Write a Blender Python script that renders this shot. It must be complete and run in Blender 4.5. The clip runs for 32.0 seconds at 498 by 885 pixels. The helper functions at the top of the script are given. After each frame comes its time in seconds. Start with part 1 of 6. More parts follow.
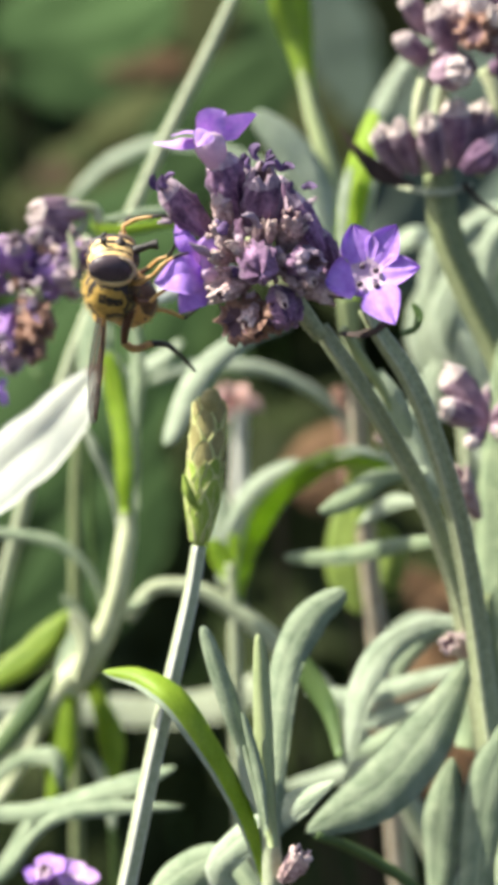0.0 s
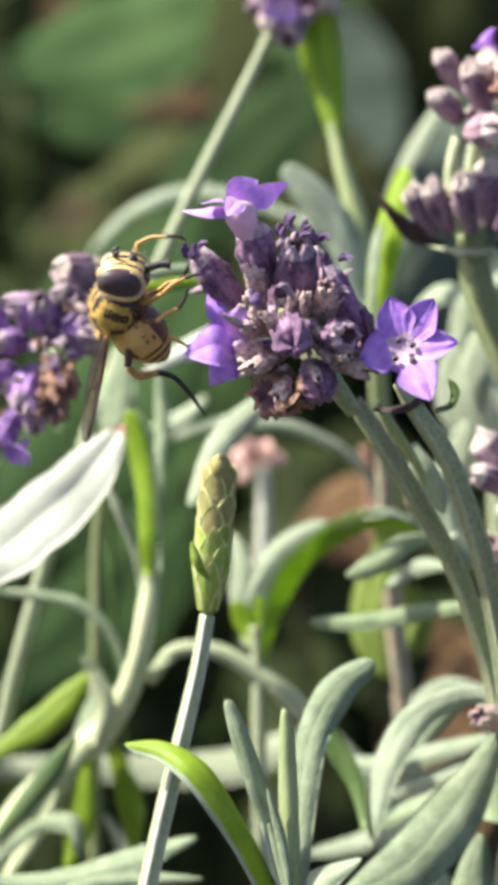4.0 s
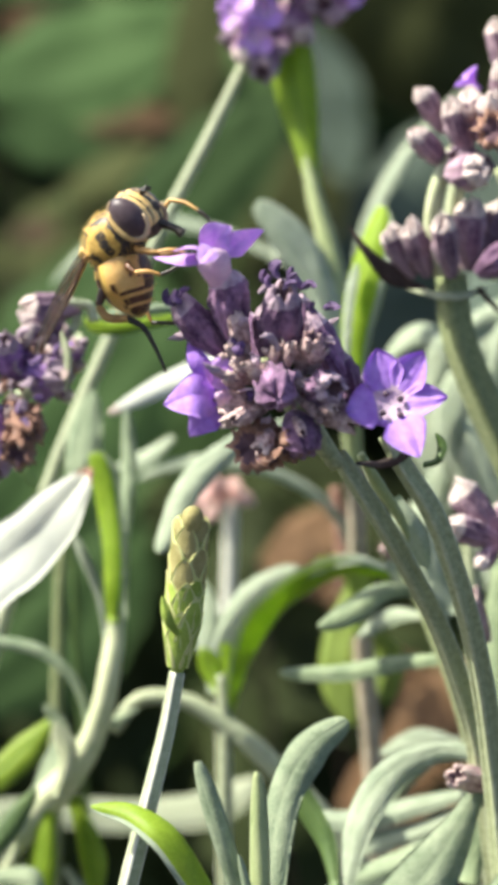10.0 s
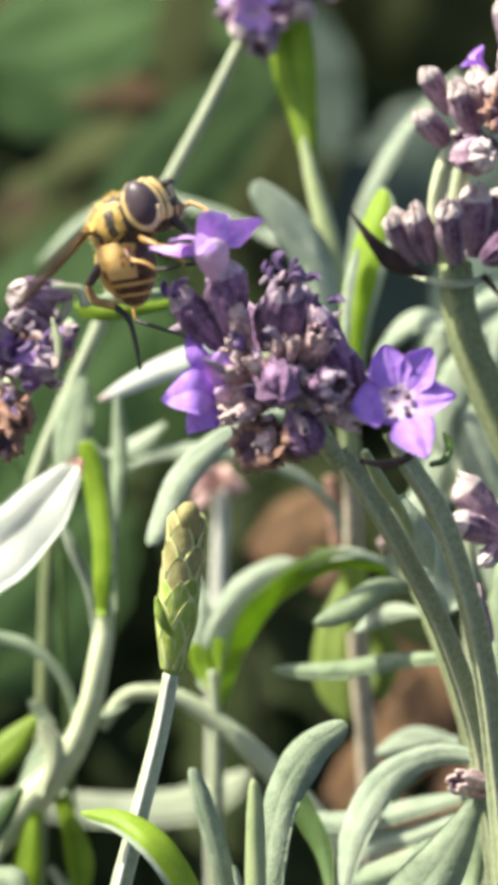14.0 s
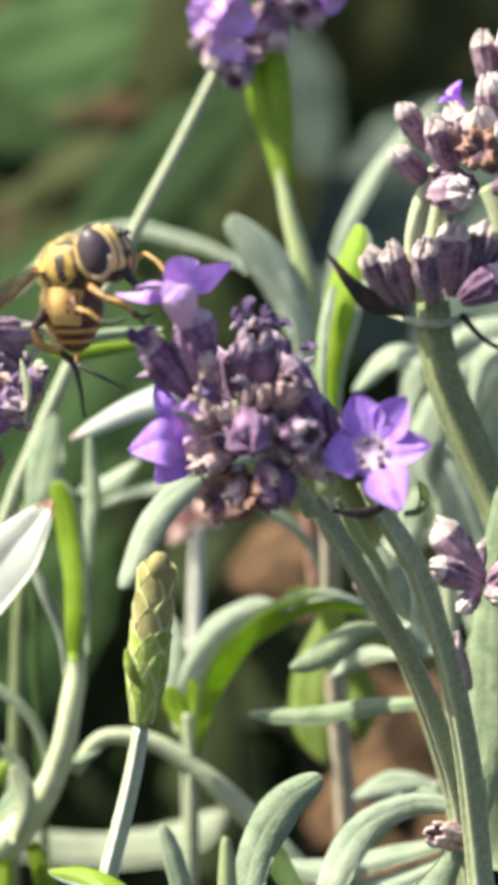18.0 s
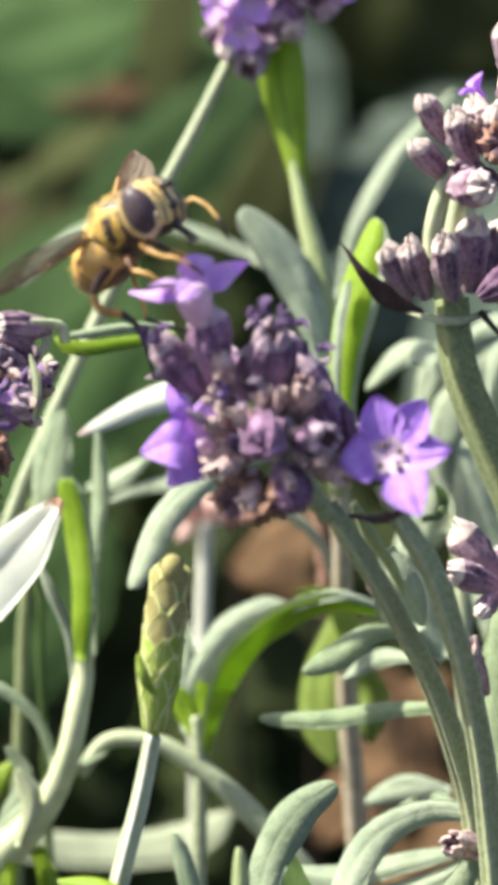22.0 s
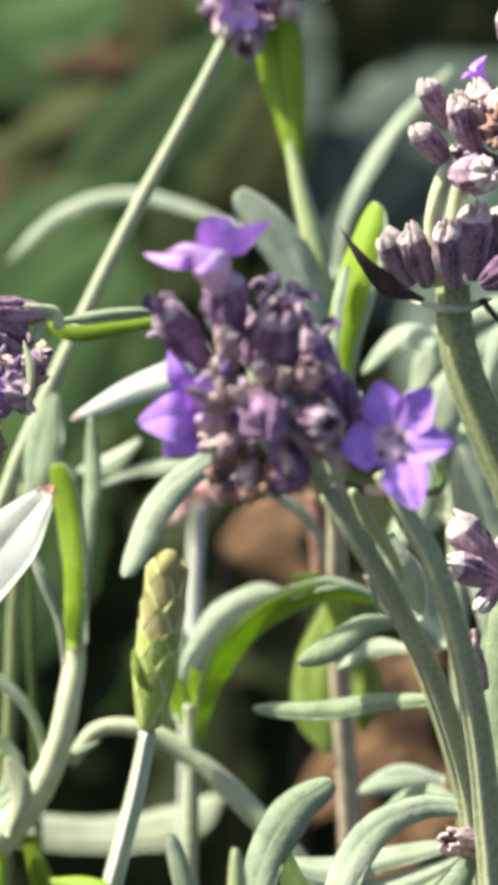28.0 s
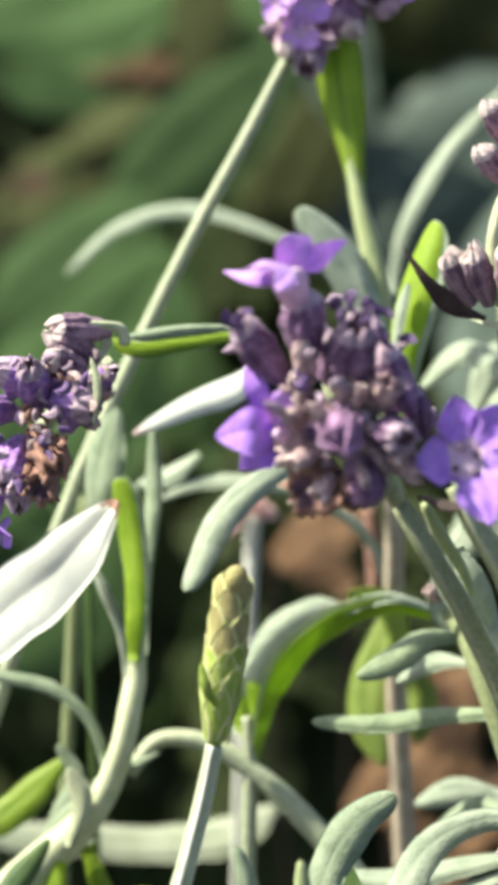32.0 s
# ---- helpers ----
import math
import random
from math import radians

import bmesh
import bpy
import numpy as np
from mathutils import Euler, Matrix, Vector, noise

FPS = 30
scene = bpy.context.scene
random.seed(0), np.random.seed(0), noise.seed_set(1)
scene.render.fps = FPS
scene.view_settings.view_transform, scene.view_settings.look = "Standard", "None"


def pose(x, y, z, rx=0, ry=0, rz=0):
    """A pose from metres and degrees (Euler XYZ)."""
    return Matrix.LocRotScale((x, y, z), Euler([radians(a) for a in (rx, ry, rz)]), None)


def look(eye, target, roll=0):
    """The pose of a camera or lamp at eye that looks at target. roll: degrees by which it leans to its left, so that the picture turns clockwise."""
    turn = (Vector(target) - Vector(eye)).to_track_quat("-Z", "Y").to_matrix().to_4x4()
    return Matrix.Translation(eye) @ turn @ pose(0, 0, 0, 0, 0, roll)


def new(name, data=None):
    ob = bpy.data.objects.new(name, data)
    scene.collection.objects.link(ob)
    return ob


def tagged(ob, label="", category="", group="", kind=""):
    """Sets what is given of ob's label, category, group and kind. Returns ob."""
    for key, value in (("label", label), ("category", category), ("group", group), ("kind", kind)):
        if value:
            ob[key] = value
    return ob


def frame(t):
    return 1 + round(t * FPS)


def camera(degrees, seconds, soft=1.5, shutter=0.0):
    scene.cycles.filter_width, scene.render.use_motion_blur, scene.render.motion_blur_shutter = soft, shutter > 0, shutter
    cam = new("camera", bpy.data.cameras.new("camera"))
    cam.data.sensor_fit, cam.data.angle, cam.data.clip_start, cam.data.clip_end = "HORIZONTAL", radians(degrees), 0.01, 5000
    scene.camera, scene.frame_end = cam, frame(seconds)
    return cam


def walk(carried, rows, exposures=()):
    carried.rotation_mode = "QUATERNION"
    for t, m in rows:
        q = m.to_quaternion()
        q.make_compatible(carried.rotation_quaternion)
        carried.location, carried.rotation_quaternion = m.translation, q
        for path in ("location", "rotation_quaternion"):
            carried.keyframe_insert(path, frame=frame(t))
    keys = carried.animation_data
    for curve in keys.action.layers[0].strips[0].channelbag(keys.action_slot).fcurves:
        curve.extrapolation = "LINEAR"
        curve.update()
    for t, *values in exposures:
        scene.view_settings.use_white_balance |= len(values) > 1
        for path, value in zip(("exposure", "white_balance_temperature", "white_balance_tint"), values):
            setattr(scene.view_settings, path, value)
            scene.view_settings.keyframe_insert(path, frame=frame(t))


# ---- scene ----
cam = camera(11.0, 32.0, soft=5.8)
cam.data.dof.use_dof = True
cam.data.dof.focus_distance = 0.232
cam.data.dof.aperture_fstop = 46.0
PATH = [
    (0, pose(0.00448, -0.29359, 0.48072, 71.374, 2.003, 0.807)),
    (0.5, pose(0.00465, -0.29221, 0.48077, 71.695, 1.888, 0.611)),
    (1, pose(0.00495, -0.29082, 0.48080, 71.760, 1.844, 0.620)),
    (1.5, pose(0.00434, -0.29007, 0.48144, 71.664, 1.827, 0.763)),
    (2, pose(0.00310, -0.28925, 0.48167, 71.692, 1.715, 0.886)),
    (2.5, pose(0.00209, -0.28883, 0.48225, 71.688, 1.627, 1.054)),
    (4.5, pose(0.00412, -0.28591, 0.48213, 72.201, 1.602, 1.365)),
    (5, pose(0.00474, -0.28546, 0.48238, 72.291, 1.485, 1.013)),
    (5.5, pose(0.00506, -0.28511, 0.48242, 72.378, 1.305, 0.692)),
    (6, pose(0.00513, -0.28478, 0.48202, 72.416, 1.171, 0.516)),
    (6.5, pose(0.00498, -0.28401, 0.48096, 72.342, 1.114, 0.458)),
    (7, pose(0.00472, -0.28313, 0.48026, 72.240, 1.025, 0.455)),
    (7.5, pose(0.00403, -0.28235, 0.48025, 72.141, 1.047, 0.482)),
    (8, pose(0.00351, -0.28163, 0.48043, 72.137, 1.014, 0.610)),
    (8.5, pose(0.00288, -0.28051, 0.48095, 72.211, 0.963, 0.577)),
    (9, pose(0.00256, -0.27947, 0.48199, 72.203, 0.952, 0.579)),
    (9.5, pose(0.00195, -0.27875, 0.48284, 72.197, 0.841, 0.526)),
    (10, pose(0.00131, -0.27768, 0.48313, 72.297, 0.688, 0.540)),
    (10.5, pose(0.00071, -0.27657, 0.48350, 72.356, 0.501, 0.595)),
    (11, pose(0.00016, -0.27543, 0.48351, 72.260, 0.317, 0.518)),
    (11.5, pose(0.00002, -0.27442, 0.48338, 72.076, 0.242, 0.423)),
    (12, pose(-0.00018, -0.27333, 0.48329, 71.966, 0.119, 0.274)),
    (12.5, pose(-0.00018, -0.27216, 0.48341, 71.904, 0.170, 0.292)),
    (13, pose(-0.00056, -0.27109, 0.48323, 71.908, 0.146, 0.485)),
    (13.5, pose(-0.00071, -0.26995, 0.48281, 71.784, 0.057, 0.369)),
    (14, pose(-0.00046, -0.26866, 0.48239, 71.643, 0.125, 0.240)),
    (14.5, pose(-0.00011, -0.26756, 0.48205, 71.479, 0.114, 0.147)),
    (16.5, pose(0.00066, -0.26368, 0.48292, 71.105, 0.058, 0.110)),
    (17, pose(0.00096, -0.26372, 0.48347, 71.300, 0.042, 0.077)),
    (17.5, pose(0.00098, -0.26318, 0.48374, 71.521, 0.065, -0.062)),
    (18, pose(0.00079, -0.26260, 0.48415, 71.784, 0.107, -0.067)),
    (18.5, pose(0.00034, -0.26206, 0.48460, 71.856, 0.069, -0.026)),
    (19, pose(0.00000, -0.26174, 0.48505, 72.000, -0.000, -0.000)),
    (19.5, pose(-0.00039, -0.26117, 0.48536, 72.140, -0.057, 0.078)),
    (20, pose(-0.00082, -0.26052, 0.48528, 72.135, -0.093, 0.130)),
    (20.5, pose(-0.00120, -0.25989, 0.48499, 72.104, -0.133, 0.159)),
    (21, pose(-0.00155, -0.25872, 0.48461, 71.940, -0.193, 0.065)),
    (21.5, pose(-0.00117, -0.25777, 0.48381, 71.754, -0.222, 0.053)),
    (22, pose(-0.00101, -0.25701, 0.48351, 71.486, -0.277, -0.060)),
    (22.5, pose(-0.00075, -0.25638, 0.48291, 71.161, -0.364, -0.174)),
    (23, pose(-0.00076, -0.25558, 0.48262, 70.810, -0.404, -0.262)),
    (23.5, pose(-0.00079, -0.25505, 0.48281, 70.515, -0.428, -0.253)),
    (24, pose(-0.00099, -0.25487, 0.48287, 70.303, -0.483, -0.258)),
    (24.5, pose(-0.00147, -0.25428, 0.48315, 70.204, -0.432, -0.202)),
    (25, pose(-0.00167, -0.25397, 0.48329, 70.236, -0.449, -0.082)),
    (25.5, pose(-0.00197, -0.25377, 0.48354, 70.250, -0.503, 0.002)),
    (27.5, pose(-0.00224, -0.25238, 0.48503, 70.454, -0.694, -0.254)),
    (28, pose(-0.00238, -0.25234, 0.48501, 70.550, -0.759, -0.315)),
    (28.5, pose(-0.00272, -0.25225, 0.48507, 70.571, -0.772, -0.322)),
    (29, pose(-0.00342, -0.25217, 0.48498, 70.585, -0.820, -0.232)),
    (29.5, pose(-0.00412, -0.25194, 0.48500, 70.562, -0.815, -0.157)),
    (30, pose(-0.00477, -0.25220, 0.48563, 70.605, -0.873, 0.099)),
    (30.5, pose(-0.00546, -0.25257, 0.48624, 70.661, -0.803, 0.302)),
    (31, pose(-0.00550, -0.25320, 0.48658, 70.710, -0.836, 0.423)),
    (31.5, pose(-0.00546, -0.25380, 0.48670, 70.701, -0.815, 0.490)),
    (32, pose(-0.00512, -0.25475, 0.48668, 70.708, -0.809, 0.506)),
]
walk(cam, PATH)

# ---- light ----
SUN_UP, SUN_TURN = 50.0, -80.0     # degrees above the horizon; degrees from the view axis, minus is left
world = bpy.data.worlds.new("sky")
scene.world = world
world.use_nodes = True
sky = world.node_tree.nodes.new("ShaderNodeTexSky")
sky.sky_type, sky.sun_disc = "NISHITA", False
sky.air_density, sky.dust_density, sky.ozone_density = 0.7, 2.5, 0.6     # hazy, whitish summer sky
sky.sun_elevation, sky.sun_rotation = radians(SUN_UP), radians(SUN_TURN)
world.node_tree.nodes["Background"].inputs["Strength"].default_value = 0.092
world.node_tree.links.new(sky.outputs[0], world.node_tree.nodes["Background"].inputs["Color"])
sun = new("sun", bpy.data.lights.new("sun", "SUN"))
sun.data.energy, sun.data.angle, sun.data.color = 4.3, radians(0.5), (0.98, 0.95, 0.82)
ce = math.cos(radians(SUN_UP))
sun.matrix_world = look((ce * math.sin(radians(SUN_TURN)), ce * math.cos(radians(SUN_TURN)), math.sin(radians(SUN_UP))), (0, 0, 0))
scene.view_settings.exposure = 1.44

# ---- plan: millimetres right, up and away from the camera, tilted 18 degrees, 0.4 m above the ground ----
TILT, HEIGHT = radians(18.0), 0.400
CT, ST_ = math.cos(TILT), math.sin(TILT)


def W(p):
    x, v, d = p
    return Vector((x, v * ST_ + d * CT, v * CT - d * ST_)) / 1000 + Vector((0, 0, HEIGHT))


def WD(p):
    """A direction of the plan as one of the world."""
    return W(p) - Vector((0, 0, HEIGHT))


# ---- materials ----
def shade(name, c1, c2, scale, rough=0.6, bump=0.15, fine=4000, translucent=0.0, tint=None, vary=0.25, sheen=0.0, streak=None, metal=0.0, gloss=0.5, lo=0.45, hi=0.95):
    """Two colours mixed by noise at two scales, object-to-object change, fine relief and light let through."""
    m = bpy.data.materials.new(name)
    m.use_nodes = True
    nt = m.node_tree
    N, L = nt.nodes, nt.links
    b = N["Principled BSDF"]
    out = N["Material Output"]
    co = N.new("ShaderNodeTexCoord")
    n1 = N.new("ShaderNodeTexNoise")
    n1.inputs["Scale"].default_value, n1.inputs["Detail"].default_value = scale, 4
    src = co.outputs["Object"]
    if streak:
        mp = N.new("ShaderNodeMapping")
        mp.inputs["Scale"].default_value = streak
        L.new(src, mp.inputs["Vector"])
        L.new(mp.outputs[0], n1.inputs["Vector"])
    else:
        L.new(src, n1.inputs["Vector"])
    n2 = N.new("ShaderNodeTexNoise")
    n2.inputs["Scale"].default_value, n2.inputs["Detail"].default_value = fine, 3
    L.new(src, n2.inputs["Vector"])
    ad = N.new("ShaderNodeMath")
    ad.operation = "MULTIPLY_ADD"
    ad.inputs[1].default_value, ad.inputs[2].default_value = 0.5, 0.0
    L.new(n2.outputs["Fac"], ad.inputs[0])
    ad2 = N.new("ShaderNodeMath")
    ad2.operation = "MULTIPLY_ADD"
    ad2.inputs[1].default_value = 0.9
    L.new(n1.outputs["Fac"], ad2.inputs[0])
    L.new(ad.outputs[0], ad2.inputs[2])
    ramp = N.new("ShaderNodeMapRange")
    ramp.inputs["From Min"].default_value, ramp.inputs["From Max"].default_value = lo, hi
    L.new(ad2.outputs[0], ramp.inputs["Value"])
    mix = N.new("ShaderNodeMix")
    mix.data_type = "RGBA"
    mix.inputs["A"].default_value, mix.inputs["B"].default_value = (*c1, 1), (*c2, 1)
    L.new(ramp.outputs[0], mix.inputs["Factor"])
    info = N.new("ShaderNodeObjectInfo")
    hsv = N.new("ShaderNodeHueSaturation")
    val = N.new("ShaderNodeMapRange")
    val.inputs["To Min"].default_value, val.inputs["To Max"].default_value = 1 - vary, 1 + vary
    L.new(info.outputs["Random"], val.inputs["Value"])
    L.new(val.outputs[0], hsv.inputs["Value"])
    L.new(mix.outputs["Result"], hsv.inputs["Color"])
    L.new(hsv.outputs[0], b.inputs["Base Color"])
    b.inputs["Roughness"].default_value = rough
    b.inputs["Metallic"].default_value = metal
    b.inputs["Specular IOR Level"].default_value = gloss
    if sheen:
        b.inputs["Sheen Weight"].default_value, b.inputs["Sheen Roughness"].default_value = sheen, 0.5
    if bump:
        bp = N.new("ShaderNodeBump")
        bp.inputs["Strength"].default_value, bp.inputs["Distance"].default_value = bump, 0.0003
        L.new(ad2.outputs[0], bp.inputs["Height"])
        L.new(bp.outputs[0], b.inputs["Normal"])
    if translucent:
        tr = N.new("ShaderNodeBsdfTranslucent")
        mult = N.new("ShaderNodeMix")
        mult.data_type, mult.blend_type = "RGBA", "MULTIPLY"
        mult.inputs["Factor"].default_value = 1.0
        mult.inputs["B"].default_value = (*(tint or (1, 1, 1)), 1)
        L.new(hsv.outputs[0], mult.inputs["A"])
        L.new(mult.outputs["Result"], tr.inputs["Color"])
        ms = N.new("ShaderNodeMixShader")
        ms.inputs[0].default_value = translucent
        L.new(b.outputs[0], ms.inputs[1])
        L.new(tr.outputs[0], ms.inputs[2])
        L.new(ms.outputs[0], out.inputs["Surface"])
    return m


SAGE = shade("sage_leaf", (0.16, 0.215, 0.125), (0.31, 0.365, 0.235), 450, 0.75, 0.8, 3500, 0.15, (0.8, 1.0, 0.4), 0.12, 0.12, None, 0.0, 0.35, 0.5, 0.92)
SAGE_UNDER = shade("sage_leaf_underside", (0.25, 0.31, 0.205), (0.41, 0.465, 0.335), 450, 0.8, 0.8, 3500, 0.18, (0.8, 1.0, 0.5), 0.12, 0.3, None, 0.0, 0.4, 0.5, 0.92)
WHITE_LEAF = shade("silvery_leaf", (0.42, 0.44, 0.37), (0.58, 0.60, 0.52), 250, 0.7, 0.35, 5000, 0.12, (0.8, 1.0, 0.5), 0.06, 0.4)
LIME = shade("lime_leaf", (0.24, 0.37, 0.018), (0.41, 0.55, 0.06), 400, 0.5, 0.3, 3000, 0.55, (1.2, 1.25, 0.3), 0.12)
FINGER = shade("dull_sage_leaf", (0.12, 0.17, 0.085), (0.25, 0.31, 0.17), 600, 0.7, 0.7, 3000, 0.1, (0.8, 1.0, 0.4), 0.1, 0.2, None, 0.0, 0.4, 0.5, 0.9)
# shaded copy of the lime leaf: the dimness is in the colour
SHADED_LIME = shade("shaded_lime_leaf", (0.17, 0.25, 0.035), (0.31, 0.41, 0.09), 400, 0.6, 0.3, 3000, 0.3, (1.1, 1.1, 0.4), 0.1)
MAIN_STALK = shade("olive_green_stalk", (0.18, 0.215, 0.10), (0.38, 0.41, 0.235), 1800, 0.7, 0.4, 3500, 0.0, None, 0.08, 0.08, None, 0.0, 0.3, 0.42, 1.0)
SPIKE_EDGE = shade("pale_bract_edge", (0.50, 0.54, 0.18), (0.66, 0.66, 0.32), 600, 0.7, 0.4, 4000, 0.2, (1, 1.1, 0.5), 0.1, 0.1)
# inside of open calyxes, the shade of the hollow put into the colour
MOUTH = shade("shaded_calyx_mouth", (0.06, 0.03, 0.045), (0.16, 0.09, 0.10), 4500, 0.9, 0.3, 4000, 0.0, None, 0.2)
REMNANT = shade("dark_violet_remnant", (0.04, 0.015, 0.07), (0.17, 0.09, 0.24), 1200, 0.7, 0.5, 4000, 0.1, None, 0.2, 0.2)
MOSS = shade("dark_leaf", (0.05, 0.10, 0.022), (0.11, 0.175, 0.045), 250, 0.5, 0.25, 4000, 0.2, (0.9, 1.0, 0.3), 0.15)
STALK = shade("sage_stalk", (0.23, 0.27, 0.15), (0.43, 0.46, 0.30), 1500, 0.65, 0.4, 4000, 0.0, None, 0.1, 0.1, None, 0.0, 0.4, 0.42, 1.0)
STALK_DARK = shade("olive_stalk", (0.10, 0.135, 0.05), (0.26, 0.29, 0.135), 1800, 0.7, 0.4, 3500, 0.0, None, 0.08, 0.08, None, 0.0, 0.3, 0.42, 1.0)
GREEN_STALK = shade("green_stalk", (0.22, 0.28, 0.11), (0.36, 0.41, 0.19), 900, 0.6, 0.3, 4000, 0.1, (1, 1, 0.6), 0.1, 0.2, (1, 1, 0.2))
PALE_STALK = shade("pale_stalk", (0.38, 0.43, 0.23), (0.56, 0.58, 0.38), 600, 0.6, 0.3, 3500, 0.15, (1, 1, 0.6), 0.1, 0.1)
CALYX = shade("purple_calyx", (0.058, 0.022, 0.066), (0.31, 0.175, 0.285), 5500, 0.8, 0.9, 15000, 0.08, (1, 0.8, 1), 0.25, 0.15, (1, 1, 0.3), 0.0, 0.3, 0.5, 0.86)
VIOLET = shade("violet_calyx", (0.12, 0.035, 0.22), (0.42, 0.24, 0.54), 4500, 0.75, 0.9, 15000, 0.1, (1, 0.8, 1), 0.2, 0.15, None, 0.0, 0.3, 0.5, 0.86)
CALYX_RIM = shade("calyx_rim", (0.26, 0.17, 0.25), (0.56, 0.43, 0.48), 4500, 0.8, 0.8, 15000, 0.1, None, 0.25, 0.15, None, 0.0, 0.3, 0.5, 0.86)
DRY = shade("withered_calyx", (0.17, 0.08, 0.09), (0.58, 0.42, 0.39), 4500, 0.8, 0.9, 15000, 0.08, None, 0.25, 0.15, None, 0.0, 0.3, 0.5, 0.86)
DRY_RIM = shade("withered_rim", (0.40, 0.27, 0.26), (0.68, 0.54, 0.49), 4500, 0.8, 0.8, 15000, 0.1, None, 0.2, 0.15, None, 0.0, 0.3, 0.5, 0.86)
RUST = shade("dried_petal", (0.15, 0.058, 0.030), (0.40, 0.22, 0.15), 500, 0.7, 0.5, 5000, 0.2, None, 0.15, 0.2)
MAUVE = shade("mauve_calyx", (0.085, 0.036, 0.075), (0.40, 0.27, 0.32), 5500, 0.8, 0.9, 15000, 0.08, None, 0.25, 0.15, (1, 1, 0.3), 0.0, 0.3, 0.5, 0.86)
MAUVE_RIM = shade("mauve_rim", (0.42, 0.32, 0.30), (0.70, 0.60, 0.55), 4500, 0.8, 0.6, 15000, 0.1, None, 0.2, 0.15, None, 0.0, 0.3, 0.5, 0.86)
PETAL = shade("violet_petal", (0.39, 0.18, 0.68), (0.60, 0.35, 0.86), 700, 0.5, 0.35, 2500, 0.35, (1, 0.85, 1.05), 0.05, 0.2, None, 0.0, 0.4, 0.5, 0.9)
PETAL_PINK = shade("lilac_petal", (0.56, 0.29, 0.76), (0.78, 0.52, 0.88), 500, 0.5, 0.35, 2500, 0.35, (1, 0.85, 1.05), 0.05, 0.2, None, 0.0, 0.4, 0.5, 0.9)
THROAT = shade("petal_throat", (0.58, 0.38, 0.56), (0.80, 0.62, 0.72), 500, 0.6, 0.2, 4000, 0.3, None, 0.05)
ANTHER = shade("anther", (0.05, 0.03, 0.05), (0.10, 0.06, 0.08), 900, 0.6, 0.3, 6000)
BRACT = shade("brown_bract", (0.018, 0.011, 0.009), (0.06, 0.038, 0.03), 500, 0.7, 0.5, 4000, 0.0, None, 0.1, 0.0, None, 0.0, 0.25)
PINK = shade("faded_pink_petal", (0.55, 0.32, 0.28), (0.68, 0.46, 0.40), 300, 0.7, 0.3, 4000, 0.2)
SPIKE = shade("green_bract", (0.20, 0.30, 0.03), (0.40, 0.50, 0.10), 600, 0.7, 0.5, 4000, 0.15, (1, 1.1, 0.4), 0.12, 0.08, None, 0.0, 0.3)
SPIKE_TIP = shade("browned_bract", (0.22, 0.20, 0.065), (0.40, 0.35, 0.15), 600, 0.75, 0.5, 4000, 0.12, None, 0.12, 0.08, None, 0.0, 0.3)
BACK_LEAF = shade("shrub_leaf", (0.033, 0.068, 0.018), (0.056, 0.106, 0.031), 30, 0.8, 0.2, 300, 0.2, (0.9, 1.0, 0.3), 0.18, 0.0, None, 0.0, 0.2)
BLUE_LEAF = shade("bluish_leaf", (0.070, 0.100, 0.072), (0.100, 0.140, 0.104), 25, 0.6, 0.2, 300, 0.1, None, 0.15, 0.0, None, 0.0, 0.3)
# shrub leaf made lighter in colour, to offset the shade the far plants stand in
LIGHTENED_LEAF = shade("lightened_far_leaf", (0.055, 0.09, 0.028), (0.095, 0.14, 0.045), 30, 0.8, 0.2, 300, 0.2, (0.9, 1.0, 0.3), 0.18, 0.0, None, 0.0, 0.2)
DEAD_LEAF = shade("dead_leaf", (0.06, 0.032, 0.013), (0.25, 0.135, 0.055), 110, 0.8, 0.4, 500, 0.15, None, 0.25)
# near-black green: the shade low among the plants is put into this colour
SHADED_LEAF = shade("shade_dark_leaf", (0.016, 0.024, 0.006), (0.034, 0.046, 0.012), 30, 0.8, 0.2, 300, 0.1, None, 0.25, 0.0, None, 0.0, 0.15)
SOIL = shade("leaf_litter_soil", (0.008, 0.008, 0.005), (0.04, 0.030, 0.016), 18, 0.95, 0.8, 220, 0.0, None, 0.0)


CREAM = shade("cream_leaf", (0.27, 0.31, 0.19), (0.40, 0.43, 0.30), 300, 0.7, 0.35, 4000, 0.15, (0.9, 1.0, 0.5), 0.05, 0.2)
WILTED = shade("dark_dead_leaf", (0.05, 0.028, 0.010), (0.15, 0.082, 0.032), 60, 0.8, 0.4, 500, 0.1, None, 0.2)

# olive leaf darkened in its colour to look deeply shaded
SHADED_OLIVE = shade("shaded_olive_leaf", (0.040, 0.048, 0.014), (0.066, 0.076, 0.024), 30, 0.8, 0.2, 300, 0.15, None, 0.15, 0.0, None, 0.0, 0.15)
TWIG = shade("beige_twig", (0.30, 0.25, 0.17), (0.50, 0.43, 0.32), 700, 0.7, 0.4, 4000, 0.0, None, 0.1)

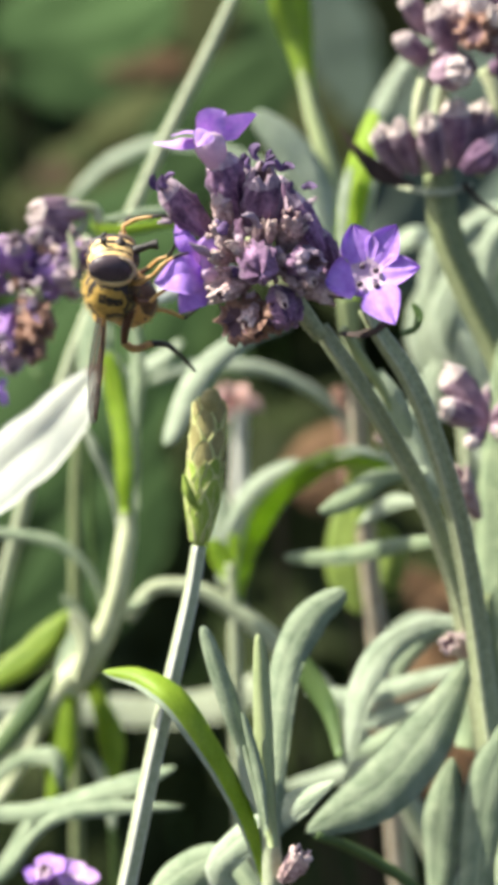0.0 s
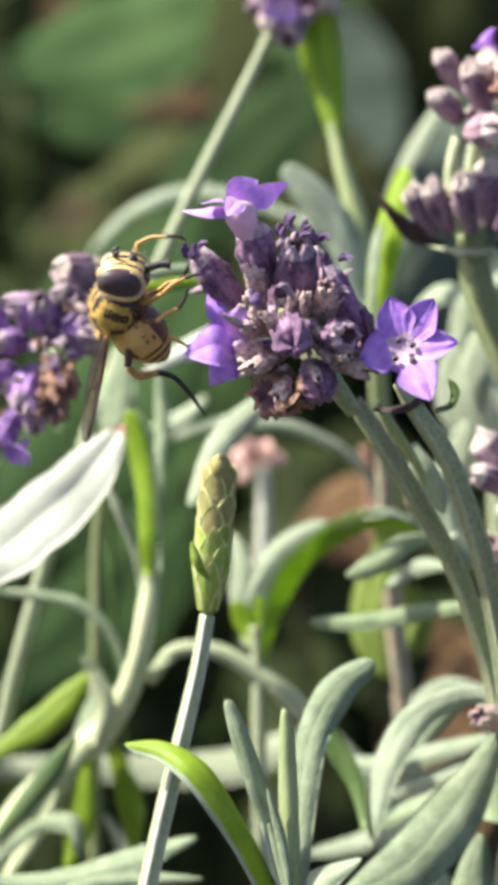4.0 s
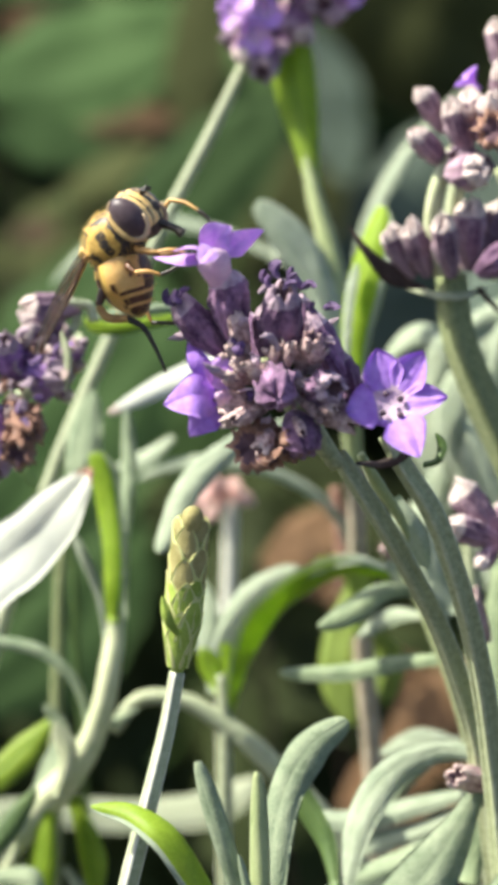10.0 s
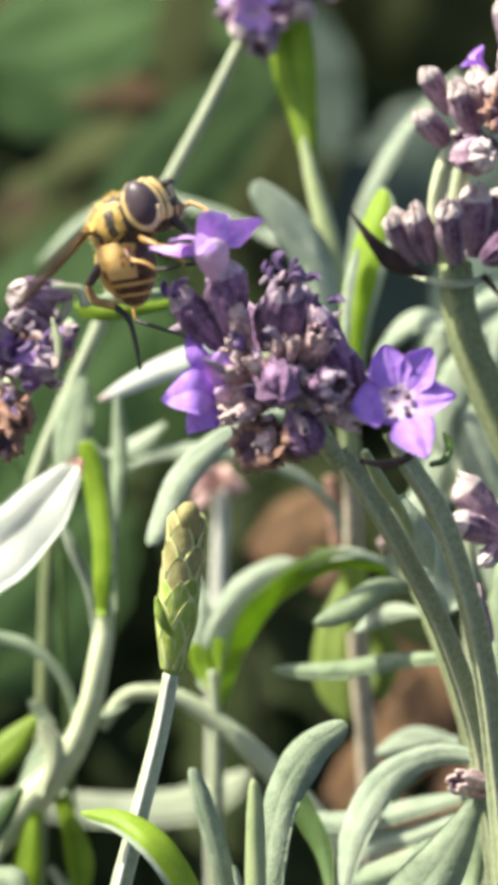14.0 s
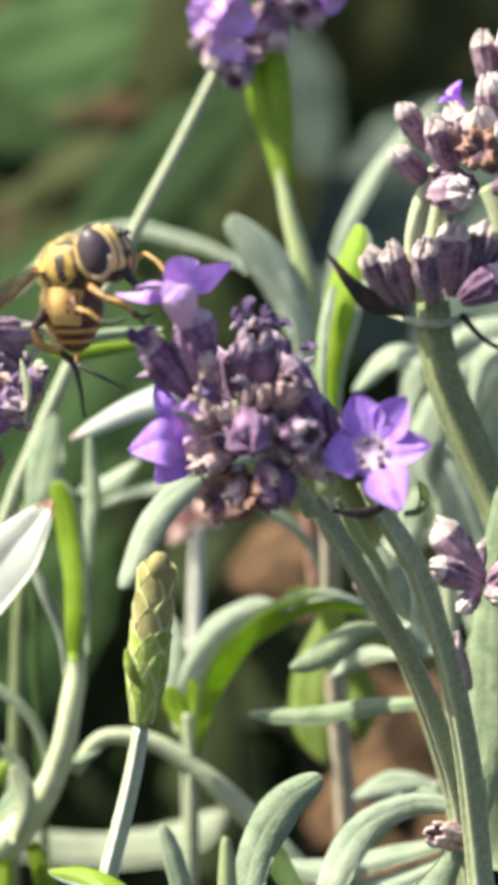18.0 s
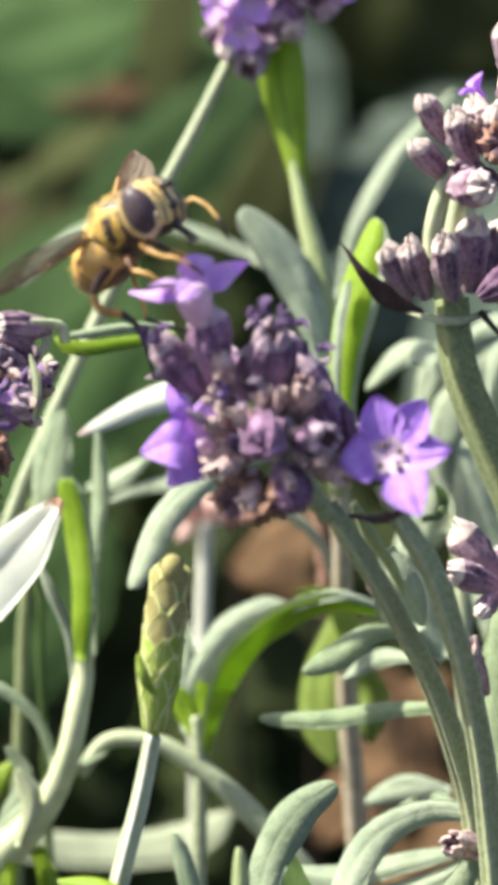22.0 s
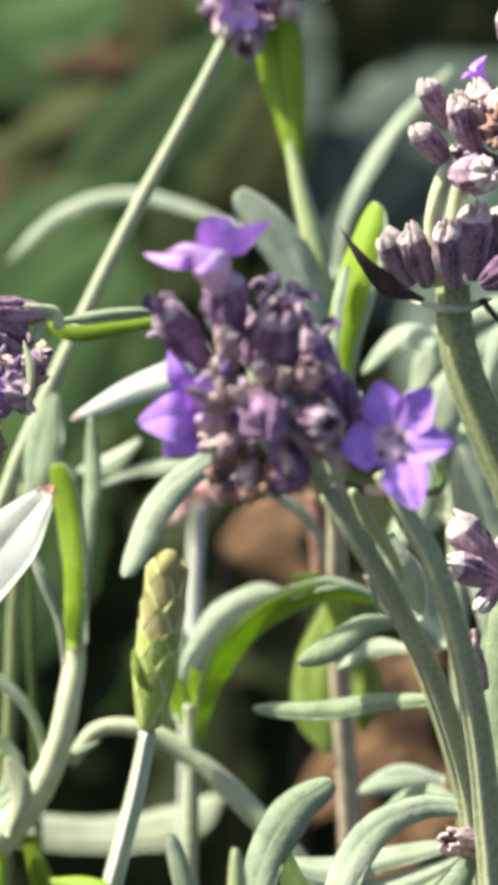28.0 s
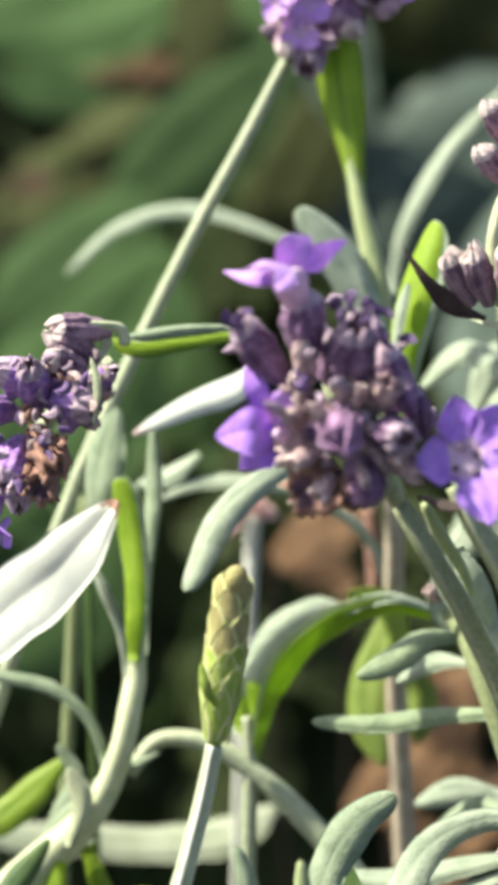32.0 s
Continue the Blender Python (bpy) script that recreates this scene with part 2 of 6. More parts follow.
RIB = {
    SAGE: shade("sage_midrib", (0.19, 0.25, 0.14), (0.32, 0.38, 0.23), 300, 0.65, 0.3, 5000, 0.1, (0.8, 1, 0.4), 0.1, 0.2),
    SAGE_UNDER: shade("pale_midrib", (0.30, 0.36, 0.23), (0.43, 0.48, 0.34), 300, 0.7, 0.3, 5000, 0.1, (0.8, 1, 0.4), 0.1, 0.2),
    WHITE_LEAF: shade("silvery_midrib", (0.40, 0.42, 0.35), (0.54, 0.56, 0.48), 300, 0.7, 0.3, 5000, 0.1, None, 0.1, 0.3),
    LIME: shade("lime_midrib", (0.14, 0.25, 0.012), (0.23, 0.36, 0.03), 300, 0.5, 0.2, 4000, 0.4, (1.1, 1.2, 0.3), 0.1),
}


# ---- mesh helpers ----
def spline(pts, n):
    """n + 1 points on a smooth line through pts (millimetres of the plan)."""
    P = [Vector(p) for p in pts]
    if len(P) == 2:
        return [P[0].lerp(P[1], i / n) for i in range(n + 1)]
    L_ = [(P[i + 1] - P[i]).length for i in range(len(P) - 1)]
    T = []
    for i in range(len(P)):
        if i == 0:
            T.append((P[1] - P[0]) / L_[0])
        elif i == len(P) - 1:
            T.append((P[i] - P[i - 1]) / L_[-1])
        else:
            a, b = L_[i - 1], L_[i]
            T.append(((P[i] - P[i - 1]) / a * b + (P[i + 1] - P[i]) / b * a) / (a + b))
    out = []
    for i in range(n + 1):
        s = min(i / n * len(L_), len(L_) - 1e-6)
        k = int(s)
        u = s - k
        u2, u3 = u * u, u * u * u
        out.append((2 * u3 - 3 * u2 + 1) * P[k] + (u3 - 2 * u2 + u) * L_[k] * T[k] + (3 * u2 - 2 * u3) * P[k + 1] + (u3 - u2) * L_[k] * T[k + 1])
    return out


def mesh_of(name, verts, faces, mats, slots=None, smooth=True):
    me = bpy.data.meshes.new(name)
    me.from_pydata([tuple(v) for v in verts], [], faces)
    for m in mats:
        me.materials.append(m)
    if slots:
        me.polygons.foreach_set("material_index", slots)
    if smooth:
        me.polygons.foreach_set("use_smooth", [True] * len(me.polygons))
    me.update()
    return me


def thing(name, base, label, category, group=""):
    """An empty at a place of the plan, that carries the parts of one thing."""
    ob = new(name)
    ob.empty_display_size = 0.003
    ob.location = W(base)
    return tagged(ob, label, category, group)


def rooted(name, x, d, label, category, group=""):
    """A thing that grows from the ground at x right and d away (millimetres)."""
    ob = new(name)
    ob.empty_display_size = 0.01
    ob.location = (x / 1000, d / 1000, 0.0)
    return tagged(ob, label, category, group)


def part(name, me, parent, label="", m=None):
    ob = new(name, me)
    ob.parent = parent
    if m is not None:
        ob.matrix_basis = m
    return tagged(ob, label)


def origin(ob):
    o = ob.location.copy()
    if ob.parent:
        o += origin(ob.parent)
    return o


def leaf(parent, pts, width, mats=(SAGE, SAGE_UNDER), face=25.0, cup=0.35, tip=2.0, base=0.35, thick=0.3, twist=0.0, n=18, peak=0.6, label="", name="leaf", exact=False, edge=None, tipmat=None, crinkle=0.05):
    """A leaf along pts, from its foot to its tip: blade with a groove down the middle, edges rolled under, upper and lower skin."""
    ease = [1 - (1 - i / n) ** 1.6 for i in range(n + 1)]     # closer rows towards the tip
    line = spline(pts, 240)
    C = [line[round(240 * e)] for e in ease]
    view = Vector((0, 0, 1))
    mid = (C[n] - C[0]).normalized()
    lean = 1.0 if exact or 0.9 * mid.x + 0.45 * mid.y < 0 else -1.0    # the blade's upper face turns to the light
    xs = (-1.0, -0.82, -0.48, -0.09, 0.0, 0.09, 0.48, 0.82, 1.0)
    cols = 8
    mats = (mats[0], mats[1], edge or RIB.get(mats[0], mats[0]), tipmat or mats[0])
    top, bot = [], []
    for i, c in enumerate(C):
        u = ease[i]
        t = (C[min(i + 1, n)] - C[max(i - 1, 0)]).normalized()
        s = t.cross(view).normalized()
        q = s.cross(t).normalized()
        a = radians(face + twist * (u - 0.5)) * lean
        side = s * math.cos(a) + q * math.sin(a)
        nor = t.cross(side).normalized()
        if u < peak:
            k = u / peak
            w = base + (1 - base) * (k * k * (3 - 2 * k)) ** 0.8
        else:
            w = max(0.03, (1 - ((u - peak) / (1 - peak)) ** tip)) ** (1 / tip) if u < 1 else 0.05
        w *= width / 2
        wob = 1 + 0.05 * math.sin(7.3 * u + c.x)
        for j in range(cols + 1):
            x = xs[j]
            drop = cup * w * (x * x) + (0.09 * w * max(0, 1 - abs(x) * 3.5)) + 0.22 * w * max(0, abs(x) - 0.8) * 5 * cup
            p = c + side * (x * w * wob * (1 - 0.05 * abs(x))) - nor * drop
            p += nor * (crinkle * width * noise.noise(Vector((c.x * 0.22 + x * 0.9, c.y * 0.22 - x * 0.5, c.z * 0.2 + u * 2))))
            h = thick * min(1, w / (width * 0.2)) * (1.0 - 0.75 * x * x)
            top.append(p + nor * h / 2)
            bot.append(p - nor * h / 2)
    o = origin(parent)
    V = [W(p) - o for p in top + bot]
    K = cols + 1
    B = len(top)
    faces, slots = [], []
    for i in range(n):
        for j in range(cols):
            a, b, c, d = i * K + j, i * K + j + 1, (i + 1) * K + j + 1, (i + 1) * K + j
            faces.append((d, c, b, a)), slots.append(3 if tipmat and i >= n - 3 - (j % 3 == 1) else (2 if j in (0, 7) or i == n - 1 else 0) if edge else 2 if j in (3, 4) and i < n * 0.85 else 0)
            faces.append((B + a, B + b, B + c, B + d)), slots.append(1)
        for j in (0, cols):
            a, d = i * K + j, (i + 1) * K + j
            faces.append((a, d, B + d, B + a) if j == 0 else (d, a, B + a, B + d)), slots.append(1)
    for i in (0, n):
        for j in range(cols):
            a, b = i * K + j, i * K + j + 1
            faces.append((b, a, B + a, B + b) if i == 0 else (a, b, B + b, B + a)), slots.append(1)
    return part(name, mesh_of(name, V, faces, mats, slots), parent, label)


def tube(parent, pts, radii, mat, name="stem", n=20, ribs=0.0, sides=12, label="", lobes=4, lit_ridge=None):
    """A round or ridged stalk along pts with radii interpolated; a second, paler colour can paint light along its
    ridges.
    """
    C = spline(pts, n)
    o = origin(parent)
    V, faces = [], []
    ref = Vector((0.3, 0.2, 1))
    for i, c in enumerate(C):
        t = (C[min(i + 1, n)] - C[max(i - 1, 0)]).normalized()
        s = t.cross(ref).normalized()
        q = s.cross(t)
        f = i / n * (len(radii) - 1)
        k = min(int(f), len(radii) - 2)
        r = radii[k] + (radii[k + 1] - radii[k]) * (f - k)
        for j in range(sides):
            a = 2 * math.pi * j / sides
            rr = r * (1 + ribs * math.cos(lobes * a)) * (1 + 0.015 * noise.noise(Vector((i * 0.35, j * 0.8, r))))
            V.append(W(c + s * (rr * math.cos(a)) + q * (rr * math.sin(a))) - o)
    for i in range(n):
        for j in range(sides):
            k = (j + 1) % sides
            faces.append((i * sides + j, i * sides + k, (i + 1) * sides + k, (i + 1) * sides + j))
    faces.append(tuple(range(sides))[::-1])
    faces.append(tuple(range(n * sides, n * sides + sides)))
    slots = [1 if lit_ridge and math.cos(lobes * 2 * math.pi * (k % sides + 0.5) / sides) > 0.66 else 0 for k in range(n * sides)] + [0, 0]
    return part(name, mesh_of(name, V, faces, [mat, lit_ridge or mat], slots), parent, label)


def to_ground(pts, ob, bend=0.5):
    """Continues a line of the plan, given from the top down, to the foot of its thing on the ground."""
    foot = ob.location
    # back from the world to the plan
    w = (Vector(foot) - Vector((0, 0, HEIGHT))) * 1000
    end = Vector((w.x, w.y * ST_ + w.z * CT, w.y * CT - w.z * ST_))
    last = Vector(pts[-1])
    prev = Vector(pts[-2])
    way = (last - prev).normalized()
    gap = (end - last).length
    return list(pts) + [tuple(last + way * gap * 0.25 * bend + (end - last) * 0.12), tuple(last.lerp(end, 0.55) + way * gap * 0.08), tuple(end)]


def place(p, way, roll=0.0, parent=None, scale=1.0):
    """Matrix that lays local z along a way of the plan at point p, in the parent's space."""
    z = WD(way).normalized()
    x = z.cross(Vector((0.17, 0.9, 0.3))).normalized()
    y = z.cross(x)
    m = Matrix((x, y, z)).transposed().to_4x4() @ Matrix.Rotation(roll, 4, "Z")
    o = origin(parent) if parent else Vector()
    return Matrix.Translation(W(p) - o) @ m @ Matrix.Scale(scale, 4)


def lathe(profile, sides, ridge=0.0, lobes=8, teeth=0.0):
    """Verts and quads of a ridged lathe: profile rows of radius and height in millimetres."""
    V, Fc = [], []
    for i, (r, z) in enumerate(profile):
        for j in range(sides):
            a = 2 * math.pi * j / sides
            rr = r * (1 + ridge * math.cos(lobes * a))
            zz = z + (teeth * (0.5 + 0.5 * math.cos(5 * a)) if i in (len(profile) - 4, len(profile) - 3) else 0)
            V.append(Vector((rr * math.cos(a), rr * math.sin(a), zz)) / 1000)
    for i in range(len(profile) - 1):
        for j in range(sides):
            k = (j + 1) % sides
            Fc.append((i * sides + j, i * sides + k, (i + 1) * sides + k, (i + 1) * sides + j))
    return V, Fc


def calyx_mesh(mats, shut=0.5, rough=0.06, seed=1, flare=0.0, blunt=2.2):
    """A ribbed, downy, long bud one millimetre tall, its mouth more or less shut, with uneven teeth."""
    rnd = random.Random(seed)
    radius, pr = 0.24, []
    for k in range(13):
        u = k / 12
        r = radius * (0.42 + 0.58 * math.sin(min(1, u * 1.7) * math.pi / 2))
        if u > 0.6:
            r *= 1 - shut * ((u - 0.6) / 0.4) ** blunt + flare * ((u - 0.6) / 0.4) ** 3
        pr.append((r, u))
    r = pr[-1][0]
    pr += [(r * 0.62, 1.0), (r * 0.5, 0.92), (0.01, 0.8)]
    V, Fc = lathe(pr, 40, 0.085, 10)
    bend, turn = rnd.uniform(-0.10, 0.10), rnd.uniform(0, 6.28)
    for v in V:
        u = v.z * 1000
        a = math.atan2(v.y, v.x)
        if u > 0.85:
            v.z += ((0.05 + 0.05 * flare) * math.cos(5 * a + turn) + 0.06 * math.cos(a + turn)) * (u - 0.85) / 0.15 / 1000
        q = Vector((math.cos(a) * 2, math.sin(a) * 2, u * 5 + seed * 9))
        k = 1 + rough * (noise.noise(q) + 0.7 * noise.noise(q * 2.7))
        v.x, v.y = v.x * k + bend * u * u / 1000, v.y * k + bend * 0.6 * math.sin(2.5 * u) / 1000
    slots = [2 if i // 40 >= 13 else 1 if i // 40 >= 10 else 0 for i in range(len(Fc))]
    return mesh_of("calyx", V, Fc, mats, slots)


def corolla_mesh(mats, size=4.0, spread=1.0, lift=0.25, seed=1, tube_len=3.0, wide=1.0, sizes=(1.12, 1.12, 0.9, 1.0, 0.9), angles=(54, 126, 200, 270, 340), star=0.0, widths=(1, 1, 1, 1, 1)):
    """A two-lipped flower with five rounded, veined lobes on a short tube; local z is the way it faces."""
    rnd = random.Random(seed)
    V, Fc, slots = [], [], []
    pr = [(0.7, -tube_len), (0.75, -tube_len * 0.5), (1.0, -0.5), (1.45, 0.0), (1.55, 0.05), (1.2, -0.35), (0.8, -0.9), (0.03, -1.3)]
    if star:
        pr[2:] = [(1.1, -0.9), (2.5, 0.02), (2.55, 0.10), (1.75, 0.0), (0.9, -0.2), (0.03, -0.4)]
    v, fc = lathe([(r * wide, z) for r, z in pr], 20, 0.03, 5)
    V += v
    Fc += fc
    slots += [0 if i // 20 < (5 if star else 3) else 1 for i in range(len(fc))]
    for a0, sc, full in zip(angles, sizes, widths):
        a0 = radians(a0 + rnd.uniform(-6, 6))
        tilt = lift + rnd.uniform(-0.12, 0.12) * (0.4 if star else 1.0)
        L_ = size * sc
        nr, nc = 9, 8
        start = len(V)
        for layer in (0, 1):
            for i in range(nr + 1):
                u = i / nr
                r = 1.1 * wide + u * (L_ - 1.1 * wide)
                half = 0.80 * r * max(0.02, 1 - max(0, (u - 0.38) / 0.63) ** 1.3) ** 0.85 * spread
                if star:
                    half = full * min(0.75 * r, star * L_ * max(0.02, 1 - u ** 2.2) ** 0.85)
                for j in range(nc + 1):
                    x = j / nc * 2 - 1
                    h = tilt * (r - 1.2) + 0.35 * half * (x * x) * math.sin(u * 2.4) - 0.25 * (u * u) * size / 4 + (0.22 if star else 0.10) * math.cos(x * 6) * u + 0.08 * math.sin(9 * x + 5 * u + a0)
                    r2 = r - (0.16 if star else 0.12) * math.exp(-(x * 3) ** 2) * u * 2
                    px, py = r2, half * x
                    V.append(Vector((px * math.cos(a0) - py * math.sin(a0), px * math.sin(a0) + py * math.cos(a0), h - layer * 0.07)) / 1000)
        K = nc + 1
        B = start + (nr + 1) * K
        for i in range(nr):
            for j in range(nc):
                a, b, c, d = start + i * K + j, start + i * K + j + 1, start + (i + 1) * K + j + 1, start + (i + 1) * K + j
                Fc.append((a, d, c, b)), slots.append(1 if i <= (0 if star else 1) else 0)
                e = B - start
                Fc.append((a + e, b + e, c + e, d + e)), slots.append(0)
            for j in (0, nc):
                a, d = start + i * K + j, start + (i + 1) * K + j
                Fc.append((a, d, d + B - start, a + B - start)), slots.append(0)
        for j in range(nc):
            a, b = start + nr * K + j, start + nr * K + j + 1
            Fc.append((a, b, b + B - start, a + B - start)), slots.append(0)
    return mesh_of("corolla", V, Fc, mats, slots)


CUPS = {}
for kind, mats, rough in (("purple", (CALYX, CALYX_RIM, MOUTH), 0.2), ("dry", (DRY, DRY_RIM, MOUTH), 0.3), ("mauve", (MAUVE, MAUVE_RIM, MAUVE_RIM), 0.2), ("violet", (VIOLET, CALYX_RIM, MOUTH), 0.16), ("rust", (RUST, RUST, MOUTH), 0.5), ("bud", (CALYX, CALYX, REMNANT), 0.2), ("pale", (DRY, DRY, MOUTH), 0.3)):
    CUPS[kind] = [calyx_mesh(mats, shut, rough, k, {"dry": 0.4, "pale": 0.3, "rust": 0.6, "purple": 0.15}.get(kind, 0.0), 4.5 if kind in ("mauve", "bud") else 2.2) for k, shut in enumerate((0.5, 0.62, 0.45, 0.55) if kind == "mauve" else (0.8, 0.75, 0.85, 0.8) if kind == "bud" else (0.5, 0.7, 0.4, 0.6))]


def cup(parent, kind, base, tip, fat=1.0, label=""):
    """One calyx from its foot to its mouth, in plan millimetres."""
    b, t = Vector(base), Vector(tip)
    way = t - b
    k = int(abs(b.x * 7 + t.y * 13)) % 4
    m = place(b, way, b.x * 3.1, parent, way.length)
    m = m @ Matrix.Diagonal((fat, fat, 1, 1))
    return part("calyx", CUPS[kind][k], parent, label, m)


def whorl(parent, rows, slim=1.0):
    """Several calyxes: kind, foot, mouth, fatness; withered ones lie flatter and are thinner."""
    made = []
    for kind, base, tip, fat in rows:
        way = Vector(tip) - Vector(base)
        if kind == "dry" and parent.name.startswith("flower_axis"):
            way = Vector((way.x * 1.25, way.y * 1.25, way.z * 0.4))
            fat *= 0.8
        made.append(cup(parent, kind, base, tuple(Vector(base) + way), fat * slim))
    return made


FLOWERS = [
    corolla_mesh((PETAL, THROAT), 5.6, 1.0, 0.26, 3, 3.0, 1.0, (1.0, 1.06, 1.0, 1.16, 0.80), (103, 54, -2, -62, -170), 0.40, (1.05, 0.95, 0.9, 1.0, 1.45)),
    corolla_mesh((PETAL_PINK, THROAT), 4.6, 0.95, 0.45, 8, 2.4, 1.35, (0.75, 1.25, 1.3, 0.8, 0.75)),
    corolla_mesh((PETAL, PETAL_PINK), 4.0, 0.9, 0.55, 5),
]


def flower(parent, k, at, way, roll=0.0, scale=1.0, label="violet two-lipped flower", upright=False):
    m = place(at, way, roll, parent, scale)
    if upright:
        z = WD(way).normalized()
        x = (Vector((1, 0, 0)) - z * z.x).normalized()
        m = Matrix.Translation(m.translation) @ Matrix((x, z.cross(x), z)).transposed().to_4x4() @ Matrix.Rotation(roll, 4, "Z") @ Matrix.Scale(scale, 4)
    return part("corolla", FLOWERS[k], parent, label, m)


PALE_STEM = shade("whitish_stem", (0.46, 0.47, 0.38), (0.64, 0.64, 0.54), 1200, 0.6, 0.4, 4000, 0.0, None, 0.05, 0.1)

# ---- ground and distance ----
def ground():
    rnd = random.Random(4)
    bm = bmesh.new()
    ring = [0.0, 0.1, 0.2, 0.35, 0.5, 0.7, 0.95, 1.3, 1.8, 2.6, 4, 7, 15, 40, 120, 400]
    grid = []
    for r in ring:
        row = []
        for k in range(48):
            a = 2 * math.pi * k / 48
            h = 0.012 * noise.noise(Vector((r * math.cos(a) * 6, r * math.sin(a) * 6, 3))) * min(1, r * 2) if r < 10 else 0
            row.append(bm.verts.new((r * math.cos(a), 0.3 + r * math.sin(a), h - 0.004)) if r else None)
        grid.append(row)
    c = bm.verts.new((0, 0.3, 0))
    for i in range(len(ring) - 1):
        for k in range(48):
            j = (k + 1) % 48
            if i == 0:
                bm.faces.new((c, grid[1][k], grid[1][j]))
            else:
                bm.faces.new((grid[i][k], grid[i + 1][k], grid[i + 1][j], grid[i][j]))
    me = bpy.data.meshes.new("ground")
    bm.to_mesh(me)
    bm.free()
    me.materials.append(SOIL)
    tagged(new("ground", me), "dark garden soil with brown litter under the plants", "ground", kind="structure")


ground()


def broad_leaf(parent, pts, width, mat, face=20, label=""):
    return leaf(parent, pts, width, (mat, mat), face, 0.12, 1.7, 0.25, 0.5, 10, 14, 0.42, label)


def shrub(x, d, rows, label, mat, name="shrub"):
    """A shrub behind the lavender: stalks from the ground, each with one broad leaf (foot, middle, tip; width; face)."""
    ob = rooted(name, x, d, label, "shrub")
    for pts, width, face in rows:
        p0 = Vector(pts[0])
        tube(ob, to_ground([tuple(p0), tuple(p0 + Vector((0, -12, 4)))], ob), [0.9, 1.1, 2.0], MOSS, "stalk", 14, sides=8)
        broad_leaf(ob, pts, width, mat, face)
    return ob


shrub(-150, 860, [
    ([(-102.3, 115.6, 560.0), (-60.4, 125.7, 560.0), (-16.6, 141.2, 560.0)], 49.2, 24),
    ([(5.6, 174.7, 610.0), (-2.1, 139.9, 610.0), (-13.7, 107.1, 610.0)], 36.7, 20),
    ([(-94.5, 97.7, 540.0), (-71.4, 95.1, 540.0), (-50.0, 87.9, 540.0)], 17.8, 15),
    ([(-54.0, 49.3, 520.0), (-26.2, 77.1, 520.0), (5.0, 106.6, 520.0)], 39.9, 10),
    ([(-91.2, -44.9, 420.0), (-60.9, -5.5, 420.0), (-27.5, 40.1, 420.0)], 57.7, 12),
    ([(-80.3, -73.8, 380.0), (-54.5, -52.4, 380.0), (-35.9, -20.9, 380.0)], 34.3, 8),
    ([(-84.8, 13.7, 470.0), (-62.0, 36.5, 470.0), (-36.0, 57.6, 470.0)], 35.8, 18),
    ([(-17.8, -18.6, 460.0), (-29.1, 3.9, 460.0), (-32.3, 36.0, 460.0)], 32.1, 25),
    ([(-134.0, 180.4, 600.0), (-95.7, 172.8, 600.0), (-46.1, 168.9, 600.0)], 45.9, 15),
    (((-205, 44, 640), (-230, 52, 625), (-258, 52, 612)), 40, 70),
], "dark green broad-leaved shrub behind the lavender", BACK_LEAF)
shrub(170, 960, [
    ([(108.7, 105.9, 600.0), (57.1, 79.1, 600.0), (15.1, 42.8, 600.0)], 63.0, 10),
    ([(9.3, 142.4, 590.0), (16.8, 114.1, 590.0), (25.3, 85.8, 590.0)], 28.3, 20),
    ([(83.7, 66.4, 560.0), (58.2, 48.1, 560.0), (29.0, 26.3, 560.0)], 47.4, -15),
    ([(90.1, 78.8, 520.0), (72.8, 32.0, 520.0), (55.4, -6.2, 520.0)], 48.6, 20),
], "bluish green broad-leaved plant standing in shade", BLUE_LEAF)
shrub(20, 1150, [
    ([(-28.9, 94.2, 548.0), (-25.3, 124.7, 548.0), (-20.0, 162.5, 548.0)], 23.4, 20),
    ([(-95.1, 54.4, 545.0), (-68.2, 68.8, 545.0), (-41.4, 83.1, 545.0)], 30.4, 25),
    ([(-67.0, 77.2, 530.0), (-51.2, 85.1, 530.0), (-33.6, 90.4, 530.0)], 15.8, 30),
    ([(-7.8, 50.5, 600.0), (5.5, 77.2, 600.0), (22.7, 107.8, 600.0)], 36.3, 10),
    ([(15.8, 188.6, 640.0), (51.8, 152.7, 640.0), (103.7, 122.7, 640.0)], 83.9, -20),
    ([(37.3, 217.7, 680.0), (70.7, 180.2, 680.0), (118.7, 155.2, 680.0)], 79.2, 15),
], "olive shrub behind the flowers, deep shade put into its leaf colour", SHADED_OLIVE)


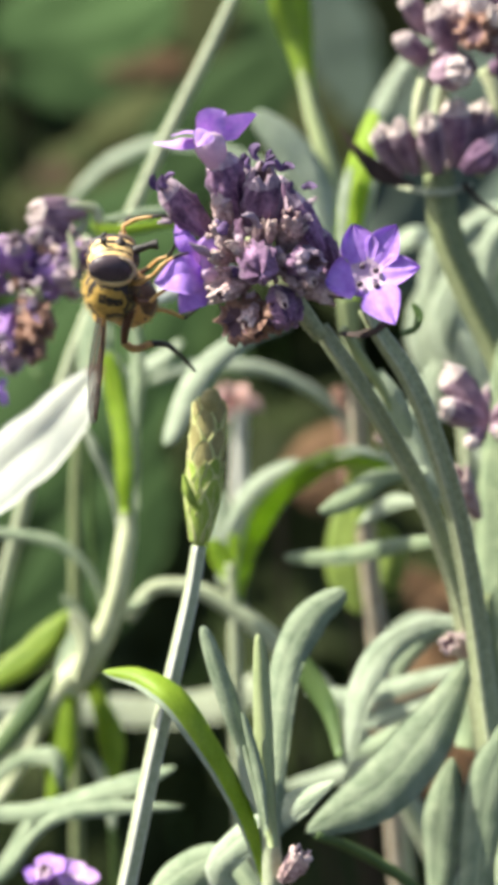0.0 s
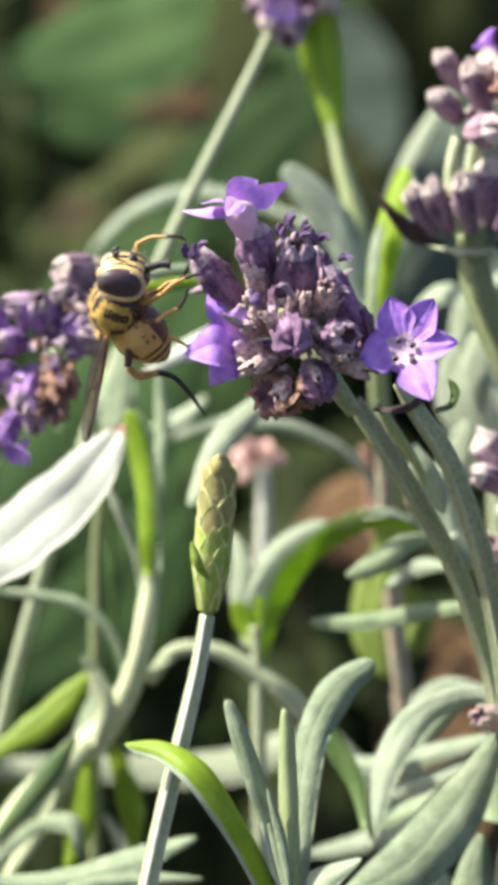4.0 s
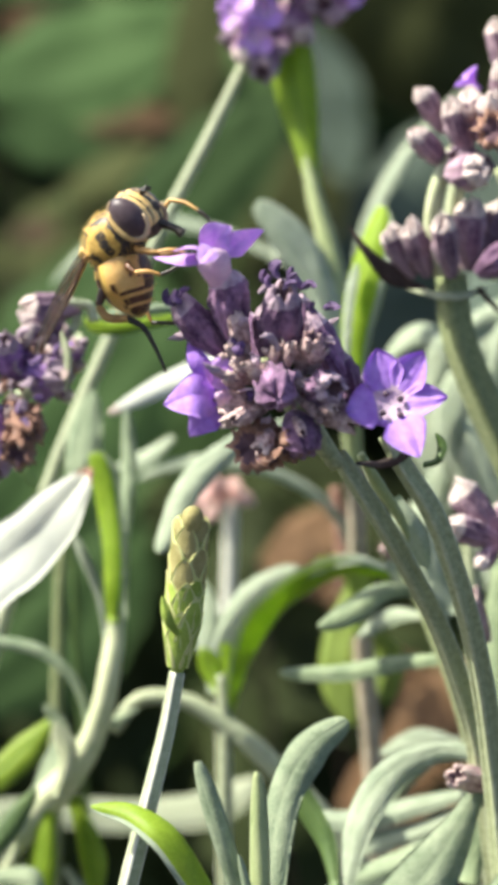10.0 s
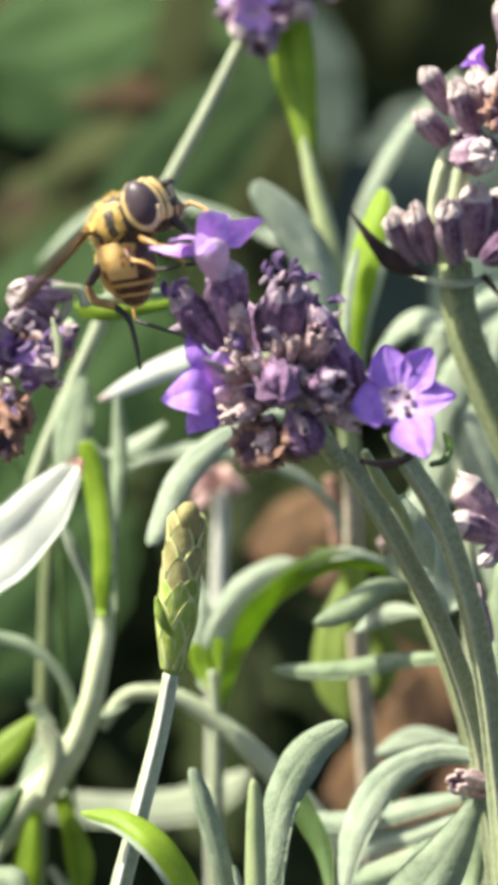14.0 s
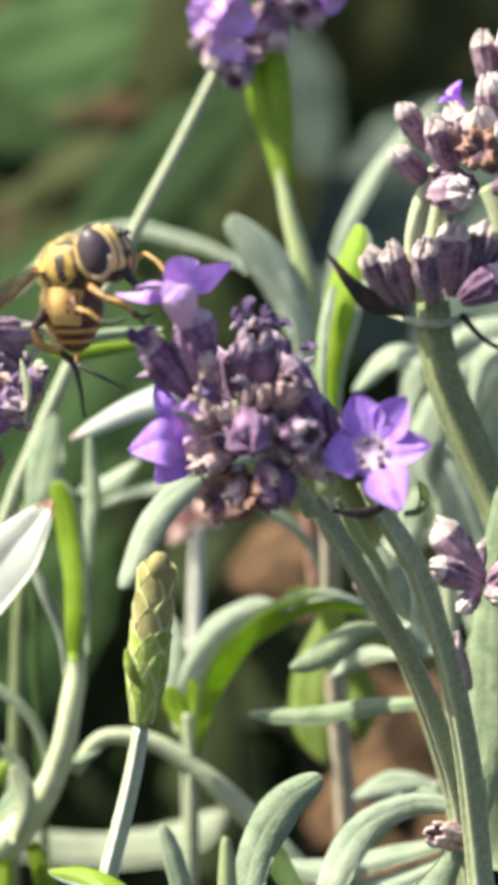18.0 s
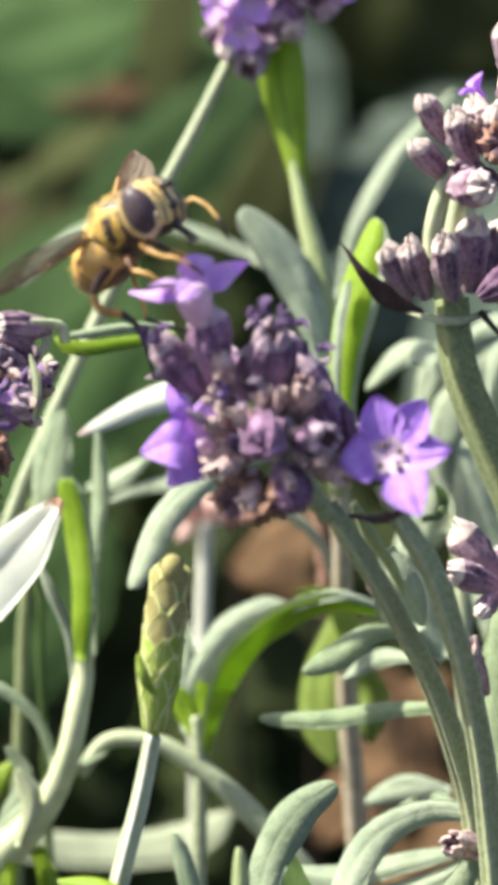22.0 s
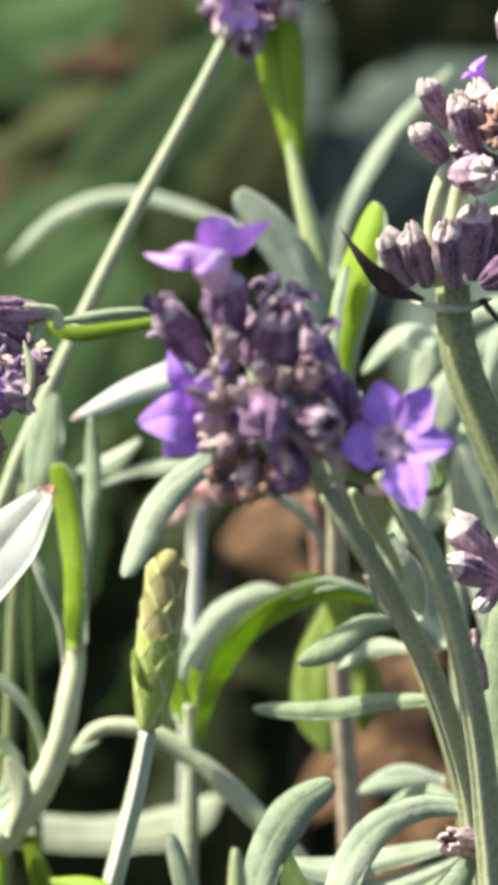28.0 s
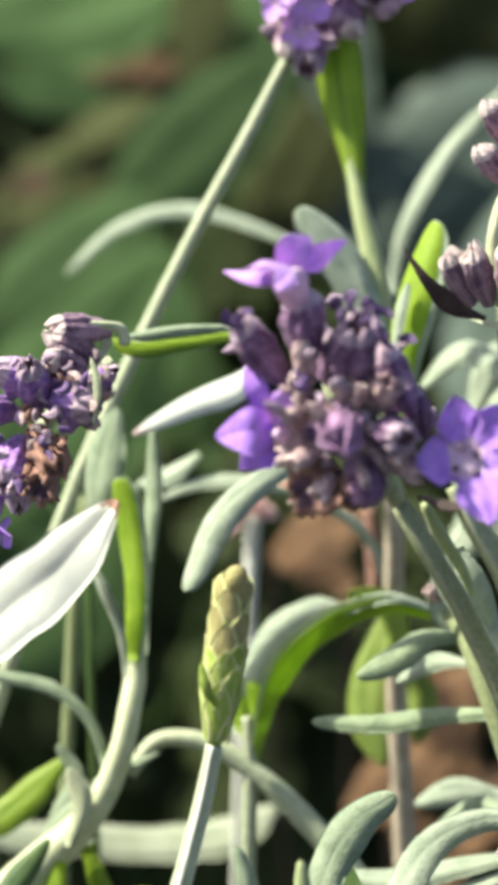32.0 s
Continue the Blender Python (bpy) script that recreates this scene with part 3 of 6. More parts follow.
def thicket(x0, x1, d0, d1, count, seed, low=300, high=480, mat=BACK_LEAF, size=1.0):
    """Dense dark foliage that closes the view behind: stalks with broad leaves at many heights."""
    rnd = random.Random(seed)
    for k in range(count):
        x, d = rnd.uniform(x0, x1), rnd.uniform(d0, d1)
        ob = rooted("garden_plant", x, d, "green leafy garden plant, shade allowed for in its leaf colour", "plant", "plants behind the lavender")
        top = rnd.uniform(low, high)
        lean = rnd.uniform(-30, 30)
        w = (ob.location - Vector((0, 0, HEIGHT))) * 1000

        def at(h, sx=0.0, sy=0.0):
            p = w + Vector((lean * h / 400 + sx, sy, h))
            return (p.x, p.y * ST_ + p.z * CT, p.y * CT - p.z * ST_)

        tube(ob, [at(0), at(top * 0.5), at(top)], [2.5, 2.0, 1.2], MOSS, "stalk", 8, sides=7)
        for i in range(16):
            h = top * (0.12 + 0.88 * i / 15)
            a = i * 2.4 + rnd.uniform(-0.5, 0.5)
            L_ = rnd.uniform(60, 100) * size
            cx, cy = math.cos(a), math.sin(a)
            leaf(ob, [at(h), at(h + L_ * 0.35, cx * L_ * 0.5, cy * L_ * 0.5), at(h + L_ * rnd.uniform(-0.2, 0.3), cx * L_, cy * L_)], rnd.uniform(42, 66) * size, (mat, mat), rnd.uniform(-30, 30), 0.12, 1.6, 0.25, 0.5, 10, 10, 0.42)


# far growth, brightened by its leaf colour so that gaps are not black
thicket(-260, 280, 1000, 1300, 16, 7, mat=LIGHTENED_LEAF)
thicket(-380, 420, 1350, 1900, 16, 8, mat=LIGHTENED_LEAF)
# low growth whose leaf colour carries the shade between the plants
thicket(-150, 150, 480, 760, 16, 9, 110, 190, SHADED_LEAF, 0.8)
thicket(-220, 220, 760, 1000, 14, 10, 160, 280, SHADED_LEAF, 1.0)


def dry_plant(x, d, rows, mat=DEAD_LEAF):
    """A withered plant: thin dark stalks that end in curled brown leaves."""
    ob = rooted("withered_plant", x, d, "withered plant with curled brown leaves", "plant", "plants behind the lavender")
    for pts, width, face in rows:
        q = Vector(pts[0])
        tube(ob, to_ground([tuple(q), tuple(q + Vector((0, -10, 8)))], ob), [0.5, 0.7, 1.2], BRACT, "stalk", 14, sides=7)
        leaf(ob, pts, width, (mat, mat), face, 0.12, 1.7, 0.4, 0.4, 5, 12, 0.5, name="dry_leaf")


dry_plant(40, 420, [
    ([(-2.1, -27.7, 185.0), (5.9, -21.7, 185.0), (15.0, -17.7, 185.0)], 11.0, 15),
    ([(12.2, -33.5, 195.0), (6.1, -28.3, 195.0), (-1.1, -25.3, 195.0)], 10.3, 15),
    ([(20.6, -67.0, 200.0), (27.9, -56.6, 200.0), (37.2, -46.3, 200.0)], 12.5, 12),
    ([(35.6, -68.9, 206.0), (29.3, -54.2, 206.0), (22.0, -44.8, 206.0)], 11.6, 15),
    ([(12.1, -72.7, 190.0), (18.2, -65.6, 190.0), (26.3, -62.6, 190.0)], 8.1, 15),
    ([(19.3, -83.2, 170.0), (25.2, -77.4, 170.0), (19.3, -69.6, 170.0)], 12.6, 15),
    ([(32.4, -78.8, 190.0), (36.5, -70.7, 190.0), (44.6, -64.6, 190.0)], 12.2, 20),
    ([(12.7, -76.0, 200.0), (21.8, -68.7, 200.0), (33.0, -61.3, 200.0)], 10.0, 15),
])
dry_plant(-190, 960, [
    ([(-68.2, 105.6, 590.0), (-49.3, 109.4, 590.0), (-28.5, 105.6, 590.0)], 11.3, 15),
    ([(-81.4, 60.8, 500.0), (-73.0, 62.5, 500.0), (-66.5, 63.3, 500.0)], 8.8, 10),
    ([(-97.9, 149.3, 620.0), (-86.2, 145.4, 620.0), (-74.5, 147.4, 620.0)], 17.6, 15),
    ([(-53.1, 88.3, 560.0), (-43.9, 92.8, 560.0), (-36.7, 101.0, 560.0)], 9.1, 20),
], WILTED)

# ---- lavender plants ----
LAV = "lavender stalks"


def lavender(x, d, label):
    return rooted("lavender_flower", x, d, label, "lavender", LAV)


# the swaying one with the feeding insect
main_lav = lavender(40, 5, "lavender stalk with a purple head and three open violet flowers")
MS = [(5.9, -5.9, -56.0), (7.8, -8.8, -56.0), (10.2, -12.5, -54.0), (12.6, -16.6, -50.0), (15.4, -21.8, -45.0), (17.9, -28.0, -40.0), (19.6, -33.2, -36.0), (20.6, -38.7, -34.0)]
# paler ridges on both stems stand in for the sun's rim light
tube(main_lav, to_ground(MS, main_lav), [0.72, 0.81, 0.84, 0.90, 0.98, 1.04, 1.3, 2.0], MAIN_STALK, "stem", 44, 0.22, 32, lit_ridge=STALK)
tube(main_lav, [(10.2, -4.2, -58), (11.5, -6.6, -58), (14.1, -10.6, -57), (16.9, -17.6, -53), (19.5, -26.9, -46), (21.2, -37.2, -40), (22, -44.6, -38), (23, -53.9, -37), (24.1, -69.5, -36)], [0.62, 0.85, 0.91, 1.03, 1.06, 1.03], MAIN_STALK, "side_stem", 48, 0.22, 32, lit_ridge=STALK)
tube(main_lav, [(8.2, -6, -52), (9.7, -8.7, -50), (11.8, -11.7, -47), (13.2, -15, -45)], [0.40, 0.66, 0.50, 0.15], GREEN_STALK, "side_shoot", 18, 0.05)
leaf(main_lav, [(11.4, -10.1, -46.0), (12.9, -13.2, -46.0), (14.7, -17.0, -44.0)], 3.0, (SAGE_UNDER, SAGE), 10, 0.2, 1.4, 0.5)
head = tube(main_lav, [(5.7, -5.6, -57.0), (2.8, -1.1, -59.0), (0.5, 3.4, -58.0), (-0.4, 7.5, -58.0)], [0.75, 1.1, 1.2, 0.5], MAIN_STALK, "flower_axis", 14, 0.05)
top_calyx = whorl(head, (
    ("purple", (-2.1, 5.7, -64.0), (-3.2, 11.1, -67.0), 1.15),
    ("purple", (-3.8, 4.1, -63.0), (-7.7, 8.5, -65.0), 1.0),
    ("purple", (1.1, 3.0, -64.0), (1.2, 8.4, -68.0), 1.12),
    ("purple", (-0.2, 3.8, -62.0), (-0.2, 8.1, -63.0), 1.03),
    ("purple", (3.6, 4.3, -62.0), (2.8, 9.2, -62.0), 1.24),
    ("purple", (6.5, 1.7, -62.0), (4.0, 6.8, -64.0), 0.89),
    ("purple", (7.6, -0.1, -60.0), (6.1, 3.9, -62.0), 0.93),
    ("bud", (0.4, 2.4, -64.0), (0.3, -1.1, -69.0), 1.2),
    ("bud", (1.8, -1.7, -63.0), (3.0, -4.8, -67.0), 1.25),
    ("dry", (2.9, 0.1, -64.0), (6.4, -2.7, -67.0), 1.14),
    ("purple", (3.8, 0.8, -64.0), (5.6, -0.9, -68.0), 1.39),
))[0]
whorl(head, (
    ("dry", (-1.8, 3.8, -65.0), (-2.6, 6.3, -69.0), 1.20),
    ("dry", (-1.3, 2.1, -64.0), (-3.3, 3.6, -68.0), 1.30),
    ("dry", (-1.1, 1.2, -64.0), (-2.7, 1.6, -70.0), 0.89),
    ("dry", (-1.3, -0.4, -64.0), (-3.7, -0.2, -67.0), 1.55),
    ("dry", (0.4, 1.7, -66.0), (0.9, 3.6, -70.0), 0.98),
    ("dry", (2.6, 1.2, -65.0), (3.3, 3.6, -69.0), 1.18),
    ("dry", (3.5, 1.7, -65.0), (4.6, 3.2, -68.0), 1.24),
    ("rust", (0.1, -2.8, -62.0), (-2.1, -3.9, -65.0), 1.79),
    ("rust", (1.0, -3.3, -62.0), (-0.1, -5.5, -64.0), 1.88),
    ("dry", (-0.4, -1.0, -64.0), (-3.5, -1.7, -66.0), 1.37),
    ("purple", (6.5, -0.1, -58.0), (7.6, 2.1, -57.0), 1.94),
))
whorl(head, (
    ("purple", (-0.4, 4.3, -58.0), (-1.1, 8.9, -56.0), 1.18),
    ("purple", (2.8, 5.3, -56.0), (2.1, 9.9, -54.0), 1.25),
    ("purple", (5.2, 1.6, -55.0), (5.2, 6.7, -53.0), 1.09),
    ("purple", (-2.2, -0.2, -58.0), (-3.5, 1.5, -56.0), 2.03),
    ("pale", (2.0, 0.7, -65.0), (5.3, -1.8, -66.0), 1.1),
    ("pale", (4.0, 2.4, -66.0), (4.3, 4.2, -69.0), 1.0),
    ("purple", (0.1, -2.5, -58.0), (-1.7, -3.0, -58.0), 3.19),
    ("dry", (0.8, 0.3, -66.0), (-0.1, 1.7, -71.0), 0.75),
))
whorl(head, (
    ("dry", (0.2, 0.4, -67.0), (-1.2, 1.3, -71.0), 0.92),
    ("dry", (2.0, -2.3, -66.0), (2.5, -3.5, -71.0), 0.88),
    ("dry", (-1.1, -1.4, -66.0), (-2.7, -2.3, -68.0), 1.61),
    ("dry", (4.1, -1.4, -66.0), (5.3, -1.9, -69.0), 1.40),
    ("dry", (1.7, 2.1, -67.0), (2.0, 3.6, -70.0), 1.18),
    ("dry", (-0.5, 1.7, -67.0), (-1.8, 2.1, -71.0), 0.94),
    ("dry", (5.3, 0.8, -64.0), (6.3, 0.2, -66.0), 1.80),
    ("dry", (0.0, -3.2, -65.0), (-1.1, -4.5, -67.0), 1.89),
    ("rust", (1.4, -3.4, -64.0), (1.4, -5.1, -66.0), 1.89),
    ("dry", (-2.2, 0.7, -66.0), (-3.5, 1.3, -68.0), 1.77),
))
flower(head, 0, (10.4, -1.7, -67.0), (-0.12, 0.15, -1.0), 0.0, 0.88, "open violet flower facing out, dark anthers", True)
for a in ((10.0, -0.9, -67.5), (11.2, -1.4, -67.5), (11.1, -2.8, -67.5), (9.6, -2.5, -67.5)):
    me = mesh_of("anther", *lathe([(0.02, -0.3), (0.28, -0.12), (0.3, 0.1), (0.02, 0.3)], 10), [ANTHER])
    part("anther", me, head, "", place(a, (0.1, 0.1, -1), 0, head))
def open_flower(label, throat, wide, rows):
    """A flower of its own petals round a short throat: petal line, width, way it is turned, material."""
    made = [tube(head, throat, wide, THROAT, "corolla", 12, 0.04, 20, label, 5)]
    for pts, w, face, mat in rows:
        made.append(leaf(head, pts, w, (mat, mat), face, 0.05, 1.25, 0.55, 0.12, 25, 16, 0.5, name="petal", exact=True, crinkle=0.07))
    return made


open_flower("open violet flower with two broad lobes", [(-1.7, 0.7, -61.0), (-2.9, 0.2, -63.0), (-3.9, -0.1, -65.0), (-4.5, -0.1, -67.0)], [0.6, 0.8, 0.85, 0.25], (
    ([(-3.9, 0.0, -63.0), (-6.4, 0.2, -66.0), (-9.3, -0.3, -65.0)], 4.57, 8, PETAL),
    ([(-4.0, -0.4, -63.0), (-5.7, -1.7, -65.0), (-7.3, -3.0, -63.0)], 3.43, -15, PETAL),
    ([(-4.8, 1.4, -63.0), (-6.1, 3.5, -64.0), (-6.7, 6.2, -62.0)], 2.10, 10, PETAL),
    ([(-4.2, 0.9, -64.0), (-4.8, 2.0, -66.0), (-5.6, 3.0, -67.0)], 1.90, 30, PETAL_PINK),
    ([(-3.7, 0.7, -65.0), (-4.2, 2.0, -66.0), (-3.7, 3.6, -66.0)], 2.86, 0, PETAL_PINK),
))
top_flower = open_flower("lilac flower at the top of the head", [(-3.0, 9.8, -66.0), (-3.2, 10.7, -67.0), (-3.6, 11.9, -68.0), (-3.8, 12.6, -68.0), (-3.8, 13.0, -68.0)], [0.8, 1.1, 1.5, 1.35, 0.9], (
    ([(-3.7, 12.6, -67.0), (-6.2, 12.1, -69.0), (-8.8, 12.6, -68.0)], 1.81, 35, PETAL_PINK),
    ([(-3.9, 13.0, -67.0), (-5.6, 13.1, -69.0), (-7.0, 12.7, -70.0)], 1.62, 60, PETAL_PINK),
    ([(-4.0, 12.7, -66.0), (-3.2, 14.1, -67.0), (-2.0, 15.4, -66.0)], 3.52, 20, PETAL_PINK),
    ([(-3.2, 13.0, -66.0), (-1.5, 13.8, -66.0), (0.9, 15.3, -64.0)], 2.38, 30, PETAL_PINK),
    ([(-3.5, 12.8, -69.0), (-4.0, 12.0, -72.0), (-4.7, 11.0, -72.0)], 2.19, 0, PETAL_PINK),
))
for pts, w in (([(-3.3, 1.4, -66), (-4.4, 2, -68), (-5.6, 2.5, -69)], 1.1), ([(1, 3.2, -69), (0.3, 4.2, -71), (-0.6, 4, -72)], 0.9), ([(4.7, 3.7, -66), (5.3, 4.3, -67), (5.9, 3.7, -68)], 0.9), ([(-1.3, -4.3, -64), (-0.4, -5.3, -66), (0.9, -4.9, -67)], 1.4), ([(-0.5, 10.5, -57), (0.2, 11.2, -57), (1.8, 10.7, -57)], 0.8), ([(5.3, 6.4, -58), (5.7, 7.3, -58), (6.6, 7.7, -58)], 0.8), ([(-6.9, 7.3, -58), (-7.7, 8.4, -58), (-5.9, 9.2, -59)], 1.3), ([(-6.9, 7.2, -58), (-7.9, 6.9, -58), (-8.9, 6.4, -59)], 1.1)):
    leaf(head, pts, w, (RUST if w > 1.2 and pts[0][1] < -2 else CALYX_RIM, DRY), 30, 0.4, 1.5, 0.5, 0.15, 60, 8, 0.5, name="shrivelled_petal")
rnd = random.Random(21)
for k in range(42):
    u, w = rnd.uniform(-1, 1), rnd.uniform(0, 1)
    c = Vector((3.6, -2.3, -63.0)).lerp(Vector((-2.3, 5.1, -63.0)), w)
    c += Vector((u * (4.2 - 1.5 * w), rnd.uniform(-1, 1), -2.6 * math.sqrt(max(0.05, 1 - u * u)) - 0.8))
    a = rnd.uniform(0, 6.28)
    q = Vector((math.cos(a), math.sin(a), -0.5)) * rnd.uniform(0.5, 1.0)
    leaf(head, [tuple(c), tuple(c + q * 0.7 + Vector((0, 0, -0.4))), tuple(c + q * 1.2 + Vector((q.y * 0.5, -q.x * 0.5, 0.1)))], rnd.uniform(0.8, 1.5), (rnd.choice((DRY_RIM, DRY, CALYX_RIM, RUST, REMNANT)), DRY), rnd.uniform(-50, 50), 0.5, 1.5, 0.6, 0.15, 60, 6, 0.5, name="shrivelled_petal")
for x, y, d in ((0.3, 9.9, -66.0), (0.9, 10.3, -68.0), (1.5, 9.6, -69.0), (2.2, 9.0, -68.0), (2.8, 9.8, -66.0), (3.4, 9.4, -64.0), (4.1, 9.9, -62.0), (0.7, 8.8, -69.0), (1.8, 8.4, -69.0), (5.2, 7.4, -64.0), (4.6, 7.0, -65.0), (-7.7, 8.5, -65.5), (-7.3, 8.9, -66.0), (-7.9, 8.1, -65.9), (-7.1, 8.4, -66.4), (-7.5, 8.6, -65.0)):
    a = rnd.uniform(0, 6.28)
    q = Vector((math.cos(a), abs(math.sin(a)) * 0.8 + 0.2, -0.4)) * rnd.uniform(0.6, 1.1)
    c = Vector((x, y, d))
    leaf(head, [tuple(c), tuple(c + q * 0.8), tuple(c + q * 1.3 + Vector((q.y * 0.7, -q.x * 0.7, -0.3)))], rnd.uniform(0.6, 1.1), (REMNANT, REMNANT), rnd.uniform(-50, 50), 0.6, 1.6, 0.6, 0.15, 70, 7, 0.5, name="shrivelled_petal")
leaf(head, [(7.6, -5.2, -55), (10.2, -5.5, -58), (13.4, -4.1, -58)], 1.8, (BRACT, BRACT), 60, 0.3, 1.3, name="bract")
leaf(head, [(13.4, -5.9, -57), (14.6, -5.6, -58), (15, -4.5, -58), (14.6, -3.3, -58)], 1.1, (MOSS, BRACT), 40, 0.4, 1.5, 0.6, 0.2, name="bract")

# tall one at the right with two whorls
tall = lavender(70, 35, "tall lavender stalk with two whorls of mauve buds")
tube(tall, to_ground([(19, 11.7, -22), (19.5, 6.3, -22), (22.1, -0.9, -21), (25.4, -8.1, -20), (28, -15.4, -20)], tall), [1.44, 1.60, 1.71, 1.78, 1.84, 1.8, 2.2], STALK_DARK, "stem", 40, 0.15, 32)
tube(tall, [(18, 11.6, -24), (16.9, 16.3, -24), (17.4, 20.4, -25), (19.4, 24.6, -24), (23.2, 29.6, -22)], [0.9, 0.8, 0.8, 0.8, 0.7], PALE_STALK, "upper_stem", 20, 0.05)
tube(tall, [(19.1, 11.8, -21), (19.1, 16.6, -21), (19.8, 21.9, -22)], [1.1, 1.0, 0.8], STALK, "upper_stem", 12, 0.05)
tube(tall, [(23.2, 11.9, -18), (26.2, 15.4, -19), (25.6, 20.8, -20), (24.4, 23.2, -20)], [0.8, 1.0, 1.0, 0.8], PALE_STALK, "upper_stem", 14, 0.05)
whorl(tall, (
    ("mauve", (15, 11.6, -23), (11.9, 16.1, -25), 1.09),
    ("mauve", (16.5, 11.6, -24), (14.4, 16.6, -27), 0.98),
    ("mauve", (18.8, 11.4, -26), (17.8, 16.9, -29), 0.98),
    ("purple", (21.6, 11.8, -24), (25.6, 14.5, -26), 1.49),
    ("mauve", (20.8, 12.3, -22), (21.1, 18.9, -24), 1.15),
    ("mauve", (22.1, 13, -20), (24.1, 19.3, -20), 1.15),
    ("mauve", (24.9, 13, -20), (27.2, 17.7, -20), 1.15),
    ("mauve", (17.7, 12.2, -20), (16.5, 15.5, -20), 1.15),
    ("mauve", (18.3, 26.4, -24), (15.5, 30.3, -26), 1.03),
    ("mauve", (18.1, 23.1, -24), (15.4, 26.3, -27), 1.15),
    ("mauve", (18.6, 21.9, -26), (21.8, 22, -31), 1.38),
), 0.88)
whorl(tall, (
    ("mauve", (20.8, 23.7, -26), (18.7, 28.8, -28), 1.03),
    ("mauve", (22.9, 24.3, -26), (20.6, 30.1, -27), 1.03),
    ("mauve", (24.7, 24.4, -25), (22.7, 29, -30), 1.15),
    ("mauve", (26, 26.3, -24), (23.8, 33, -27), 1.03),
    ("mauve", (25, 31.8, -23), (23.9, 37.6, -24), 1.03),
    ("mauve", (27.9, 31.1, -23), (26.1, 38, -25), 1.03),
    ("mauve", (27.6, 24.8, -26), (25.5, 28.2, -31), 1.26),
    ("mauve", (27.7, 28.5, -25), (28.1, 33.7, -29), 1.15),
    ("mauve", (27, 22.6, -25), (25.5, 26.1, -30), 1.15),
    ("purple", (23, 22.5, -24), (19.3, 23.6, -27), 1.49),
    ("purple", (24.8, 22.7, -23), (28.9, 22.9, -24), 1.49),
), 0.88)
whorl(tall, (
    ("dry", (21.8, 26.2, -25), (20.2, 28.5, -28), 1.15),
    ("rust", (24.6, 26.5, -27), (22.6, 26.3, -31), 1.61),
    ("mauve", (29, 26.4, -23), (30.7, 32, -25), 1.15),
    ("mauve", (29.2, 31.3, -22), (31, 37.1, -23), 1.15),
    ("mauve", (27.5, 33.9, -21), (27.6, 40.9, -22), 1.15),
    ("mauve", (30, 35, -21), (30.6, 41.4, -22), 1.15),
    ("mauve", (29.6, 23.4, -23), (32.5, 27.3, -24), 1.15),
), 0.88)
flower(tall, 2, (21, 31.6, -24), (-0.6, 0.6, -0.2), 0.3, 0.45)
leaf(tall, [(16.2, 10.3, -24), (13.2, 11.3, -25), (10.8, 13.3, -26), (8.1, 16.9, -26)], 2.1, (BRACT, BRACT), 5, 0.25, 1.0, 0.25, 0.2, 0, 16, 0.45, "dry dark brown pointed bract", "bract")
leaf(tall, [(14.6, 10.7, -20), (18.6, 9.6, -24), (23, 10.6, -20)], 1.6, (STALK, STALK), 60, 0.3, 1.5, name="bract")
tube(tall, [(21.7, 10.5, -22), (24, 8, -22), (28.2, 6.1, -22)], [0.35, 0.25, 0.2], BRACT, "dry_thread", 10, sides=8)

# small bud cluster at the right
rb = lavender(95, 20, "thin lavender stalk with a few faded mauve buds")
tube(rb, to_ground([(24, -16.1, -29), (26.6, -20.2, -29), (29.4, -26.3, -29)], rb), [0.5, 0.6, 0.7, 1.0], STALK, "stem", 30, sides=9)
for base, tip, fat in (((23.2, -15.5, -29), (19.2, -9.6, -30), 0.9), ((23.1, -15.7, -30), (17.9, -14.2, -32), 0.95), ((22.8, -15.7, -30), (21, -17.9, -33), 0.9), ((23.7, -15.5, -30), (25.7, -13.5, -33), 1.2), ((24, -15.8, -30), (24.6, -17.1, -33), 1.2), ((23.2, -14.9, -28), (23.1, -11.7, -27), 0.6)):
    cup(rb, "mauve", base, tip, fat)

# upper one behind, on a thin straight stalk
upper = lavender(-60, 30, "lavender stalk with a violet flower head, out behind")
tube(upper, to_ground([(-2.6, 39.5, 15), (-7, 30.6, 14), (-11.7, 21.6, 13), (-19.1, 5.9, 11), (-23.7, -4.7, 10)], upper), [0.70, 0.76, 0.82, 0.88, 0.87, 1.2], STALK, "stem", 40, 0.06)
rnd = random.Random(12)
for k in range(34):
    a, r = rnd.uniform(0, 6.28), rnd.uniform(0.2, 1)
    s = k / 34
    c = Vector((-1.6, 40.2, 15)).lerp(Vector((7.5, 55.4, 15)), s)
    way = Vector((math.cos(a) * 0.9 + 0.15, math.sin(a) * 0.6 + 0.5, -0.7 + 0.5 * rnd.random()))
    cup(upper, rnd.choice(("purple", "mauve", "purple")), tuple(c + Vector((0, 0, -0.5))), tuple(c + way.normalized() * 4.6), 1.0)
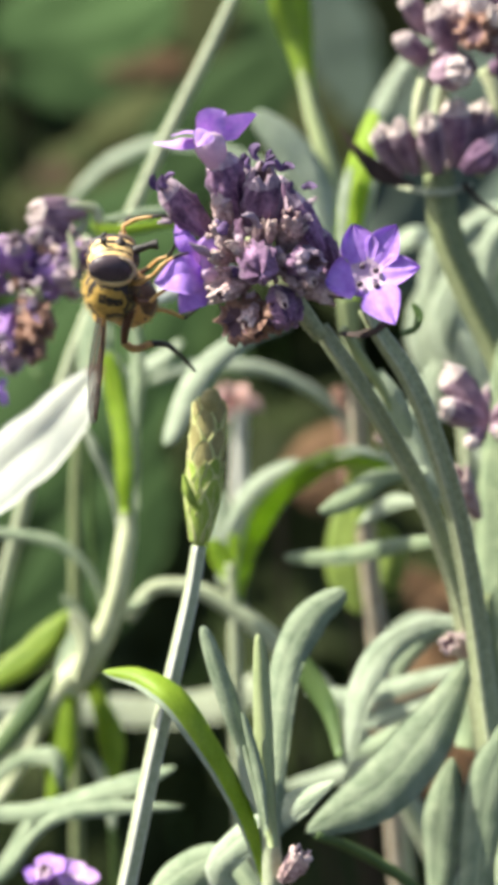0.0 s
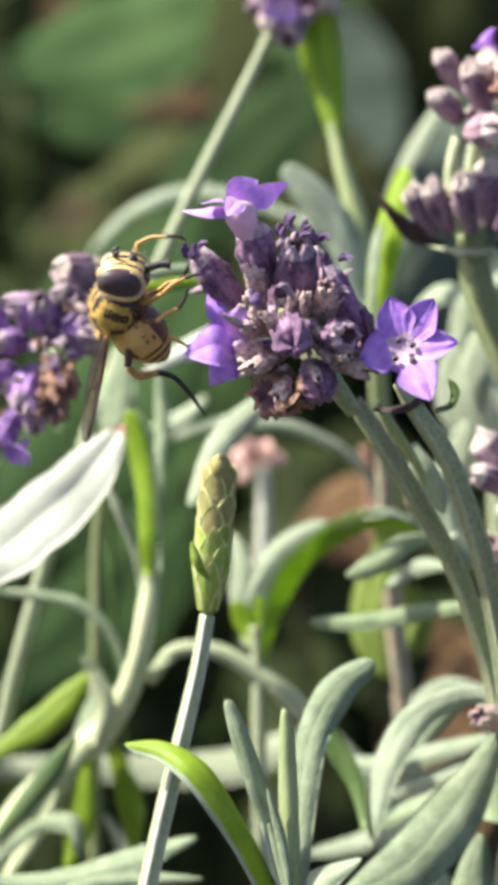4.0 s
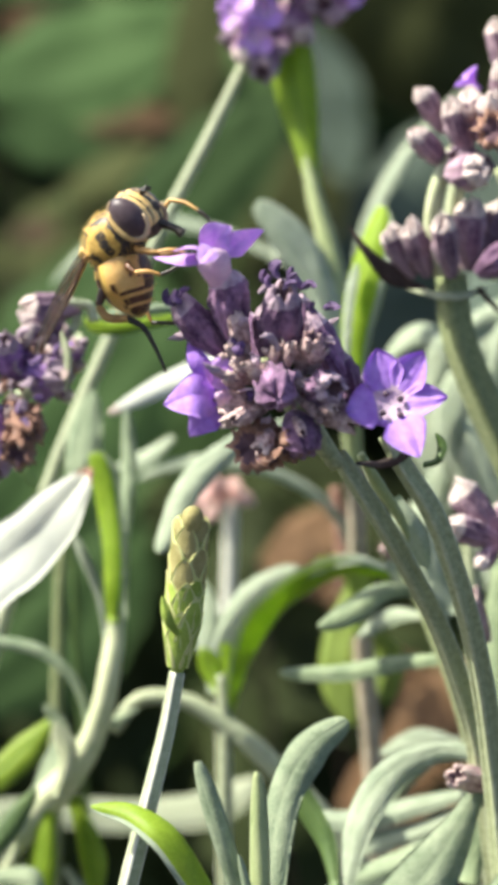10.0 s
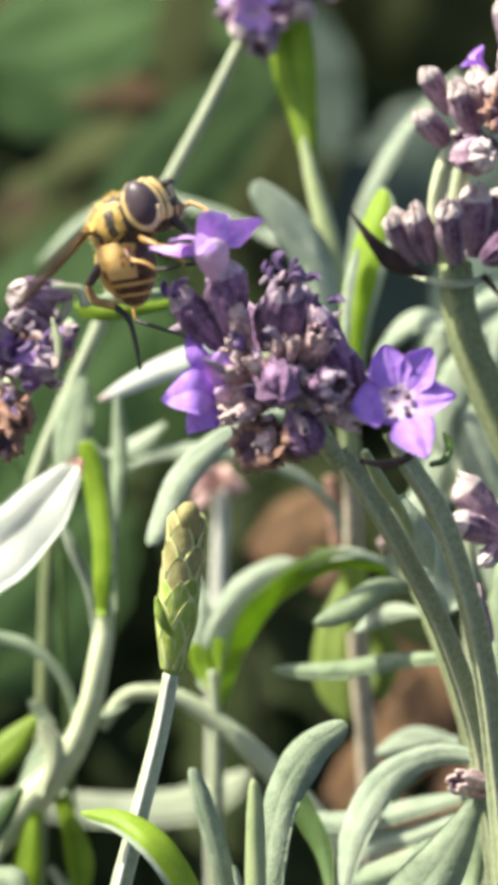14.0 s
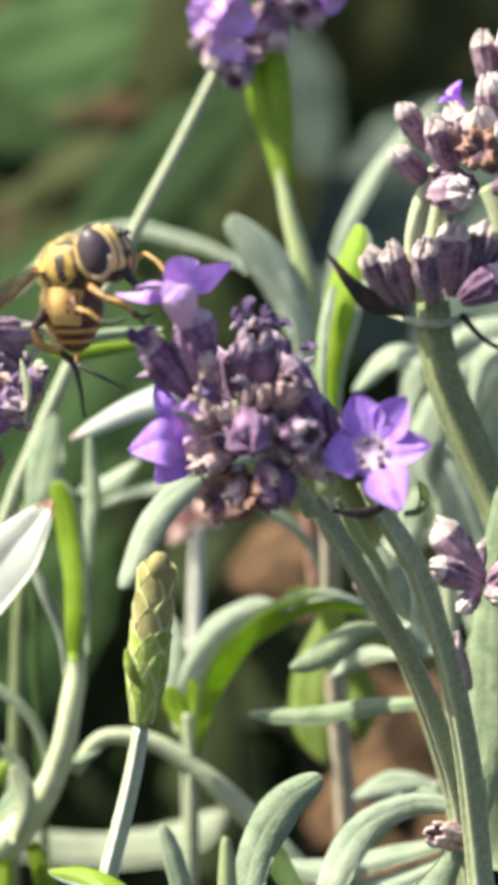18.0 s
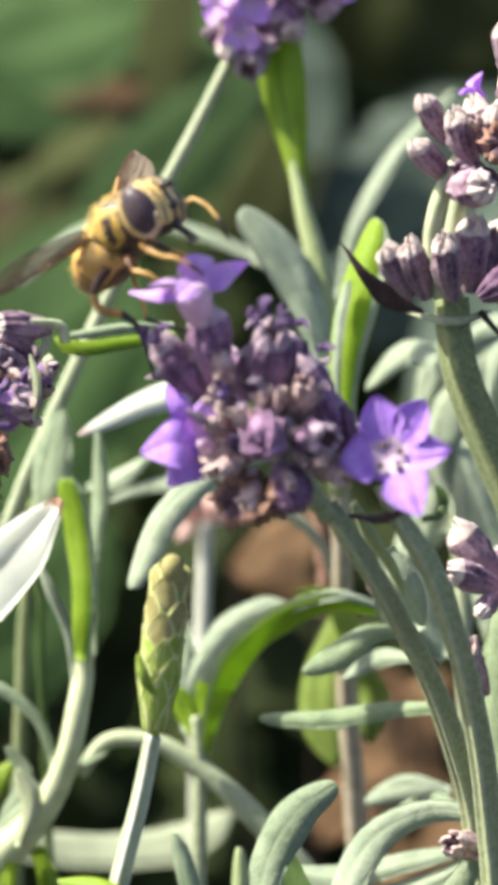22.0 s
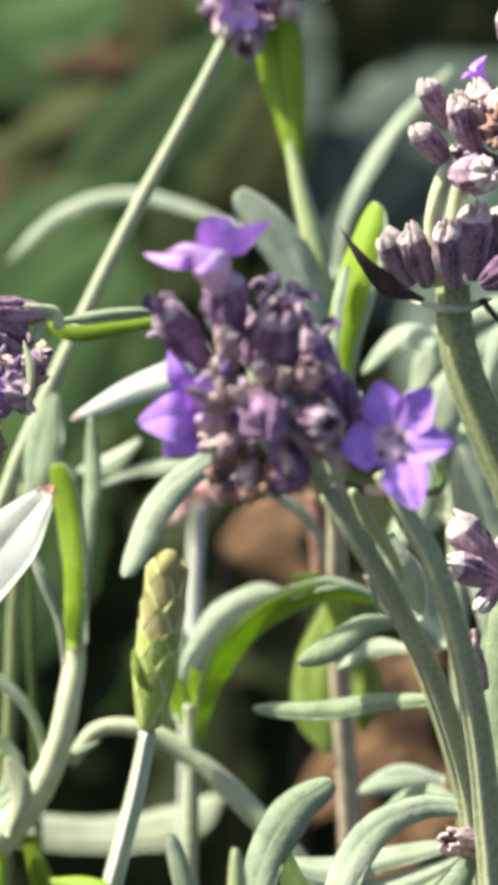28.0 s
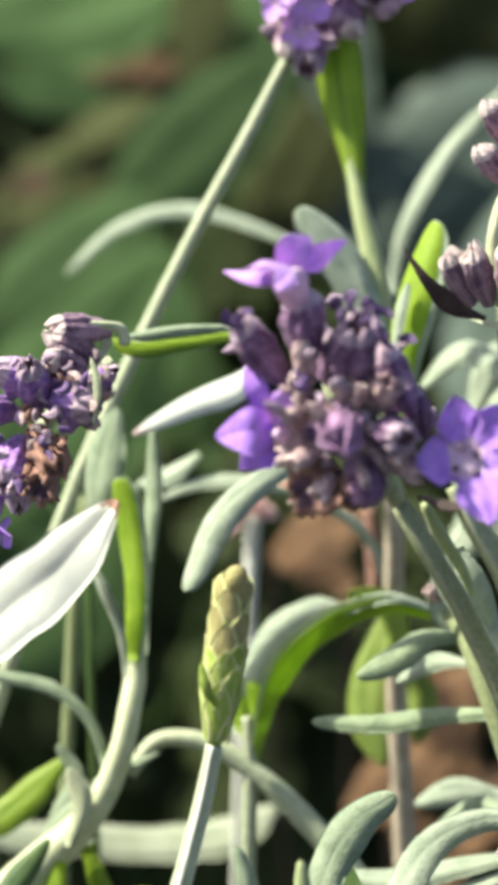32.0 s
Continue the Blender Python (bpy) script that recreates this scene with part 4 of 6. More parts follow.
for at, way, sc in (((-2.1, 47.4, 10.0), (-0.4, 0.2, -0.9), 0.55), ((-0.5, 45.3, 10.0), (0.1, -0.2, -0.9), 0.50), ((-3.3, 45.0, 10.0), (-0.6, -0.1, -0.7), 0.45), ((-1.4, 42.5, 10.0), (-0.2, -0.5, -0.8), 0.50), ((1.0, 48.7, 10.0), (0.2, 0.3, -0.9), 0.55), ((4.1, 48.7, 10.0), (0.2, 0.1, -0.9), 0.50), ((8.5, 48.7, 10.0), (0.7, -0.2, -0.6), 0.60), ((10.3, 46.8, 10.0), (0.7, -0.5, -0.5), 0.50), ((2.3, 52.4, 10.0), (0, 0.3, -0.9), 0.60), ((6.6, 53.7, 10.0), (0.4, 0.2, -0.8), 0.60), ((-1.5, 51.8, 10.0), (-0.4, 0.2, -0.9), 0.60)):
    flower(upper, 1, at, way, at[0], sc)
cup(upper, "purple", (-0.5, 43.1, 14.0), (-1.0, 38.3, 11.0), 1.35)
cup(upper, "mauve", (-2.2, 43.7, 14.0), (-3.4, 39.4, 11.0), 0.98)
cup(upper, "mauve", (3.2, 44.8, 13.0), (4.3, 41.7, 10.0), 1.30)
cup(upper, "purple", (6.1, 47.3, 13.0), (8.5, 44.5, 11.0), 1.95)
cup(upper, "purple", (4.8, 46.1, 13.0), (2.3, 43.1, 11.0), 1.80)
cup(upper, "purple", (3.5, 47.8, 12.0), (6.0, 45.1, 9.0), 1.67)
leaf(upper, [(-2.6, 42.4, 17), (-4.2, 46.2, 17), (-5, 50.7, 17)], 2.17, (PALE_STALK, PALE_STALK), 20, 0.3, 1.6, name="bract")

# left one
left = lavender(-90, 20, "purple lavender head with withered calyxes among silvery leaves")
tube(left, to_ground([(-19.1, 5.7, -22), (-22.9, 2.4, -22), (-27.7, -3.1, -22), (-32.9, -11.8, -22)], left), [0.7, 0.8, 0.9, 1.0, 1.4], STALK, "stem", 34, 0.06)
whorl(left, (
    ("mauve", (-20.6, 5.7, -24), (-25.1, 8.2, -26), 1.30),
    ("mauve", (-21.6, 4.6, -25), (-25.4, 5.6, -28), 1.43),
    ("violet", (-23.7, 2.9, -26), (-30, 4.7, -29), 1.17),
    ("violet", (-23.1, -0.8, -26), (-21.8, 3, -30), 1.30),
    ("violet", (-24.8, 2.4, -25), (-20.7, 0.7, -30), 1.56),
    ("violet", (-21.6, 3, -25), (-18.5, 4.6, -28), 1.04),
    ("dry", (-22.2, 1.4, -24), (-19.1, 3, -26), 1.04),
    ("violet", (-25.8, 1.3, -26), (-26.2, 5, -31), 1.30),
    ("rust", (-24.6, -2.9, -26), (-25.6, -6, -30), 1.30),
    ("rust", (-26.3, -0.8, -26), (-24, -4.4, -30), 1.43),
    ("violet", (-27.4, -1.9, -25), (-29.1, -6.1, -29), 1.56),
), 0.82)
whorl(left, (
    ("violet", (-28, -3, -24), (-27.7, -8.3, -26), 1.43),
    ("violet", (-28, 0.7, -25), (-31.4, 1.2, -28), 1.56),
    ("violet", (-29.5, -1.9, -25), (-32.4, -2.5, -28), 1.56),
    ("violet", (-28.4, 2.3, -26), (-27.6, 5.5, -30), 1.30),
    ("violet", (-29.6, -6.3, -24), (-32.1, -10, -25), 1.56),
    ("mauve", (-22.9, 0.8, -22), (-20.7, -0.8, -22), 1.30),
    ("violet", (-31.8, -0.9, -24), (-35.6, 2.2, -24), 1.56),
    ("violet", (-32.8, -5.8, -24), (-36.5, -7.4, -24), 1.56),
    ("violet", (-30.8, 2.3, -24), (-34.6, 6, -24), 1.56),
), 0.82)
rnd = random.Random(33)
for k in range(46):
    c = Vector((-28.3, -6.2, -26)).lerp(Vector((-22, 5.6, -27)), rnd.random()) + Vector((rnd.uniform(-3.5, 3.5), rnd.uniform(-1.5, 1.5), rnd.uniform(-4.5, -1.5)))
    a = rnd.uniform(0, 6.28)
    q = Vector((math.cos(a), math.sin(a), -0.5)) * rnd.uniform(0.6, 1.2)
    leaf(left, [tuple(c), tuple(c + q * 0.7), tuple(c + q * 1.3 + Vector((q.y * 0.6, -q.x * 0.6, 0.1)))], rnd.uniform(0.7, 1.3), (rnd.choice((DRY_RIM, CALYX_RIM, RUST, REMNANT, REMNANT)), DRY), rnd.uniform(-50, 50), 0.5, 1.5, 0.6, 0.15, 60, 6, 0.5, name="shrivelled_petal")
flower(left, 2, (-29.4, -10.5, -25), (-0.4, -0.6, -0.5), 0.5, 0.5)
leaf(left, [(-20.9, 4.6, -24), (-19.6, 7.8, -24), (-23.8, 8.9, -25)], 1.21, (PALE_STALK, PALE_STALK), 30, 0.3, 1.6, name="bract")

cup(left, "mauve", (-19.3, 8.7, -24.0), (-24.7, 8.2, -26.0), 1.0)
tube(left, [(-17.9, 7.2, -24.0), (-18.2, 8.6, -24.0), (-20.1, 9.1, -25.0), (-23.2, 9.1, -26.0)], [0.5, 0.55, 0.4, 0.2], PALE_STALK, "bract", 12)
leaf(left, [(-20.4, -0.2, -30.0), (-20.1, 3.0, -31.0), (-20.7, 6.0, -31.0)], 1.1, (PALE_STALK, SAGE), 30, 0.3, 1.5, name="bract")

# flower at the foot of the plants
low = lavender(-60, -25, "small violet lavender flower low among the leaves")
tube(low, to_ground([(-23.7, -62.9, -40), (-23.5, -66.4, -40), (-23.6, -73.2, -38)], low), [0.7, 0.8, 1.0], STALK, "stem", 24)
flower(low, 2, (-23.9, -60.4, -41), (-0.2, 0.9, -0.4), 0.4, 0.65)
flower(low, 1, (-21.6, -61.4, -40), (0.3, 0.9, -0.4), 1.4, 0.5)
cup(low, "purple", (-23.7, -64.1, -40), (-24.1, -59.8, -41), 1.2)

# the unopened green spike
spike = rooted("lavender_spike", -42, -20, "unopened green lavender spike with overlapping bracts", "lavender", LAV)
# whitish ridges paint the highlight that runs down this stem
tube(spike, to_ground([(-8.4, -26.4, -54), (-9, -29.8, -54), (-10.9, -37.7, -55), (-13, -45.8, -56)], spike), [0.63, 0.68, 0.77, 0.82, 1.1, 1.6], STALK, "stem", 36, 0.18, 32, "pale square stem", lit_ridge=PALE_STEM)
top, foot = Vector((-6.8, -11.5, -55)), Vector((-8.4, -26.4, -54))
axis = (top - foot).normalized()
sx = axis.cross(Vector((0, 0, 1))).normalized()
sy = axis.cross(sx)
tall_mm = (top - foot).length


def spike_radius(z):
    """The spike's thickness at a height, millimetres: swelling above the stem, blunt at the top."""
    u = z / tall_mm
    r = 0.75 + 1.25 * min(1, u / 0.30) ** 0.7 - 0.25 * max(0, u - 0.45)
    return 0.77 * r * math.sqrt(max(0.02, 1 - max(0, (u - 0.86) / 0.15) ** 2))


tube(spike, [tuple(foot.lerp(top, k / 8)) for k in range(9)], [spike_radius(tall_mm * k / 8) * 0.93 for k in range(9)], SPIKE, "core", 24, 0.0, 20)
rnd = random.Random(5)


def scale_bract(z0, a0, length, wide, mats):
    """One pointed bract that hugs the spike, its edge and tip standing off a little."""
    nr, nc = 9, 8
    V, Fc, slots = [], [], []
    o = origin(spike)
    for layer in (0, 1):
        for i in range(nr + 1):
            u = i / nr
            z = z0 + u * length
            half = wide * (0.80 + 0.5 * u - 1.3 * u ** 2.4) if u < 1 else 0.02
            for j in range(nc + 1):
                x = j / nc * 2 - 1
                r = spike_radius(min(z, tall_mm * 0.985)) + 0.16 + 0.16 * u + 0.05 * abs(x) ** 3 - 0.14 * layer + 0.05 * noise.noise(Vector((x * 2, z, a0)))
                a = a0 + x * half / max(1.0, r)
                V.append(W(foot + axis * z + (sx * math.cos(a) + sy * math.sin(a)) * r) - o)
    K, B = nc + 1, (nr + 1) * (nc + 1)
    for i in range(nr):
        for j in range(nc):
            a, b, c, d = i * K + j, i * K + j + 1, (i + 1) * K + j + 1, (i + 1) * K + j
            Fc.append((a, b, c, d)), slots.append(1 if j in (0, nc - 1) or i >= nr - 1 else 0)
            Fc.append((B + d, B + c, B + b, B + a)), slots.append(0)
        for j in (0, nc):
            a, d = i * K + j, (i + 1) * K + j
            Fc.append((a, d, B + d, B + a)), slots.append(1)
    part("bract", mesh_of("bract", V, Fc, mats, slots), spike)


for k in range(32):
    s, row = 0.03 + 0.78 * (k // 4) / 7, k // 4
    low_down = row < 3
    scale_bract(s * tall_mm, (k % 4) * math.pi / 2 + row * 0.80 + rnd.uniform(-0.12, 0.12), (5.0 if low_down else 3.3) * rnd.uniform(0.9, 1.1) if row < 7 else 2.2, 1.75 if low_down else 1.5, (SPIKE if row < 4 else SPIKE_TIP, SPIKE_EDGE))
leaf(spike, [(-8.2, -23, -56), (-9.2, -21.5, -57), (-9.6, -19.3, -57)], 1.15, (SPIKE, SPIKE), 30, 0.5, 1.4, 0.6, 0.3, name="bract")
bud = mesh_of("bud", *lathe([(0.02, -1.2), (0.75, -0.8), (0.95, 0.0), (0.8, 0.7), (0.4, 1.1), (0.02, 1.2)], 16, 0.03, 5), [SPIKE_TIP])
part("bud", bud, spike, "", place((-6.8, -12.5, -56), tuple(axis), 0, spike, 1.1))

# ---- leafy shoots ----
SHOOTS = "leafy shoots"


def shoot(x, d, label):
    return rooted("leaf_shoot", x, d, label, "leafy shoot", SHOOTS)


fr = shoot(5, -25, "lavender shoot with sage-green strap leaves, one lime green")
tube(fr, to_ground([(-1, -50, -57), (-0.6, -55.4, -57), (-0.5, -60.8, -57), (-0.5, -67.3, -57)], fr), [0.8, 1.0, 1.1, 1.3, 1.8], STALK, "stem", 30, 0.06)
leaf(fr, [(-0.7, -60.2, -56), (-2.6, -52.5, -58), (-5.9, -45.1, -60), (-9.7, -39.7, -60), (-13, -38.2, -58), (-16.2, -38.1, -57)], 3.14, (LIME, SAGE), 38, 0.5, 1.8, 0.5, 0.3, 30, 26, 0.55, "curved lime green leaf", edge=SAGE_UNDER)
leaf(fr, [(-1.8, -52, -58), (-3.2, -45.3, -59), (-4.9, -39.3, -60), (-6.5, -33.8, -60)], 2.09, (SAGE, SAGE), 15, 0.5, 2.4, 0.5, 0.5)
leaf(fr, [(-0.5, -54.9, -60), (-1.1, -48.3, -61), (-1.3, -41.4, -61), (-1.2, -34.6, -61)], 2.07, (GREEN_STALK, SAGE), 30, 0.6, 2.4, 0.6, 0.6)
leaf(fr, [(-0.5, -54.8, -54), (0, -45.4, -50), (1.7, -37.5, -46), (4.1, -34, -45), (7.4, -31.9, -44)], 3.93, (SAGE, SAGE_UNDER), 14, 0.35, 2.2, 0.5, 0.4, 0)
leaf(fr, [(-1, -53.8, -60), (-1.7, -49.5, -60), (-2.8, -45.2, -60)], 1.13, (SAGE, SAGE), 10, 0.5, 2.2)
leaf(fr, [(-0.8, -53, -62), (-1.4, -48.2, -62), (-2.8, -41.8, -62)], 1.03, (SAGE, SAGE), 10, 0.5, 2.2)
leaf(fr, [(-1, -52.9, -59), (-2.5, -49.6, -59), (-3.5, -45, -59)], 1.03, (SAGE_UNDER, SAGE), 10, 0.5, 2.2)
leaf(fr, [(-1.5, -64.3, -50), (-6.3, -58.6, -52), (-0, -52.8, -53), (5.7, -49.6, -54)], 3.88, (SAGE_UNDER, SAGE), 30, 0.35, 1.6, 0.5, 0.4, 20)
leaf(fr, [(-1, -64.4, -50), (-5.9, -58.2, -46), (-11.1, -60.4, -46), (-14, -63.7, -46)], 4.50, (SAGE, SAGE_UNDER), 30, 0.35, 1.6, 0.5, 0.4, 20)
cup(fr, "dry", (0.4, -58.5, -58), (2.4, -55.2, -60), 1.0)

rt = shoot(55, -5, "lavender shoot with broad sage-green leaves and sunlit narrow ones")
tube(rt, to_ground([(22.2, -33.3, -34), (22.3, -39.7, -34), (23, -48, -34), (23.1, -58.7, -34)], rt), [0.7, 1.2, 1.4, 1.6, 2.0], STALK_DARK, "stem", 32, 0.08)
leaf(rt, [(20.3, -40.0, -35.0), (15.9, -46.6, -38.0), (10.5, -52.3, -40.0), (2.8, -56.5, -42.0)], 7.00, (SAGE, SAGE_UNDER), 15, 0.3, 1.7, 0.25, 0.4, 15, 22, 0.5, "broad sage-green leaf with a sunken midrib")
leaf(rt, [(21.9, -37.4, -26), (17.1, -37.1, -25), (12.2, -39, -26), (8.6, -44.2, -28), (6.9, -52.3, -30)], 3.59, (SAGE_UNDER, SAGE), 20, 0.3, 1.8, 0.4, 0.3, 30)
leaf(rt, [(22.8, -43, -10), (16.4, -44.6, -8), (9.3, -46.6, -6), (2.8, -46.3, -4)], 3.03, (SAGE_UNDER, SAGE_UNDER), 35, 0.3, 1.7)
leaf(rt, [(22.8, -43.9, -10), (17, -47.2, -8), (10.5, -49.2, -6), (7.3, -50, -4)], 2.68, (SAGE_UNDER, SAGE_UNDER), 30, 0.3, 1.7)
leaf(rt, [(22.5, -44.2, -14), (16.8, -48.7, -12), (11.6, -51.4, -10), (6.5, -53.4, -8)], 2.92, (SAGE, SAGE_UNDER), 30, 0.3, 1.7)
leaf(rt, [(23, -46.4, -5), (15.9, -51.4, 0), (7.9, -56.5, 5), (-0.4, -59.1, 8)], 3.12, (SAGE_UNDER, SAGE_UNDER), 30, 0.3, 1.7)
leaf(rt, [(22.5, -40.5, -5), (18.8, -39.4, -2), (14.8, -42.7, 0), (12.8, -46.9, 2)], 2.64, (SAGE, SAGE_UNDER), 25, 0.3, 1.7)
leaf(rt, [(6.3, -50.5, -30), (5.3, -45.9, -28), (3.3, -42.3, -27), (2.4, -39.3, -27)], 2.70, (MOSS, MOSS), 25, 0.3, 1.7)
leaf(rt, [(15.8, -67.9, -34), (16.3, -62, -34), (16.7, -56, -35), (18.1, -50.3, -35)], 4.63, (SAGE, SAGE_UNDER), 25, 0.35, 1.7, 0.5, 0.4, -20)
leaf(rt, [(19.7, -67.2, -38), (20.5, -59.1, -38), (21.8, -52, -39), (24.5, -45, -40)], 5.44, (SAGE, SAGE_UNDER), 15, 0.3, 1.7, 0.6, 0.4, 10)
leaf(rt, [(23, -66.9, -40), (23.5, -61.2, -40), (24.8, -54.3, -40)], 4.14, (SAGE, SAGE_UNDER), 20, 0.3, 1.7, 0.6, 0.4)
leaf(rt, [(19.8, -50.3, -27), (21.9, -39.9, -26), (23.6, -30, -25), (24.3, -18.3, -24), (25.4, -6.1, -24)], 5.03, (FINGER, SAGE), 22, 0.3, 1.7, 0.45, 0.4, 15, 22, 0.6)
leaf(rt, [(28.6, -39.7, -18), (27.4, -30.7, -16), (27.3, -21.6, -16), (29.3, -13.1, -16)], 4.53, (FINGER, SAGE), 20, 0.3, 1.7)
leaf(rt, [(24.7, -46.4, -8), (29.1, -43.3, -8), (34, -36.9, -10)], 3.50, (SAGE_UNDER, SAGE), 25, 0.3, 1.7)
cup(rt, "dry", (22, -39.1, -34), (18.2, -38, -38), 0.9)
cup(rt, "dry", (21.9, -25.7, -28), (20.2, -20.9, -30), 0.8)
tube(rt, [(3.7, -56.8, -42), (8.3, -59.4, -38), (14.1, -64, -36), (17.5, -70.4, -34)], [0.5, 0.6, 0.7], MOSS, "stalk", 12)

md = shoot(30, 45, "small lavender shoot with an arched lime leaf")
tube(md, to_ground([(-5.9, -31.9, 8), (-5.6, -35.6, 8), (-5.5, -41.8, 8), (-5.6, -50.5, 8)], md), [0.6, 0.9, 1.0, 1.4], STALK, "stem", 30)
leaf(md, [(-5.1, -36.8, 8.0), (-3.5, -30.6, 7.0), (-0.7, -25.1, 5.0), (3.6, -21.4, 4.0), (8.5, -19.6, 4.0), (13.8, -20.7, 6.0)], 3.90, (LIME, LIME), -30, 0.3, 1.8, 0.36, 0.35, 0, 26, 0.4, "arched leaf with a lime green underside", edge=SAGE_UNDER)
leaf(md, [(-2.5, -26.4, 7.0), (0.9, -21.8, 5.0), (4.8, -19.4, 4.0), (9.1, -18.4, 4.0), (14.1, -20.0, 6.0)], 1.90, (SAGE_UNDER, SAGE_UNDER), 50, 0.3, 1.8, 0.5, 0.3, 0, 22, 0.5)
leaf(md, [(-5.7, -34.8, 14), (-5.8, -29.3, 14), (-3.0, -24.0, 15), (1.9, -21.1, 16), (5.9, -21.4, 17)], 4.9, (SAGE_UNDER, SAGE), 25, 0.3, 1.7, 0.4, 0.35, 20)
leaf(md, [(-5.9, -34.4, 8), (-7.2, -31.3, 8), (-8.1, -28.8, 8)], 3.09, (LIME, LIME), 20, 0.3, 1.6)
leaf(md, [(-5.4, -35.2, 10), (-4.7, -31.5, 10), (-5.7, -28.4, 10)], 2.74, (LIME, LIME), 20, 0.3, 1.6)
leaf(md, [(5.1, -19.6, 18), (8.6, -19.9, 18), (10.2, -23.5, 19), (9.6, -28.7, 20)], 3.59, (SHADED_LIME, LIME), 35, 0.3, 1.6)
leaf(md, [(-7.1, -34.7, 16), (-8, -29, 16), (-7.7, -25.2, 16), (-8.7, -20.8, 17)], 3.18, (SAGE_UNDER, SAGE), 20, 0.3, 1.6)

hl = shoot(50, 25, "lavender stalk with two narrow leaves held out sideways")
tube(hl, to_ground([(12.7, -17.8, -4), (15.1, -20.2, -8), (17.5, -25.6, -12), (20.5, -34, -14), (22.2, -40.8, -14)], hl), [0.5, 0.8, 1.0, 1.1, 1.2, 1.6], STALK_DARK, "stem", 30, 0.06)
leaf(hl, [(19.1, -28.4, -13), (13.8, -29, -10), (7.5, -30.1, -8), (0.8, -30.5, -6)], 2.45, (FINGER, FINGER), 40, 0.5, 2.2, 0.6, 0.6, 0, 20, 0.6)
leaf(hl, [(15.9, -21.3, -9), (12.1, -21.2, -10), (8.6, -23, -12), (5, -25.1, -13)], 3.33, (FINGER, FINGER), 45, 0.5, 2.0, 0.4, 0.5)
leaf(hl, [(20.3, -24.1, -6), (16.9, -19.2, -6), (13.6, -14, -6)], 7.64, (SAGE_UNDER, SAGE_UNDER), 30, 0.2, 1.6)
leaf(hl, [(17.1, -24.6, -4), (13.7, -24.5, -2), (9.6, -27.1, 0)], 2.39, (SAGE_UNDER, SAGE_UNDER), 30, 0.3, 1.8)
cup(hl, "dry", (14, -18.3, -6), (12.1, -16.7, -8), 1.0)

bgs = shoot(25, 70, "shaded shoot with a lime leaf on a pale stalk")
tube(bgs, to_ground([(11, -24.5, 31), (11.4, -31.2, 31), (12.9, -45.5, 33)], bgs), [0.5, 0.7, 0.8, 1.1, 1.5], PALE_STALK, "stem", 30)
leaf(bgs, [(11.2, -20.9, 28), (8.5, -27.5, 28), (7.9, -34.2, 28), (9.9, -40.1, 28)], 5.69, (SHADED_LIME, SHADED_LIME), 20, 0.2, 1.7, 0.5)
leaf(bgs, [(10.7, -27.9, 32), (14, -31.3, 32), (14, -38, 32)], 4.02, (SHADED_LIME, MOSS), 20, 0.2, 1.7)
tube(bgs, [(9.2, -23.7, 38), (8.8, -15.5, 38), (8.1, -10.7, 38)], [1.0, 1.1, 0.8], RUST, "dry_twig", 12)
leaf(bgs, [(10.4, -20.8, 30), (8.3, -14.3, 30), (1.6, -9.1, 28), (-5.6, -7.2, 26), (-12, -7.6, 26), (-16.4, -9.6, 25)], 2.24, (SAGE_UNDER, SAGE_UNDER), 40, 0.3, 1.9, 0.5)

# pale wide leaves behind at the right
bw = shoot(75, 70, "pale sage leaves in half shade")
tube(bw, to_ground([(23.5, -7.6, 25), (23.9, -14.2, 25), (24.3, -24, 25)], bw), [0.9, 1.0, 1.2, 1.6], STALK, "stem", 30)
leaf(bw, [(24.7, 1.5, 16), (21.7, 6, 18), (18, 8, 20), (12.9, 3.5, 22)], 3.35, (SAGE_UNDER, SAGE_UNDER), 30, 0.3, 1.8, 0.5)
leaf(bw, [(23.5, -10.2, 24), (21.5, -4.3, 24), (22.8, 1.6, 24), (25.4, 5.5, 24)], 5.23, (SAGE_UNDER, SAGE), 20, 0.3, 1.7)
leaf(bw, [(23.5, -11.3, 20), (26.4, -5.5, 20), (28.3, 0.3, 20), (29.6, 5.4, 20)], 5.80, (SAGE, SAGE_UNDER), 20, 0.3, 1.7)
leaf(bw, [(23.9, -13.1, 30), (19.9, -7.7, 30), (19.3, -2.4, 30), (21.3, 2.9, 30)], 6.66, (SAGE_UNDER, SAGE), 20, 0.3, 1.7)
leaf(bw, [(23.3, -13.6, 14), (26.5, -10.5, 14), (29.6, -4.8, 14)], 4.42, (SAGE, SAGE_UNDER), 20, 0.3, 1.7)
leaf(bw, [(25.6, 1.5, 12), (27.5, 7.8, 12), (31.3, 9, 12)], 2.88, (SAGE_UNDER, SAGE), 25, 0.3, 1.7)
leaf(bw, [(24.6, -24.2, 28), (25.8, -16.9, 28), (27.7, -11.7, 28)], 5.96, (SAGE, SAGE), 20, 0.3, 1.7)
leaf(bw, [(16.4, -16.8, 26), (18.3, -14.2, 26), (21, -7.6, 26)], 4.60, (SAGE_UNDER, SAGE_UNDER), 20, 0.3, 1.7)
leaf(bw, [(11.3, 15.6, 62), (12.9, 24.2, 60), (17.4, 32.8, 60), (25.8, 42.3, 60)], 2.49, (SAGE_UNDER, SAGE_UNDER), 35, 0.3, 2.0, 0.6)
leaf(bw, [(21.9, 4.3, 30), (24.9, 9.6, 30), (28.6, 11.6, 30), (32.6, 12.3, 30)], 2.40, (SAGE_UNDER, SAGE_UNDER), 35, 0.3, 2.0, 0.6)

